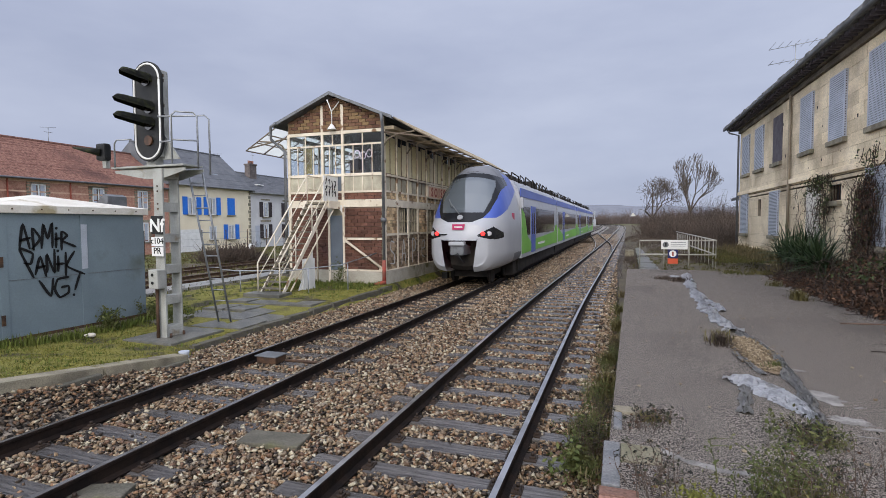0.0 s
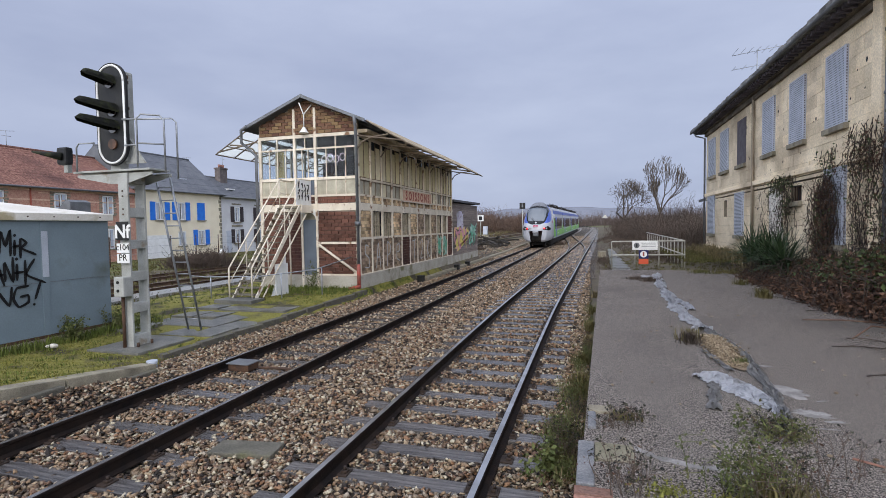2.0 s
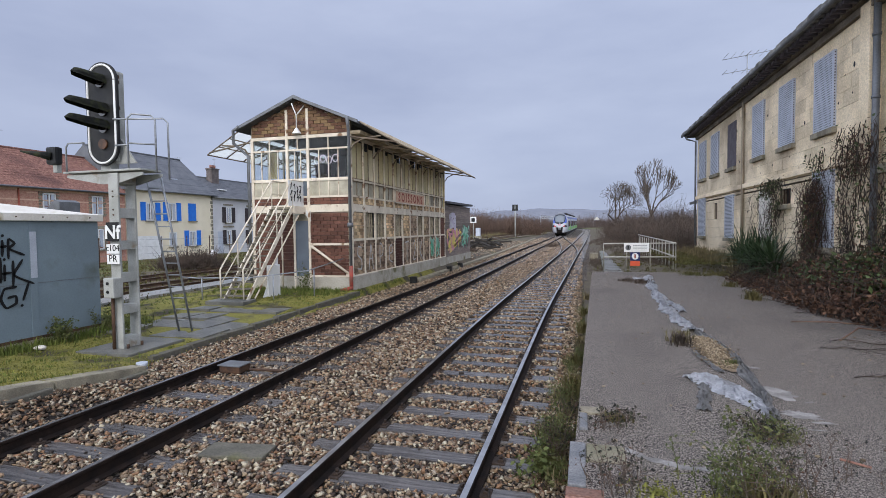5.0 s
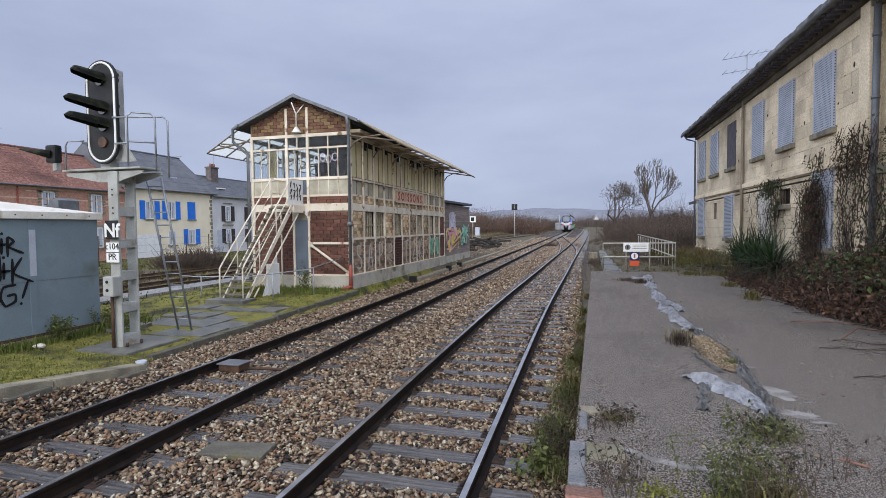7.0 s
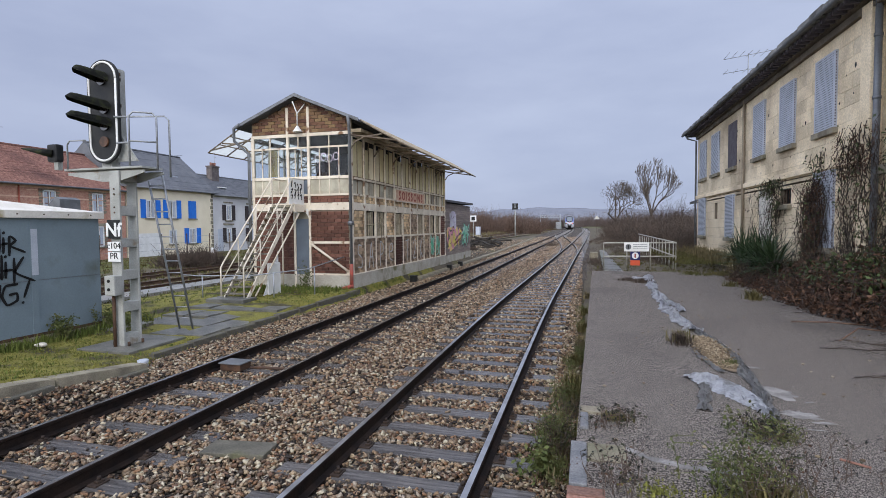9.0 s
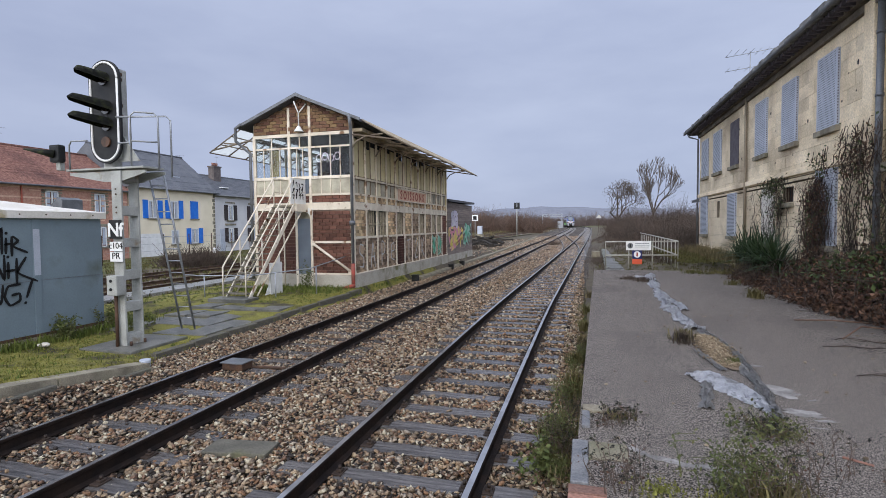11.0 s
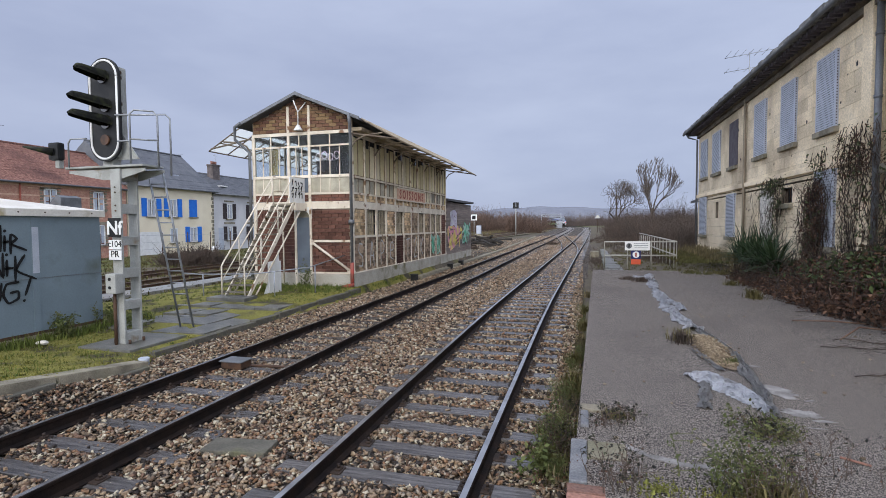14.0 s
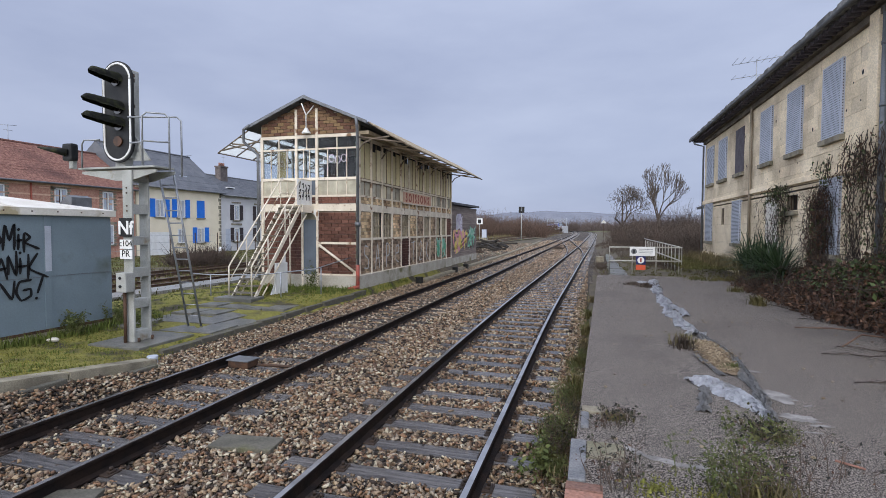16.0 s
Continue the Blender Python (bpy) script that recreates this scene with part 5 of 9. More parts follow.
def build_train():
    t = thing("regional_train", "silver, blue and green regional train with red tail lamps", "train")
    # nose shell: rings from the front (y = 0) to the cab's end
    ny, nu = 230, 300
    length = 4.6

    def ring(v):
        y = length * v**1.8
        e = y / length
        hw = 1.0 + 0.48 * (1 - (1 - min(1, y / 1.9)) ** 2.6) ** 0.62 if y < 1.9 else 1.48 - 0.055 * (y - 1.9) / 2.7
        top = float(np.interp(y, [0, 0.06, 0.2, 0.5, 1.0, 1.5, 2.0, 2.6, 3.3, 4.6], [1.62, 1.88, 2.08, 2.4, 3.02, 3.54, 3.92, 4.18, 4.28, 4.24]))
        bot = float(np.interp(y, [0, 0.2, 0.8, 4.6], [0.42, 0.26, 0.24, 0.3]))
        return y, hw, top, bot

    grid = []
    # the blunt face closes towards its middle
    caps = 26
    y, hw, top, bot = ring(0)
    for i in range(caps):
        k = 0.02 + 0.98 * i / caps
        row = []
        for j in range(nu):
            a = 2 * math.pi * j / nu
            c, s = math.cos(a), math.sin(a)
            x = k * hw * math.copysign(abs(c) ** (0.42 if s < 0 else 0.62), c)
            z = 1.25 + k * ((top - 1.25) if s > 0 else (1.25 - bot)) * math.copysign(abs(s) ** (0.62 if s > 0 else 0.35), s)
            row.append((x * (1 - 0.22 * max(0.0, 0.8 - z)), 0.5 * (abs(x) / 1.425) ** 2.6 - 0.05 * (1 - k * k), z))
        grid.append(row)
    for i in range(ny + 1):
        y, hw, top, bot = ring(i / ny)
        row = []
        for j in range(nu):
            a = 2 * math.pi * j / nu
            c, s = math.cos(a), math.sin(a)
            ex = 0.42 if s < 0 else 0.62
            x = hw * math.copysign(abs(c) ** ex, c)
            mid = 1.25
            z = mid + ((top - mid) if s > 0 else (mid - bot)) * math.copysign(abs(s) ** (0.62 if s > 0 else 0.35), s)
            if z > 1.6:
                x *= 1 - 0.25 * min(1, (z - 1.6) / 2.6) ** 1.6
            if z < 0.8:
                x *= 1 - 0.22 * (0.8 - z) * max(0.0, 1 - y / 3.4)
            yy = y + (0.5 * (abs(x) / 1.425) ** 2.6) * (1 - min(1, y / 3.0))
            row.append((x, yy, z))
        grid.append(row)

    def region(x, y, z):
        if z < 1.3 and abs(x) < 0.46 + 0.16 * z and y < 1.2:
            return "opening"
        if y < 1.6 and 0.68 < abs(x) < 1.4:
            s = (abs(x) - 0.68) / 0.6
            lo, hi = 1.44 - 0.1 * min(1, s * 1.5), 1.5 + 0.36 * s - max(0, s - 0.8) * 0.9
            if lo < z < hi:
                return "lamp_left" if x < 0 else "lamp_right"
        if z > 1.95 and y < 3.2:
            w = float(np.interp(z, [1.95, 2.1, 2.35, 2.8, 3.3, 3.76], [0.45, 0.8, 0.97, 1.10, 1.13, 1.0]))
            if abs(x) < w and z < 3.86 - 0.16 * (x / 1.0) ** 2:
                inner = abs(x) < w - 0.17 and 2.3 < z < 3.68 - 0.18 * (x / 1.0) ** 2
                return "screen" if inner else "mask"
            if z >= 3.66 and abs(x) < 0.98:
                return "dome"
        if z > 3.75 and abs(x) < 0.8:
            return "dome"
        if z > 2.1 + (max(y, 0.8) - 0.8) * 0.31:
            return "wing"
        if y > 2.9 and z < 0.75:
            return "apron"
        return "shell"

    pts = np.array(grid)
    # straight cheeks beside the coupler recess
    edge = 0.46 + 0.16 * pts[:, :, 2]
    near = (pts[:, :, 2] < 1.36) & (pts[:, :, 1] < 1.25) & (np.abs(np.abs(pts[:, :, 0]) - edge) < 0.03)
    pts[:, :, 0] = np.where(near, np.sign(pts[:, :, 0]) * edge, pts[:, :, 0])
    quads = {}
    for i in range(ny + caps):
        for j in range(nu):
            k = (j + 1) % nu
            c = (pts[i, j] + pts[i, k] + pts[i + 1, k] + pts[i + 1, j]) / 4
            quads.setdefault(region(*c), []).append((i * nu + k, i * nu + j, (i + 1) * nu + j, (i + 1) * nu + k))
    names = {"shell": ("nose_shell", "silver", "pale silver nose"), "wing": ("blue_wing", "body_blue", "deep blue cab flank"), "dome": ("roof_dome", "body_grey", "grey cab roof"), "mask": ("windscreen_surround", "body_black", "black windscreen surround"), "screen": ("windscreen", "screen", "tinted windscreen"), "lamp_left": ("lamp_housing", "body_black", "black lamp housing"), "lamp_right": ("lamp_housing", "body_black", "black lamp housing"), "opening": ("coupler_recess", "under", "dark coupler recess"), "apron": ("apron", "body_grey", "grey lower apron")}
    flat = pts.reshape(-1, 3)
    for k, qs in quads.items():
        qs = np.array(qs)
        used, inv = np.unique(qs, return_inverse=True)
        n, mt, lb = names[k]
        # the coupler sits in a deep recess
        back = np.array([0.0, 0.75, 0.0]) if k == "opening" else np.zeros(3)
        link_mesh(n, fast_mesh(n, flat[used] + back, inv.reshape(qs.shape), True), M[mt], t, lb)
    part("underframe", boxes((-0.7, 1.6, -0.05, 0.7, 4.6, 0.5)), M["under"], t)
    cp = part("coupler", boxes((-0.25, -0.2, 0.82, 0.25, 0.85, 1.14), bevel=0.04), M["body_grey"], t, "grey automatic coupler")
    part("coupler_face", tubes(0.13, [(-0.1, -0.24, 0.96), (-0.1, -0.18, 0.96)], [(0.14, -0.24, 0.96), (0.14, -0.18, 0.96)]), M["zinc"], cp)
    part("coupler_cover", boxes((-0.28, -0.3, 1.14, 0.28, -0.02, 1.26), bevel=0.02), M["silver"], cp, "pale top cover")
    part("hose", tubes(0.02, [(0.05, -0.28, 0.9), (0.15, -0.25, 0.7), (0.3, -0.2, 0.6)]), M["body_black"], cp)
    for s in (-1, 1):
        for x, mt, r in ((0.86, "tail_lamp", 0.085), (1.05, "head_lamp", 0.095)):
            near = np.abs(flat[:, 0] - s * x) + np.abs(flat[:, 2] - 1.54) * 1.5 + flat[:, 1] * 0.05
            y = float(flat[int(np.argmin(near)), 1])
            bm = tubes(r * 0.85, [(s * x, y - 0.035, 1.54), (s * x, y + 0.3, 1.54)], sides=18)
            part("tail_lamp" if mt == "tail_lamp" else "head_lamp", bm, M[mt], t, "lit red tail lamp" if mt == "tail_lamp" else "unlit headlamp")
    # badges and wiper
    bm = bmesh.new()
    prism(bm, [(-0.22, -0.1), (0.2, -0.1), (0.24, 0.1), (-0.24, 0.1)], 0.012, on_front(0, -0.01, 1.78) @ Matrix.Rotation(radians(-14), 4, "X"))
    part("badge", bm, M["logo_red"], t, "crimson badge on the nose")
    part("badge_stroke", boxes((-0.15, -0.028, 1.76, 0.15, -0.02, 1.8)), M["white"], t)
    part("number_bar", boxes((-0.75, 0.0, 1.48, -0.35, 0.03, 1.53)), M["body_black"], t)
    bm = bmesh.new()
    bmesh.ops.create_cone(bm, cap_ends=True, segments=18, radius1=0.11, radius2=0.1, depth=0.03, matrix=Matrix.Translation((0, 0.19, 2.13)) @ Matrix.Rotation(radians(50), 4, "X"))
    part("emblem", bm, M["head_lamp"], t, "round metal emblem")
    part("wiper", tubes(0.018, [(-0.05, 0.24, 2.25), (-0.5, 0.6, 2.68)], [(-0.4, 0.46, 2.5), (-0.55, 0.66, 2.8)]), M["zinc"], t, "parked windscreen wiper")
    for k in range(3):
        part("marker_lamp", boxes((-0.24 + k * 0.17, 1.98, 3.84, -0.13 + k * 0.17, 2.2, 3.92)), M["body_black"], t, "dark lamp slot")
    # side badge, mirror camera and door on both flanks
    for s in (-1, 1):
        part("side_badge", boxes((s * 1.41, 2.6, 1.95, s * 1.432, 3.0, 2.3)), M["logo_red"], t)
        part("mirror_camera", boxes((s * 1.36, 4.55, 2.55, s * 1.5, 4.75, 3.0), bevel=0.03), M["silver"], t)
    # cars
    profile = [(-1.425, 0.45), (1.425, 0.45), (1.425, 2.0), (1.40, 2.7), (1.31, 3.25), (1.08, 3.66), (0.7, 3.9), (0, 3.98), (-0.7, 3.9), (-1.08, 3.66), (-1.31, 3.25), (-1.40, 2.7), (-1.425, 2.0)]
    turn = Matrix.Rotation(radians(90), 4, "X")
    y = length
    for k, ln in enumerate((13.4, 17.2, 17.2, 16.5)):
        y1 = y + ln
        car = part("car_body", prism(bmesh.new(), profile, ln, Matrix.Translation((0, y1, 0)) @ turn), M["silver"], t, "silver coach body")
        part("underframe", boxes((-1.2, y + 0.3, -0.1, 1.2, y1 - 0.3, 0.5)), M["under"], car)
        for s in (-1, 1):
            band = bmesh.new()
            prism(band, [(y + 0.02, 3.05), (y1 - 0.02, 3.05), (y1 - 0.02, 3.42), (y + 0.02, 3.42)] if s > 0 else [(y + 0.02, 3.05), (y + 0.02, 3.42), (y1 - 0.02, 3.42), (y1 - 0.02, 3.05)], 0.03, on_side(s * 1.335 if s > 0 else -1.365, 0, 0) @ Matrix.Translation((0, 0, 0.01)))
            part("blue_band", band, M["body_blue"], car)
            xa, xb = sorted((s * 1.40, s * 1.431))
            d0 = y + (2.6 if k == 0 else 3.6)
            part("window_band", boxes((xa, d0 + 1.5, 1.35, xb, y1 - 1.6, 2.62), (xa, y + 0.5, 1.35, xb, d0 - 0.3, 2.62)), M["dark_glass"], car, "long dark window band")
            door = part("door", boxes((xa, d0, 0.55, s * 1.437, d0 + 1.3, 2.7) if s > 0 else (s * 1.437, d0, 0.55, xb, d0 + 1.3, 2.7)), M["body_blue"], car, "blue sliding door")
            part("door_pane", boxes((min(s * 1.43, s * 1.442), d0 + 0.25, 1.35, max(s * 1.43, s * 1.442), d0 + 0.55, 2.4), (min(s * 1.43, s * 1.442), d0 + 0.75, 1.35, max(s * 1.43, s * 1.442), d0 + 1.05, 2.4)), M["dark_glass"], door)
            gb = bmesh.new()
            for o in ([(d0 + 1.35, 0.62), (y1 - 0.1, 0.62), (y1 - 0.1, 1.75), (y1 - 0.7, 1.75), (y1 - 1.6, 1.3), (d0 + 1.35, 1.12)], [(y + 0.05, 0.62), (d0 - 0.05, 0.62), (d0 - 0.05, 1.0), (y + 1.5, 1.3), (y + 0.75, 2.3 if k == 0 else 1.5), (y + 0.05, 2.55 if k == 0 else 1.6)]):
                prism(gb, o if s > 0 else o[::-1], 0.012, on_side(s * 1.426 if s > 0 else -1.438, 0, 0))
            part("green_panel", gb, M["body_green"], car, "lime green lower panel")
            xc, xd = sorted((s * 1.436, s * 1.444))
            part("livery_bar", boxes((xc, d0 + 2.2, 0.82, xd, d0 + 4.6, 0.92)), M["white"], car, "plain white livery bar")
            part("body_joint", boxes((xc - 0.004, y1 - 0.09, 0.6, xd, y1 - 0.03, 3.0)), M["body_black"], car)
        bm = bmesh.new()
        r = random.Random(k)
        yy = y + 0.6
        while yy < y1 - 1.2:
            w = r.uniform(0.6, 2.0)
            box(bm, -0.75, yy, 3.85, r.uniform(0.45, 0.85), min(yy + w, y1 - 0.5), 4.0 + r.uniform(0.0, 0.2), bevel=0.03)
            tube(bm, [(0.85, yy, 3.8), (0.85, yy + 0.1, 4.12 + r.uniform(0, 0.15)), (0.85, min(yy + w, y1 - 0.5), 4.1), (0.85, min(yy + w, y1 - 0.5), 3.8)], 0.03, 5)
            yy += w + r.uniform(0.15, 0.5)
        part("roof_equipment", bm, M["under"], car, "dark roof equipment")
        part("bogie", boxes((-1.15, y - 0.5, -0.22, 1.15, y + 2.0, 0.6), bevel=0.05), M["under"], car)
        part("gangway", boxes((-1.15, y1 - 0.02, 0.5, 1.15, y1 + 0.5, 3.6)), M["body_black"], car)
        y = y1 + 0.45
    for yy in (1.9, 4.2):
        for s in (-1, 1):
            part("wheel", tubes(0.42, [(s * 0.66, yy, 0.14), (s * 0.8, yy, 0.14)], sides=24), M["under"], t)
    part("far_nose", boxes((-1.3, y - 0.4, 0.4, 1.3, y + 2.5, 3.6), bevel=0.5), M["silver"], t)
    # ride height: the body sits well clear of the rails
    done = set()
    for ob in t.children_recursive:
        if ob.data.name in done:
            continue
        done.add(ob.data.name)
        co = np.empty(len(ob.data.vertices) * 3, np.float32)
        ob.data.vertices.foreach_get("co", co)
        co = co.reshape(-1, 3)
        co[:, 2] += 0.28 + 0.1 * np.clip((co[:, 2] - 0.24), 0, 1)
        ob.data.vertices.foreach_set("co", co.ravel())
        ob.data.update()
    return t


train = build_train()


def line_at(y):
    ys = [p[1] for p in LEFT_LINE]
    xs = [p[0] for p in LEFT_LINE]
    return float(np.interp(y, ys, xs))


def motions():
    rows = []
    for t, y in ((0, 17.3), (0.5, 25.9), (1, 34.6), (1.5, 43.3), (2, 52.0), (2.5, 60.5), (3, 69.0), (3.5, 77.4), (4, 85.7), (5, 102.5), (6.5, 127), (8, 152), (9, 168), (10.5, 192), (12, 216), (13, 232), (14, 249), (15, 266), (16, 284)):
        x = line_at(y)
        rows.append((t, pose(x, y, rise(y), math.degrees(math.atan2(rise(y + 55) - rise(y), 55)), 0, -math.degrees(math.atan2(line_at(y + 12) - x, 12)))))
    walk(train, rows)


# ---- colour-light signal on its openwork mast ----
def build_signal():
    t = thing("light_signal", "black oval railway light signal with hoods on a pale openwork mast", "signal")
    part("footing", boxes((-3.9, 7.35, -0.3, -2.65, 8.75, 0.02), bevel=0.02), M["wet_slab"], t, "wet concrete footing")
    # mast: two flanges joined by cross pieces
    x0, x1, ya, yb = -3.38, -3.15, 7.72, 8.14
    bars = [(0.02, 0.24), (0.68, 0.86), (1.3, 1.48), (1.93, 2.1), (2.54, 2.73), (3.2, 3.36)]
    m = part("mast", boxes((x0, ya, 0.0, x1, ya + 0.045, 3.4), (x0, yb - 0.045, 0.0, x1, yb, 3.4), bevel=0.012), M["mast"], t, "pale grey openwork mast")
    for a, b in bars:
        part("cross_piece", boxes((x0 + 0.005, ya + 0.045, a, x1 - 0.005, yb - 0.045, b), bevel=0.01), M["mast"], m)
    for y in (ya + 0.05, yb - 0.05):
        for x in (x1 + 0.06, x0 - 0.06):
            part("anchor_bolt", tubes(0.025, [(x, y, 0.0), (x, y, 0.1)]), M["iron"], m)
    for z in (2.6, 2.7, 2.95, 3.05):
        part("bolt", tubes(0.018, [(-3.27, ya - 0.012, z), (-3.27, ya, z)], sides=6), M["iron"], m)
    p = part("service_platform", boxes((-4.5, 7.72, 3.43, -2.6, 8.22, 3.47), bevel=0.008), M["mast"], t, "grey steel service platform")
    bm = bmesh.new()
    for y in (7.75, 8.2):
        prism(bm, [(-1.05, 0), (0.8, 0), (0.8, -0.05), (0.2, -0.2), (-0.2, -0.2), (-1.05, -0.05)][::-1], 0.03, on_front(-3.4, y + 0.05, 3.4))
    bmesh.ops.recalc_face_normals(bm, faces=bm.faces)
    part("corbel", bm, M["mast"], p, "tapered support bracket")
    part("guard_rail", tubes(0.018, [(-2.9, 7.75, 3.45), (-2.9, 7.75, 4.42), (-2.85, 7.8, 4.5), (-2.6, 8.0, 4.5), (-2.55, 8.05, 4.42), (-2.55, 8.05, 3.4)], [(-2.9, 7.75, 3.95), (-2.55, 8.05, 3.95)], [(-3.25, 7.75, 4.42), (-2.6, 8.3, 4.5), (-2.52, 8.33, 4.42), (-2.52, 8.33, 3.3)], [(-3.2, 7.75, 3.92), (-2.9, 7.75, 3.92)]), M["galv"], p, "galvanised guard rail")
    part("guard_rail", tubes(0.016, [(-4.3, 7.65, 3.45), (-4.3, 7.65, 3.92), (-4.24, 7.65, 4.0), (-3.9, 7.7, 4.0)]), M["galv"], p)
    # head
    def oval(w, h, k=20):
        a = [(w / 2 * math.cos(u), h / 2 - w / 2 + w / 2 * math.sin(u)) for u in np.linspace(0, math.pi, k)]
        return a + [(-x, -y) for x, y in a]
    cx, cy, cz, w, h = -3.57, 7.86, 4.55, 0.75, 1.98
    hd = part("backboard", prism(bmesh.new(), oval(w, h), 0.05, on_front(cx, cy, cz)), M["black"], t, "black oval backboard")
    ring = bmesh.new()
    mt = on_front(cx, cy - 0.052, cz)
    mid = oval(w - 0.1, h - 0.1, 26)
    tube(ring, [mt @ Vector((x, y, 0.0)) for x, y in mid + mid[:1]], 0.022, 6)
    part("white_border", ring, M["white"], hd, "white border line")
    part("lamp_case", boxes((cx - 0.2, cy, cz - 0.9, cx + 0.24, cy + 0.26, cz + 0.85), bevel=0.04), M["mast"], hd, "grey lamp case behind")
    for z in (-0.55, -0.1, 0.1, 0.6, 0.7):
        part("hinge", boxes((cx + 0.22, cy + 0.05, cz + z, cx + 0.27, cy + 0.12, cz + z + 0.06)), M["iron"], hd)
    for dx, z, hooded in ((0.0, 5.15, True), (0.05, 4.6, True), (0.05, 4.28, True), (0.03, 3.97, False)):
        x = cx + dx
        lens = part("lens", tubes(0.1, [(x, cy - 0.05, z), (x, cy - 0.09, z)], sides=20), M["lens"] if hooded else M["amber"], hd)
        if hooded:
            reach = 0.55 if z > 5 else 0.74
            bm = bmesh.new()
            rings = []
            for k in range(9):
                s = k / 8
                r = (0.15 - 0.05 * s) * math.sqrt(max(0.02, 1 - max(0.0, s - 0.8) ** 2 / 0.041))
                c = Vector((x - 0.04 * s, cy - 0.05 - reach * s, z + 0.02 + 0.05 * s))
                rings.append([bm.verts.new(c + Vector((r * math.cos(u), 0, r * 0.95 * math.sin(u)))) for u in np.linspace(-0.35, math.pi + 0.35, 15)])
            for a, b in zip(rings, rings[1:]):
                for j in range(14):
                    bm.faces.new((a[j], a[j + 1], b[j + 1], b[j]))
            bm.faces.new(rings[-1])
            bmesh.ops.solidify(bm, geom=list(bm.faces), thickness=0.008)
            bmesh.ops.recalc_face_normals(bm, faces=bm.faces)
            part("hood", bm, M["hood"], lens, "long mossy black hood", smooth=True)
    bk = part("head_bracket", boxes((-3.75, 7.9, 3.44, -3.5, 8.1, 3.7), bevel=0.02), M["mast"], t)
    bm = bmesh.new()
    prism(bm, [(0, 0), (0.5, 0), (0.12, 0.5), (0, 0.5)], 0.03, on_front(-3.42, 7.98, 3.6))
    part("stay_plate", bm, M["mast"], bk, "triangular stay plate")
    # small sighting lamp at the platform's end
    sm = part("repeater_lamp", boxes((-4.75, 7.58, 3.6, -4.49, 7.74, 3.95), bevel=0.05), M["black"], t, "small black repeater lamp")
    bm = bmesh.new()
    tube(bm, [(-4.62, 7.58, 3.76), (-4.86, 7.2, 3.82)], 0.08, 12, 0.015)
    part("hood", bm, M["hood"], sm)
    part("foot", boxes((-4.64, 7.64, 3.45, -4.54, 7.74, 3.62), bevel=0.01), M["mast"], sm)
    # plates
    for z0, z1, word, back, ink, s, bold in ((2.1, 2.46, "Nf", "black", "white", 0.36, 0.008), (1.86, 2.04, "c104", "white", "black", 0.17, 0.0), (1.66, 1.84, "PR", "white", "black", 0.18, 0.0)):
        pl = part("plate", boxes((-3.4, 7.655, z0, -3.1, 7.67, z1), bevel=0.004), M[back], t, "black enamel plate with white letters" if word == "Nf" else "white enamel plate with black letters")
        ribbon_text(word, s, M[ink], pl, on_front(-3.25, 7.653, z0 + 0.05), bold=bold)
        part("clip", boxes((-3.34, 7.67, (z0 + z1) / 2 - 0.02, -3.2, 7.73, (z0 + z1) / 2 + 0.02)), M["iron"], pl)
    jb = part("junction_box", boxes((-3.36, 7.52, 1.02, -3.12, 7.71, 1.4), bevel=0.02), M["mast"], t, "grey junction box")
    for z in (1.3, 1.14):
        part("lock", tubes(0.03, [(-3.25, 7.505, z), (-3.25, 7.52, z)]), M["black"], jb)
    part("conduit", tubes(0.03, [(-3.3, 7.66, 1.02), (-3.3, 7.66, 0.0)]), M["iron"], jb)
    # ladder
    a0, a1, b0, b1 = Vector((-3.43, 9.42, 0.02)), Vector((-3.12, 8.35, 3.42)), Vector((-3.12, 9.47, 0.02)), Vector((-2.76, 8.35, 3.42))
    ld = part("ladder", tubes(0.022, [a0, a1], [b0, b1]), M["galv"], t, "leaning metal ladder")
    for k in range(1, 13):
        s = k / 13
        part("rung", tubes(0.014, [a0.lerp(a1, s), b0.lerp(b1, s)], sides=6), M["galv"], ld)


build_signal()


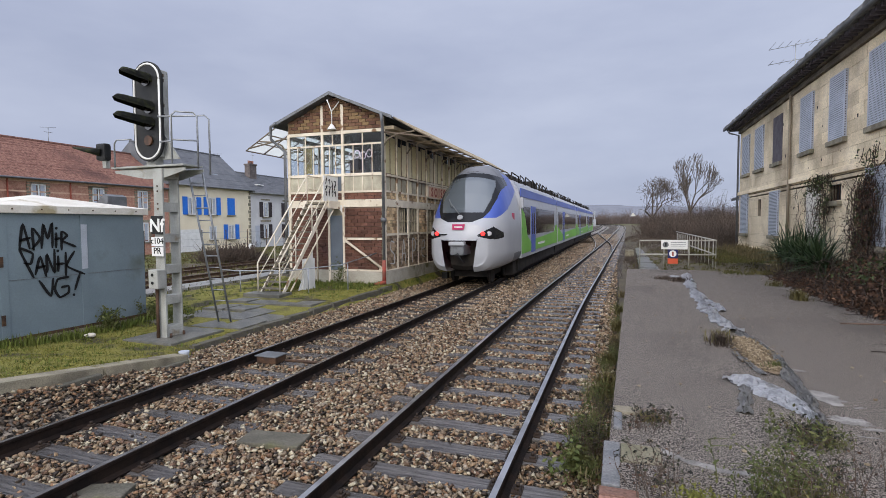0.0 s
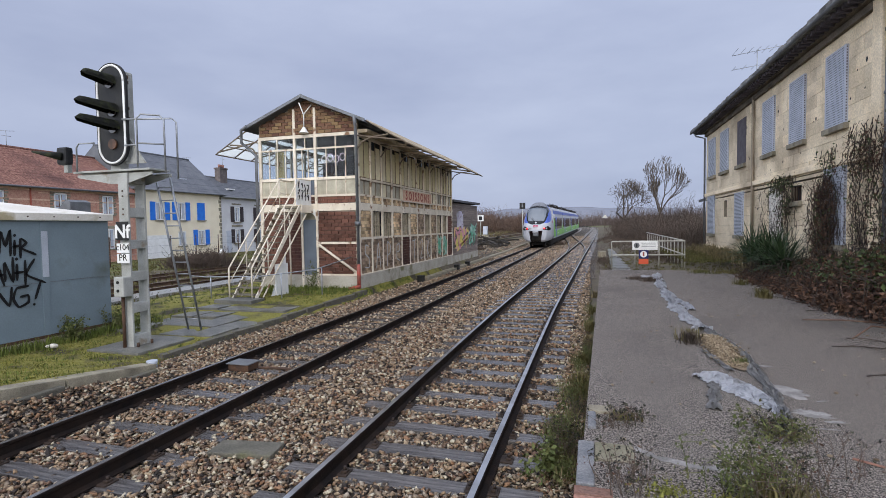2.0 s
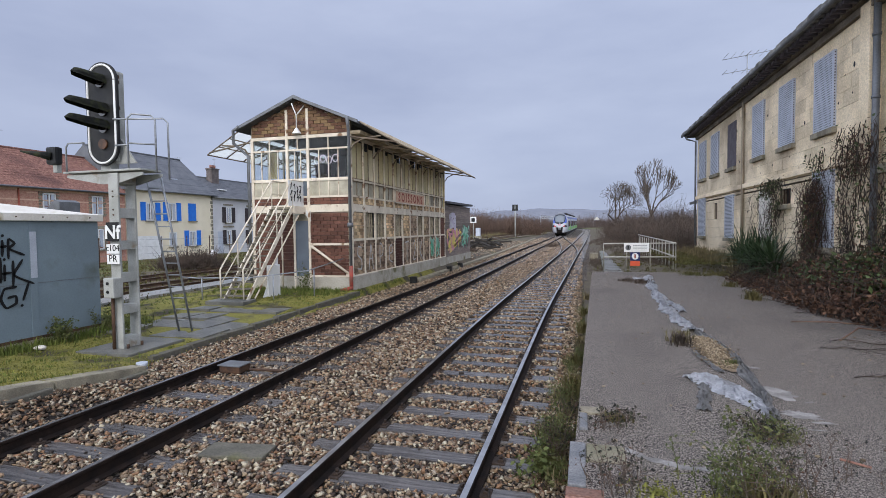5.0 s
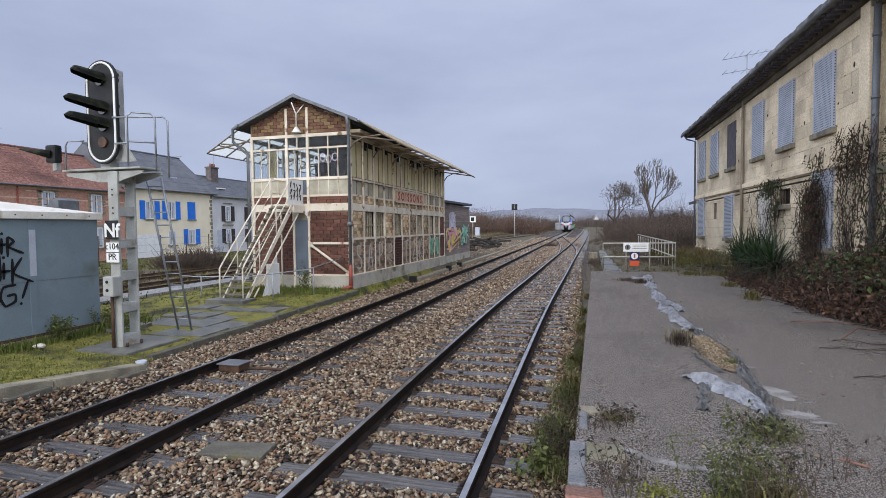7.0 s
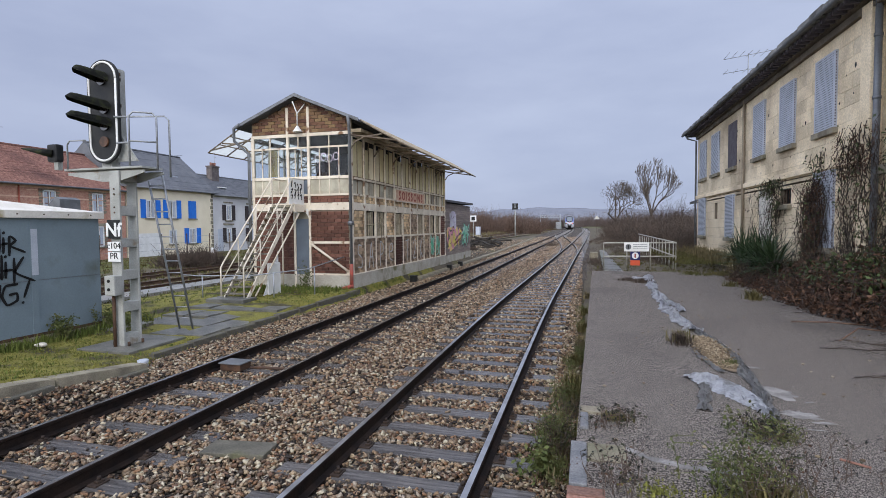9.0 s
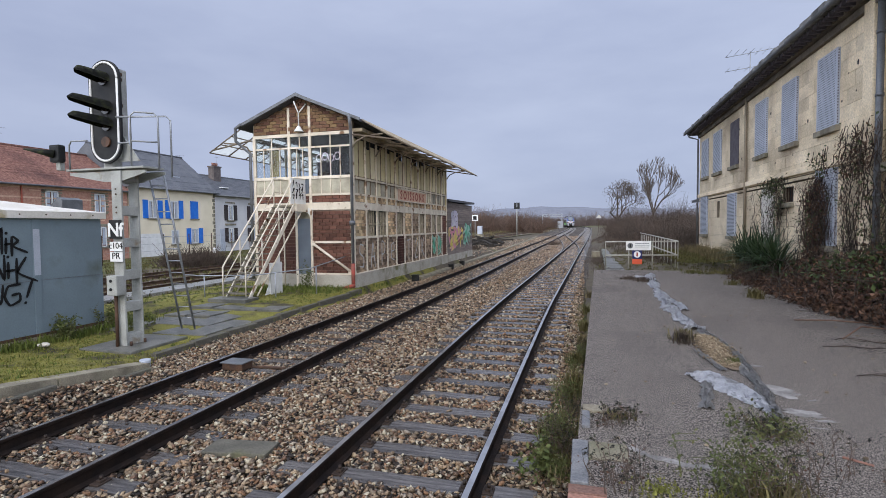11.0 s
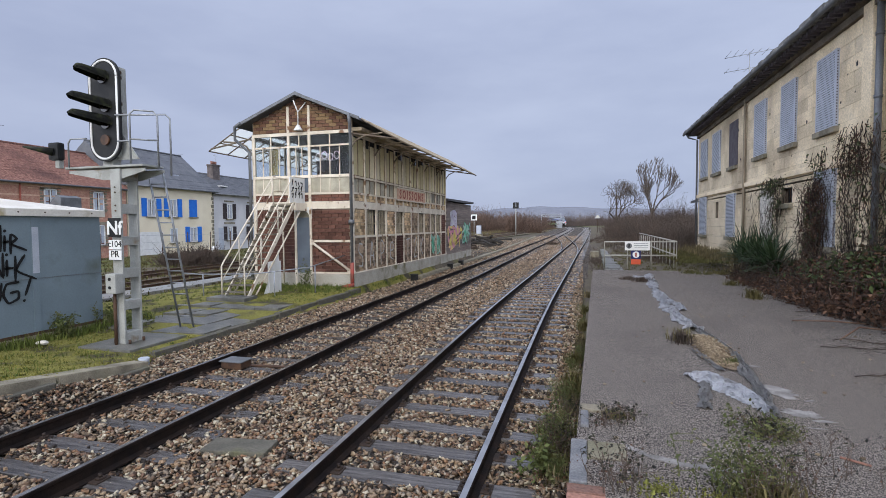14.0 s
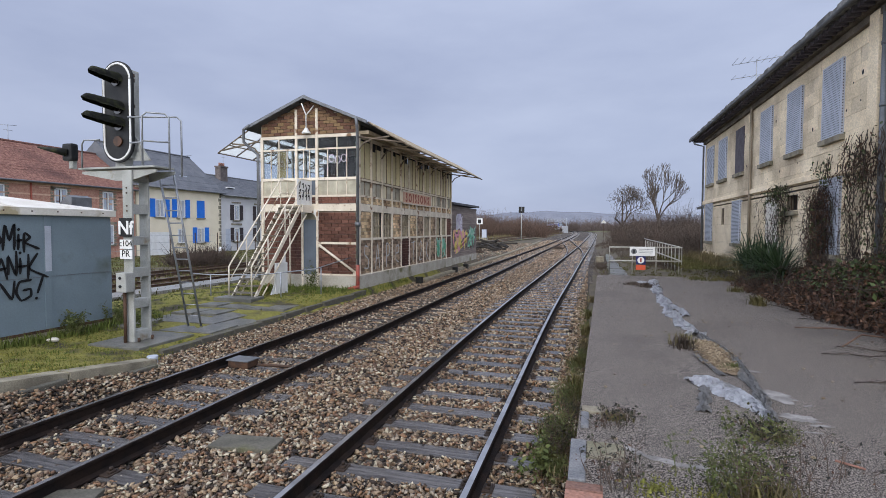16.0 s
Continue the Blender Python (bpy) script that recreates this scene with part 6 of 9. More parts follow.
# ---- equipment shelter with tags ----
def build_shelter():
    t = thing("equipment_shelter", "grey steel railway equipment shelter with black spray tags", "shelter")
    xa, z0, z1 = -5.49, 0.06, 2.55
    part("footing", boxes((-8.6, 3.0, -0.3, xa + 0.03, 9.5, 0.08)), M["concrete"], t)
    ys = [3.1, 4.7, 6.27, 7.8, 9.28]
    for a, b in zip(ys, ys[1:]):
        part("side_panel", boxes((xa - 0.06, a + 0.008, z0, xa, b - 0.008, z1), bevel=0.006), M["grey_steel"], t)
    for a, b in zip((-8.5, -7.0), (-7.0, xa - 0.07)):
        part("end_panel", boxes((a + 0.008, 9.21, z0, b - 0.008, 9.27, z1), bevel=0.006), M["grey_steel"], t)
        part("end_panel", boxes((a + 0.008, 3.1, z0, b - 0.008, 3.16, z1), bevel=0.006), M["grey_steel"], t)
    part("back_panel", boxes((-8.56, 3.1, z0, -8.5, 9.28, z1)), M["grey_steel"], t)
    for y in ys[1:-1]:
        part("joint_strip", boxes((xa - 0.01, y - 0.07, z0, xa + 0.012, y + 0.07, z1 - 0.05), bevel=0.003), M["grey_steel"], t)
    part("worn_strip", boxes((xa + 0.0125, 7.74, 1.35, xa + 0.0145, 7.87, 2.3)), M["shutter"], t, "pale bare patch on a joint")
    part("base_rail", boxes((xa - 0.04, 3.1, 0.06, xa + 0.02, 9.28, 0.14)), M["iron"], t)
    part("hinge", boxes((xa, 6.2, 0.4, xa + 0.03, 6.26, 0.6), (xa, 6.2, 1.5, xa + 0.03, 6.26, 1.7)), M["iron"], t)
    part("seam", boxes((xa + 0.001, 3.2, 1.235, xa + 0.006, 9.24, 1.245)), M["zinc"], t)
    part("roof_trim", boxes((-8.65, 3.0, z1 - 0.03, xa + 0.07, 9.36, z1 + 0.12), bevel=0.01), M["white_roof"], t, "off-white roof edge")
    for a, b in ((3.0, 6.27), (6.27, 9.36)):
        bm = bmesh.new()
        x0, x1 = -8.65, xa + 0.07
        c = bm.verts.new(((x0 + x1) / 2, (a + b) / 2, z1 + 0.42))
        q = [bm.verts.new(p) for p in ((x0, a, z1 + 0.12), (x1, a, z1 + 0.12), (x1, b, z1 + 0.12), (x0, b, z1 + 0.12))]
        for k in range(4):
            bm.faces.new((q[k], q[(k + 1) % 4], c))
        bm.faces.new(q[::-1])
        part("roof", bm, M["white_roof"], t, "shallow off-white pyramid roof")
    part("bolt", tubes(0.015, *[[(xa + 0.07, y, z1 + 0.05), (xa + 0.082, y, z1 + 0.05)] for y in np.arange(3.3, 9.3, 0.52)], sides=6), M["iron"], t)
    g = thing("spray_tag", "black sprayed tag lettering on a grey shelter", "graffiti")
    rows = {
        (6.42, 1.78, 0.53): [[(0.0, 0.15), (0.12, 1.0), (0.3, 0.1)], [(0.02, 0.4), (0.32, 0.5)], [(0.42, 0.05), (0.4, 0.85), (0.62, 0.45), (0.38, 0.1)], [(0.66, 0.1), (0.74, 1.0), (0.86, 0.45), (1.02, 1.05), (1.0, 0.1)], [(1.12, 0.1), (1.14, 0.65)], [(1.1, 0.42), (1.25, 0.45)], [(1.14, 0.82), (1.16, 0.86)], [(1.3, 0.0), (1.32, 0.7), (1.5, 0.55), (1.34, 0.35), (1.78, 0.1)]],
        (6.42, 1.32, 0.55): [[(0.36, -0.1), (0.12, 0.55), (0.0, 0.95), (0.36, 0.75), (0.3, 0.4), (0.12, 0.42)], [(0.42, 0.0), (0.58, 0.62), (0.74, -0.1)], [(0.46, 0.22), (0.72, 0.28)], [(0.78, 0.05), (0.78, 0.7), (1.0, 0.0), (1.02, 0.85)], [(1.12, 0.05), (1.13, 0.6)], [(1.05, 0.3), (1.3, 0.32)], [(1.12, 0.78), (1.14, 0.82)], [(1.36, -0.15), (1.38, 0.72)], [(1.66, 0.75), (1.4, 0.22), (1.98, -0.15)]],
        (6.75, 0.78, 0.5): [[(0.0, 0.8), (0.36, 0.15), (0.46, 0.85)], [(1.0, 0.85), (0.62, 0.8), (0.5, 0.4), (0.66, 0.05), (0.98, 0.2), (0.98, 0.48), (0.74, 0.45)], [(1.42, 0.95), (1.22, 0.3)], [(1.16, 0.06), (1.18, 0.1)]],
    }
    for (y, z, s), ln in rows.items():
        for k in ln:
            part("stroke", strokes([[(u * s * 1.13, w * s) for u, w in k]], 0.05, on_side(xa + 0.013, y + 0.13, z)), M["spray_black"], g)


build_shelter()


# ---- stairs to the cabin ----
def build_stairs():
    t = thing("outdoor_staircase", "steep cream-painted steel staircase with worn treads up to a cabin", "staircase")
    xl, xr = -5.12, -4.32
    y0, y1, z0, z1 = 13.0, 15.62, 0.2, 3.08
    n = 15
    for x in (xl, xr):
        bm = bmesh.new()
        prism(bm, [(y0 - 0.02, z0 - 0.05), (y0 + 0.12, z0 - 0.05), (y1 + 0.1, z1 - 0.06), (y1 + 0.1, z1 + 0.05), (y1 - 0.02, z1 + 0.05)], 0.04, on_side(x - 0.02, 0, 0))
        part("stringer", bm, M["cream"], t)
        part("lower_stringer", tubes(0.025, [(x + 0.06, y0 + 0.35, z0), (x + 0.06, y1 + 0.3, z1 - 0.3)], sides=6), M["cream"], t)
    for k in range(n):
        s = (k + 0.6) / n
        y, z = y0 + (y1 - y0) * s, z0 + (z1 - z0) * s
        part("tread", boxes((xl + 0.02, y - 0.13, z - 0.035, xr - 0.02, y + 0.13, z), bevel=0.006), M["tread"], t, "worn grey tread" if k == 0 else "")
    part("landing", boxes((xl - 0.02, y1, z1 - 0.06, xr + 0.05, 16.38, z1)), M["concrete"], t, "small landing")
    part("landing_edge", boxes((xr + 0.02, y1, z1 - 0.24, xr + 0.09, 16.38, z1 + 0.02)), M["cream"], t)
    for x in (xl, xr):
        hr = part("handrail", tubes(0.024, [(x, y0 - 0.1, z0 + 0.02), (x, y0 - 0.1, z0 + 0.9), (x, y0 + 0.0, z0 + 1.02), (x, y1, z1 + 0.92), (x, 16.35, z1 + 0.92)]), M["cream"], t, "cream tubular handrail")
        part("knee_rail", tubes(0.018, [(x, y0 - 0.1, z0 + 0.45), (x, y1, z1 + 0.45), (x, 16.35, z1 + 0.45)]), M["cream"], hr)
        for s in (0.28, 0.64, 1.0):
            y, z = y0 + (y1 - y0) * s, z0 + (z1 - z0) * s
            part("baluster", tubes(0.02, [(x, y, z), (x, y, z + 0.94)]), M["cream"], hr)
    pn = part("landing_panel", boxes((xr - 0.01, 15.4, z1 + 0.02, xr + 0.015, 16.36, z1 + 0.9), bevel=0.006), M["white"], t, "white sheet panel with black scribble")
    r = random.Random(3)
    marks = [[(u, w), (u + r.uniform(0.05, 0.12), w + r.uniform(-0.14, 0.14)), (u + r.uniform(-0.05, 0.1), w - 0.12)] for u in (0.12, 0.3, 0.5, 0.66) for w in (0.3, 0.5, 0.72)]
    part("scribble", strokes(marks, 0.045, on_side(xr + 0.016, 15.42, z1 + 0.02)), M["spray_black"], pn)
    part("enclosure", boxes((xr - 0.03, 14.1, 0.1, xr + 0.03, 14.75, 1.15)), M["white"], t, "white sheet under the stairs")
    bm = bmesh.new()
    prism(bm, [(13.9, 0.12), (14.1, 0.12), (14.75, 1.15), (14.75, 1.5)], 0.02, on_side(xr - 0.06, 0, 0))
    part("side_sheet", bm, M["white"], t)
    part("support", tubes(0.03, [(xl, 16.2, z1), (xl, 16.2, 0.1)]), M["cream"], t)
    st = part("step_slab", boxes((-5.4, 12.55, -0.1, -4.1, 13.2, 0.2), bevel=0.02), M["wet_slab"], t, "concrete footing slab")
    f = thing("tube_railing", "low bent grey tube railing on thin posts", "railing")
    part("rail", tubes(0.02, [(-6.9, 13.3, 0.82), (-6.2, 13.2, 0.8), (-4.3, 13.3, 0.84), (-3.0, 14.3, 0.98), (-2.7, 16.2, 1.25)], sides=6), M["galv"], f)
    for x, y, z in ((-6.05, 13.2, 0.8), (-3.78, 13.6, 0.9), (-2.95, 14.6, 1.02)):
        part("post", tubes(0.02, [(x, y, -0.05), (x, y, z)], sides=6), M["galv"], f)


build_stairs()


# ---- small things of the left side ----
def build_trackside():
    pads = thing("slab_paving", "wet mossy concrete slabs laid in the grass", "paving", kind="structure")
    r = random.Random(8)
    for x in np.arange(-5.3, -2.5, 0.72):
        for y in np.arange(9.0, 12.6, 0.92):
            if r.random() < 0.12:
                continue
            s = part("slab", boxes((0, 0, -0.15, 0.69, 0.88, 0.008), bevel=0.008), M["wet_slab"], pads)
            z = ground_z(x + 0.3, y + 0.4) + r.uniform(0.0, 0.03)
            s.matrix_basis = pose(x + r.uniform(-0.02, 0.02), y, z, r.uniform(-1.5, 1.5), r.uniform(-1.5, 1.5), r.uniform(-2, 2))
    edge = thing("slab_edging", "low concrete edging between grass and ballast", "kerb", kind="structure")
    y = 7.5
    while y < 16:
        e = part("edging", boxes((-0.09, 0, -0.3, 0.09, 0.96, 0.0), bevel=0.015), M["sleeper_grey"], edge)
        e.matrix_basis = pose(-2.36 + 0.004 * y, y, -0.03 + 0.015 * (y - 7.5), r.uniform(-1, 1), 0, r.uniform(-2, 2))
        y += 1.0
    path = thing("service_path", "pale wet concrete path behind the signal", "path", kind="structure")
    for k in range(14):
        s = part("slab", boxes((-0.55, 0, -0.1, 0.55, 1.95, 0.06), bevel=0.01), M["wet_path"], path)
        s.matrix_basis = pose(-9.6, 6 + k * 2, 0.0)
    tb = thing("track_detector", "dark steel detector box fixed beside a rail", "track equipment")
    part("case", boxes((-0.62, 7.28, -0.16, -0.22, 7.58, -0.04), bevel=0.02), M["iron"], tb)
    part("lid", boxes((-0.65, 7.26, -0.04, -0.2, 7.6, -0.02), bevel=0.008), M["zinc"], tb, "grey steel lid")
    part("link", tubes(0.025, [(-0.1, 7.4, -0.1), (0.3, 7.45, -0.1), (0.72, 7.45, -0.1)]), M["iron"], tb)
    mk = thing("marker_cap", "small pale blue-grey plastic marker cap", "marker")
    bm = bmesh.new()
    tube(bm, [(-2.02, 7.05, -0.2), (-2.02, 7.05, -0.04), (-2.02, 7.05, 0.0)], 0.09, 14)
    part("cap", bm, M["shutter"], mk)
    st = thing("pale_stone", "pale loose stone lying in the moss", "stone")
    bm = bmesh.new()
    bmesh.ops.create_icosphere(bm, subdivisions=2, radius=0.11, matrix=Matrix.Translation((-4.85, 7.4, 0.03)) @ Matrix.Diagonal((1.1, 0.8, 0.45, 1)))
    for v in bm.verts:
        v.co += Vector((noise.noise(v.co * 9), noise.noise(v.co * 9 + Vector((4, 0, 0))), noise.noise(v.co * 8))) * 0.02
    part("rock", bm, M["white_roof"], st)
    for x, y, w, d, rz in ((1.72, 4.7, 0.74, 0.34, 8), (0.95, 3.25, 0.5, 0.25, 20)):
        cs = thing("cover_slab", "flat weathered slab lying in the ballast", "slab", at=(x, y, -0.17), rz=rz)
        part("slab", boxes((-w / 2, -d / 2, -0.03, w / 2, d / 2, 0.035), bevel=0.015), M["sleeper_grey"], cs)
    # cable trough along the cabin and beyond, with boxes
    tr = thing("cable_trough", "pale concrete cable trough beside the track", "cable trough", kind="structure")
    y = 22.0
    while y < 90:
        e = part("trough_lid", boxes((-0.16, 0, -0.2, 0.16, 0.97, 0.0), bevel=0.01), M["concrete"], tr)
        e.matrix_basis = pose(-1.9 - 0.012 * (y - 22), y, -0.02 + rise(y), r.uniform(-0.6, 0.6), r.uniform(-2, 2), r.uniform(-1, 1))
        y += 1.0
    for y in (21.3, 27.6, 30.2):
        b = thing("point_box", "small black trackside cable box", "track equipment", group="trackside boxes", at=(-1.85, y, -0.15))
        part("case", boxes((-0.13, -0.16, 0, 0.13, 0.16, 0.26), bevel=0.02), M["black"], b)
        part("lid", boxes((-0.15, -0.18, 0.26, 0.15, 0.18, 0.29), bevel=0.008), M["black"], b)
    jk = thing("scrap_heap", "heap of dark scrap sleepers and rails", "scrap heap")
    for k in range(34):
        x, y = r.uniform(-7.6, -4.4), r.uniform(48, 68)
        s = part("scrap_timber", boxes((-1.2, -0.13, -0.1, 1.2, 0.13, 0.1), bevel=0.02), M["scrap"], jk)
        s.matrix_basis = pose(x, y, r.uniform(-0.15, 0.75), r.uniform(-15, 15), r.uniform(-15, 15), r.uniform(0, 180))


build_trackside()


# ---- railing, signs and lamp past the platform's end ----
def build_barrier():
    t = thing("platform_barrier", "white tubular barrier closing the platform's end", "railing")
    ya = 21.55
    part("front_rail", tubes(0.03, [(6.2, ya, 0.5), (6.2, ya, 1.58), (8.95, ya + 0.35, 1.58), (8.95, ya + 0.35, 0.5)], [(6.2, ya, 1.03), (8.95, ya + 0.35, 1.03)]), M["cream_tube"], t)
    part("side_rail", tubes(0.03, [(8.95, ya + 0.35, 1.58), (8.95, 36, 1.7)], [(8.95, ya + 0.35, 1.03), (8.95, 36, 1.1)]), M["cream_tube"], t)
    for y in np.arange(22.5, 36, 1.0):
        part("baluster", tubes(0.02, [(8.95, y, 0.2), (8.95, y, 1.6)], sides=6), M["cream_tube"], t)
    for x in (7.1, 8.0):
        part("post", tubes(0.025, [(x, ya + 0.12 + (x - 6.2) * 0.1, 0.5), (x, ya + 0.12 + (x - 6.2) * 0.1, 1.58)]), M["cream_tube"], t)
    s = thing("warning_board", "white warning board with a pictogram on a barrier", "sign")
    part("board", boxes((6.98, ya + 0.0, 1.24, 7.92, ya + 0.03, 1.6), bevel=0.006), M["white"], s)
    bm = bmesh.new()
    tube(bm, [(7.14, ya - 0.004, 1.42), (7.14, ya + 0.0, 1.42)], 0.11, 18)
    part("pictogram_disc", bm, M["zinc"], s)
    part("pictogram", boxes((7.11, ya - 0.008, 1.35, 7.17, ya - 0.004, 1.49)), M["black"], s)
    part("text_bar", boxes(*[(7.32, ya - 0.003, z, 7.85, ya + 0.0, z + 0.018) for z in (1.36, 1.43, 1.5)]), M["zinc"], s, "plain grey lines")
    q = thing("no_entry_sign", "dark blue square sign with white disc above a red plate", "sign")
    part("panel", boxes((7.22, ya + 0.0, 0.9, 7.58, ya + 0.03, 1.23), bevel=0.004), M["navy"], q)
    bm = bmesh.new()
    tube(bm, [(7.4, ya - 0.006, 1.07), (7.4, ya + 0.0, 1.07)], 0.13, 20)
    part("disc", bm, M["white"], q)
    part("figure_mark", boxes((7.37, ya - 0.011, 0.99, 7.43, ya - 0.006, 1.15)), M["red_paint"], q)
    part("red_plate", boxes((7.22, ya + 0.0, 0.68, 7.58, ya + 0.03, 0.88), bevel=0.004), M["orange"], q, "orange-red plate")
    bx = thing("lineside_cabinet", "low rusty lineside cabinet", "track equipment")
    part("case", boxes((5.9, 40, -0.3, 6.5, 41.2, 0.25), bevel=0.03), M["concrete"], bx)
    l = thing("platform_lamp", "old lamp post with a pointed pale hood", "lamp post")
    part("post", tubes(0.05, [(8.4, 118, 0.2), (8.4, 118, 3.7)]), M["iron"], l)
    bm = bmesh.new()
    bmesh.ops.create_cone(bm, cap_ends=True, segments=12, radius1=0.6, radius2=0.05, depth=0.7, matrix=Matrix.Translation((8.4, 118, 4.1)))
    part("hood", bm, M["plinth"], l)
    # concrete walkway planks beyond the barrier
    w = thing("walkway", "pale plank walkway sloping down beyond the barrier", "path", kind="structure")
    for k in range(26):
        s = part("plank", boxes((-0.7, 0, -0.06, 0.7, 0.85, 0.0), bevel=0.01), M["wet_slab"], w)
        s.matrix_basis = pose(7.0 + 0.02 * k, 23 + k * 0.9, ground_z(7.0, 23 + k * 0.9) + 0.08, 0, 0, random.uniform(-3, 3))
    # lineside signal boards far along the line
    f = thing("distant_signal", "black square signal head on a tall pale post", "signal", at=(-7.3, 99, 0.3))
    part("post", tubes(0.09, [(0, 0, -0.3), (0, 0, 5.3)]), M["mast"], f)
    part("head", boxes((-0.55, -0.1, 5.2, 0.55, 0.1, 6.4), bevel=0.05), M["black"], f)
    part("lens", boxes((-0.12, -0.13, 5.5, 0.12, -0.1, 6.3)), M["zinc"], f)
    g = thing("board_marker", "black and white board on a short post", "sign", at=(-14.1, 92, 0.3))
    part("post", tubes(0.06, [(0, 0, -0.3), (0, 0, 3.5)]), M["mast"], g)
    part("board", boxes((-0.55, -0.05, 2.9, 0.55, 0.05, 4.0)), M["white"], g)
    part("mark", boxes((-0.35, -0.08, 3.1, 0.3, -0.05, 3.8)), M["black"], g)
    k = thing("relay_cabinet", "pale trackside relay cabinet", "track equipment", at=(-13.2, 92, 0.55))
    part("case", boxes((-0.4, -0.4, 0.2, 0.4, 0.4, 1.7), bevel=0.04), M["shutter"], k)
    part("plinth", boxes((-0.6, -0.5, -0.3, 0.6, 0.5, 0.2)), M["concrete"], k)
    h = thing("line_cabin", "pale grey cabin with a signal gantry arm beside the line", "cabin", at=(-3.4, 200, 1.1))
    part("case", boxes((-1.2, -1, -0.3, 0.9, 1, 2.6), bevel=0.05), M["galv"], h)
    part("gantry_post", tubes(0.18, [(0.4, 0, 0), (0.4, 0, 5.6)]), M["galv"], h)
    part("gantry_arm", boxes((-7.0, -0.2, 4.4, 0.6, 0.2, 4.6), (-7.0, -0.2, 5.2, 0.6, 0.2, 5.36)), M["galv"], h, "pale gantry arm")
    part("gantry_strut", tubes(0.09, *[[(-6.9 + k * 1.2, 0, 4.5), (-6.3 + k * 1.2, 0, 5.3)] for k in range(6)], sides=5), M["galv"], h)
    part("gantry_leg", tubes(0.15, [(-6.9, 0, -0.3), (-6.9, 0, 5.3)]), M["galv"], h)


M["cream_tube"] = material("dirty_white_tube", (0.42, 0.41, 0.36), 0.6, (0.31, 0.295, 0.25), 6, 0.5, 0.1, 50)
M["navy"] = material("navy_enamel", (0.02, 0.025, 0.10), 0.4)
M["orange"] = material("orange_red_enamel", (0.55, 0.09, 0.04), 0.5)
build_barrier()


# ---- houses across the tracks ----
M["tile"] = material("worn_red_roof_tiles", (0.27, 0.14, 0.105), 0.85, (0.18, 0.085, 0.065), 5.0, 0.5, 0.45, 9, 0.6, 9, island=0.3, third=(0.12, 0.06, 0.05), third_scale=0.4)
M["house_brick"] = material("red_house_brick", (0.40, 0.20, 0.145), 0.9, (0.48, 0.28, 0.20), 6, 0.5, 0.3, 30, 0.3, 30, third=(0.16, 0.075, 0.055), third_scale=0.5)
M["render_cream"] = material("cream_render", (0.76, 0.68, 0.51), 0.9, (0.70, 0.62, 0.455), 0.7, 0.5, 0.06, 30, 0.15, 30)
M["render_grey"] = material("pale_grey_render", (0.58, 0.575, 0.57), 0.9, (0.51, 0.505, 0.505), 0.7, 0.5, 0.06, 30, 0.15, 30)
M["shutter_blue"] = material("bright_blue_shutter", (0.02, 0.14, 0.55), 0.5, (0.025, 0.17, 0.6), 3, 0.5)
M["shutter_dark"] = material("dark_brown_shutter", (0.035, 0.028, 0.03), 0.6, (0.05, 0.04, 0.04), 3, 0.5)
M["house_slate"] = material("blue_grey_slates", (0.09, 0.095, 0.105), 0.6, (0.12, 0.125, 0.135), 1.2, 0.5, 0.25, 20, 0.25, 20, island=0.15)
M["chimney_render"] = material("sooty_chimney_render", (0.17, 0.145, 0.135), 0.9, (0.10, 0.085, 0.08), 2, 0.5, 0.2, 20)
HX = -30.0


def house_window(t, y0, y1, z0, z1, frame, shutters=None, closed=False, surround=None):
    w = part("window", boxes((HX - 0.1, y0, z0, HX + 0.0, y1, z1)), M["dark_glass"], t, "curtained window")
    if not closed:
        part("window_frame", boxes((HX - 0.02, y0, z0, HX + 0.03, y0 + 0.09, z1), (HX - 0.02, y1 - 0.09, z0, HX + 0.03, y1, z1), (HX - 0.02, y0, z1 - 0.09, HX + 0.03, y1, z1), (HX - 0.02, y0, z0, HX + 0.03, y1, z0 + 0.09), (HX - 0.02, (y0 + y1) / 2 - 0.05, z0, HX + 0.035, (y0 + y1) / 2 + 0.05, z1)), frame, w)
        part("curtain", boxes((HX - 0.005, y0 + 0.1, z0 + 0.1, HX + 0.006, (y0 + y1) / 2 - 0.12, z1 - 0.1), (HX - 0.005, (y0 + y1) / 2 + 0.12, z0 + 0.1, HX + 0.006, y1 - 0.1, z1 - 0.1)), M["shutter"], w, "pale curtain")
    part("sill", boxes((HX - 0.05, y0 - 0.1, z0 - 0.1, HX + 0.12, y1 + 0.1, z0)), M["concrete"], w)
    if closed:
        part("shutter", boxes((HX + 0.0, y0, z0, HX + 0.06, y1, z1), bevel=0.01), shutters, w, "closed shutter")
    elif shutters:
        for a, b in ((y0 - 0.55, y0 - 0.04), (y1 + 0.04, y1 + 0.55)):
            part("shutter", boxes((HX + 0.0, a, z0, HX + 0.06, b, z1 + 0.03), bevel=0.01), shutters, w, "open shutter")
    if surround:
        part("surround", boxes(*[(HX, y - 0.12, z0 + (z1 - z0) * k / 7, HX + 0.04, y + 0.12 - 0.08 * (k % 2), z0 + (z1 - z0) * (k + 0.7) / 7) for k in range(7) for y in (y0 - 0.14, y1 + 0.14)], (HX, y0 - 0.25, z1 + 0.02, HX + 0.04, y1 + 0.25, z1 + 0.22)), surround, w, "pale brick surround")


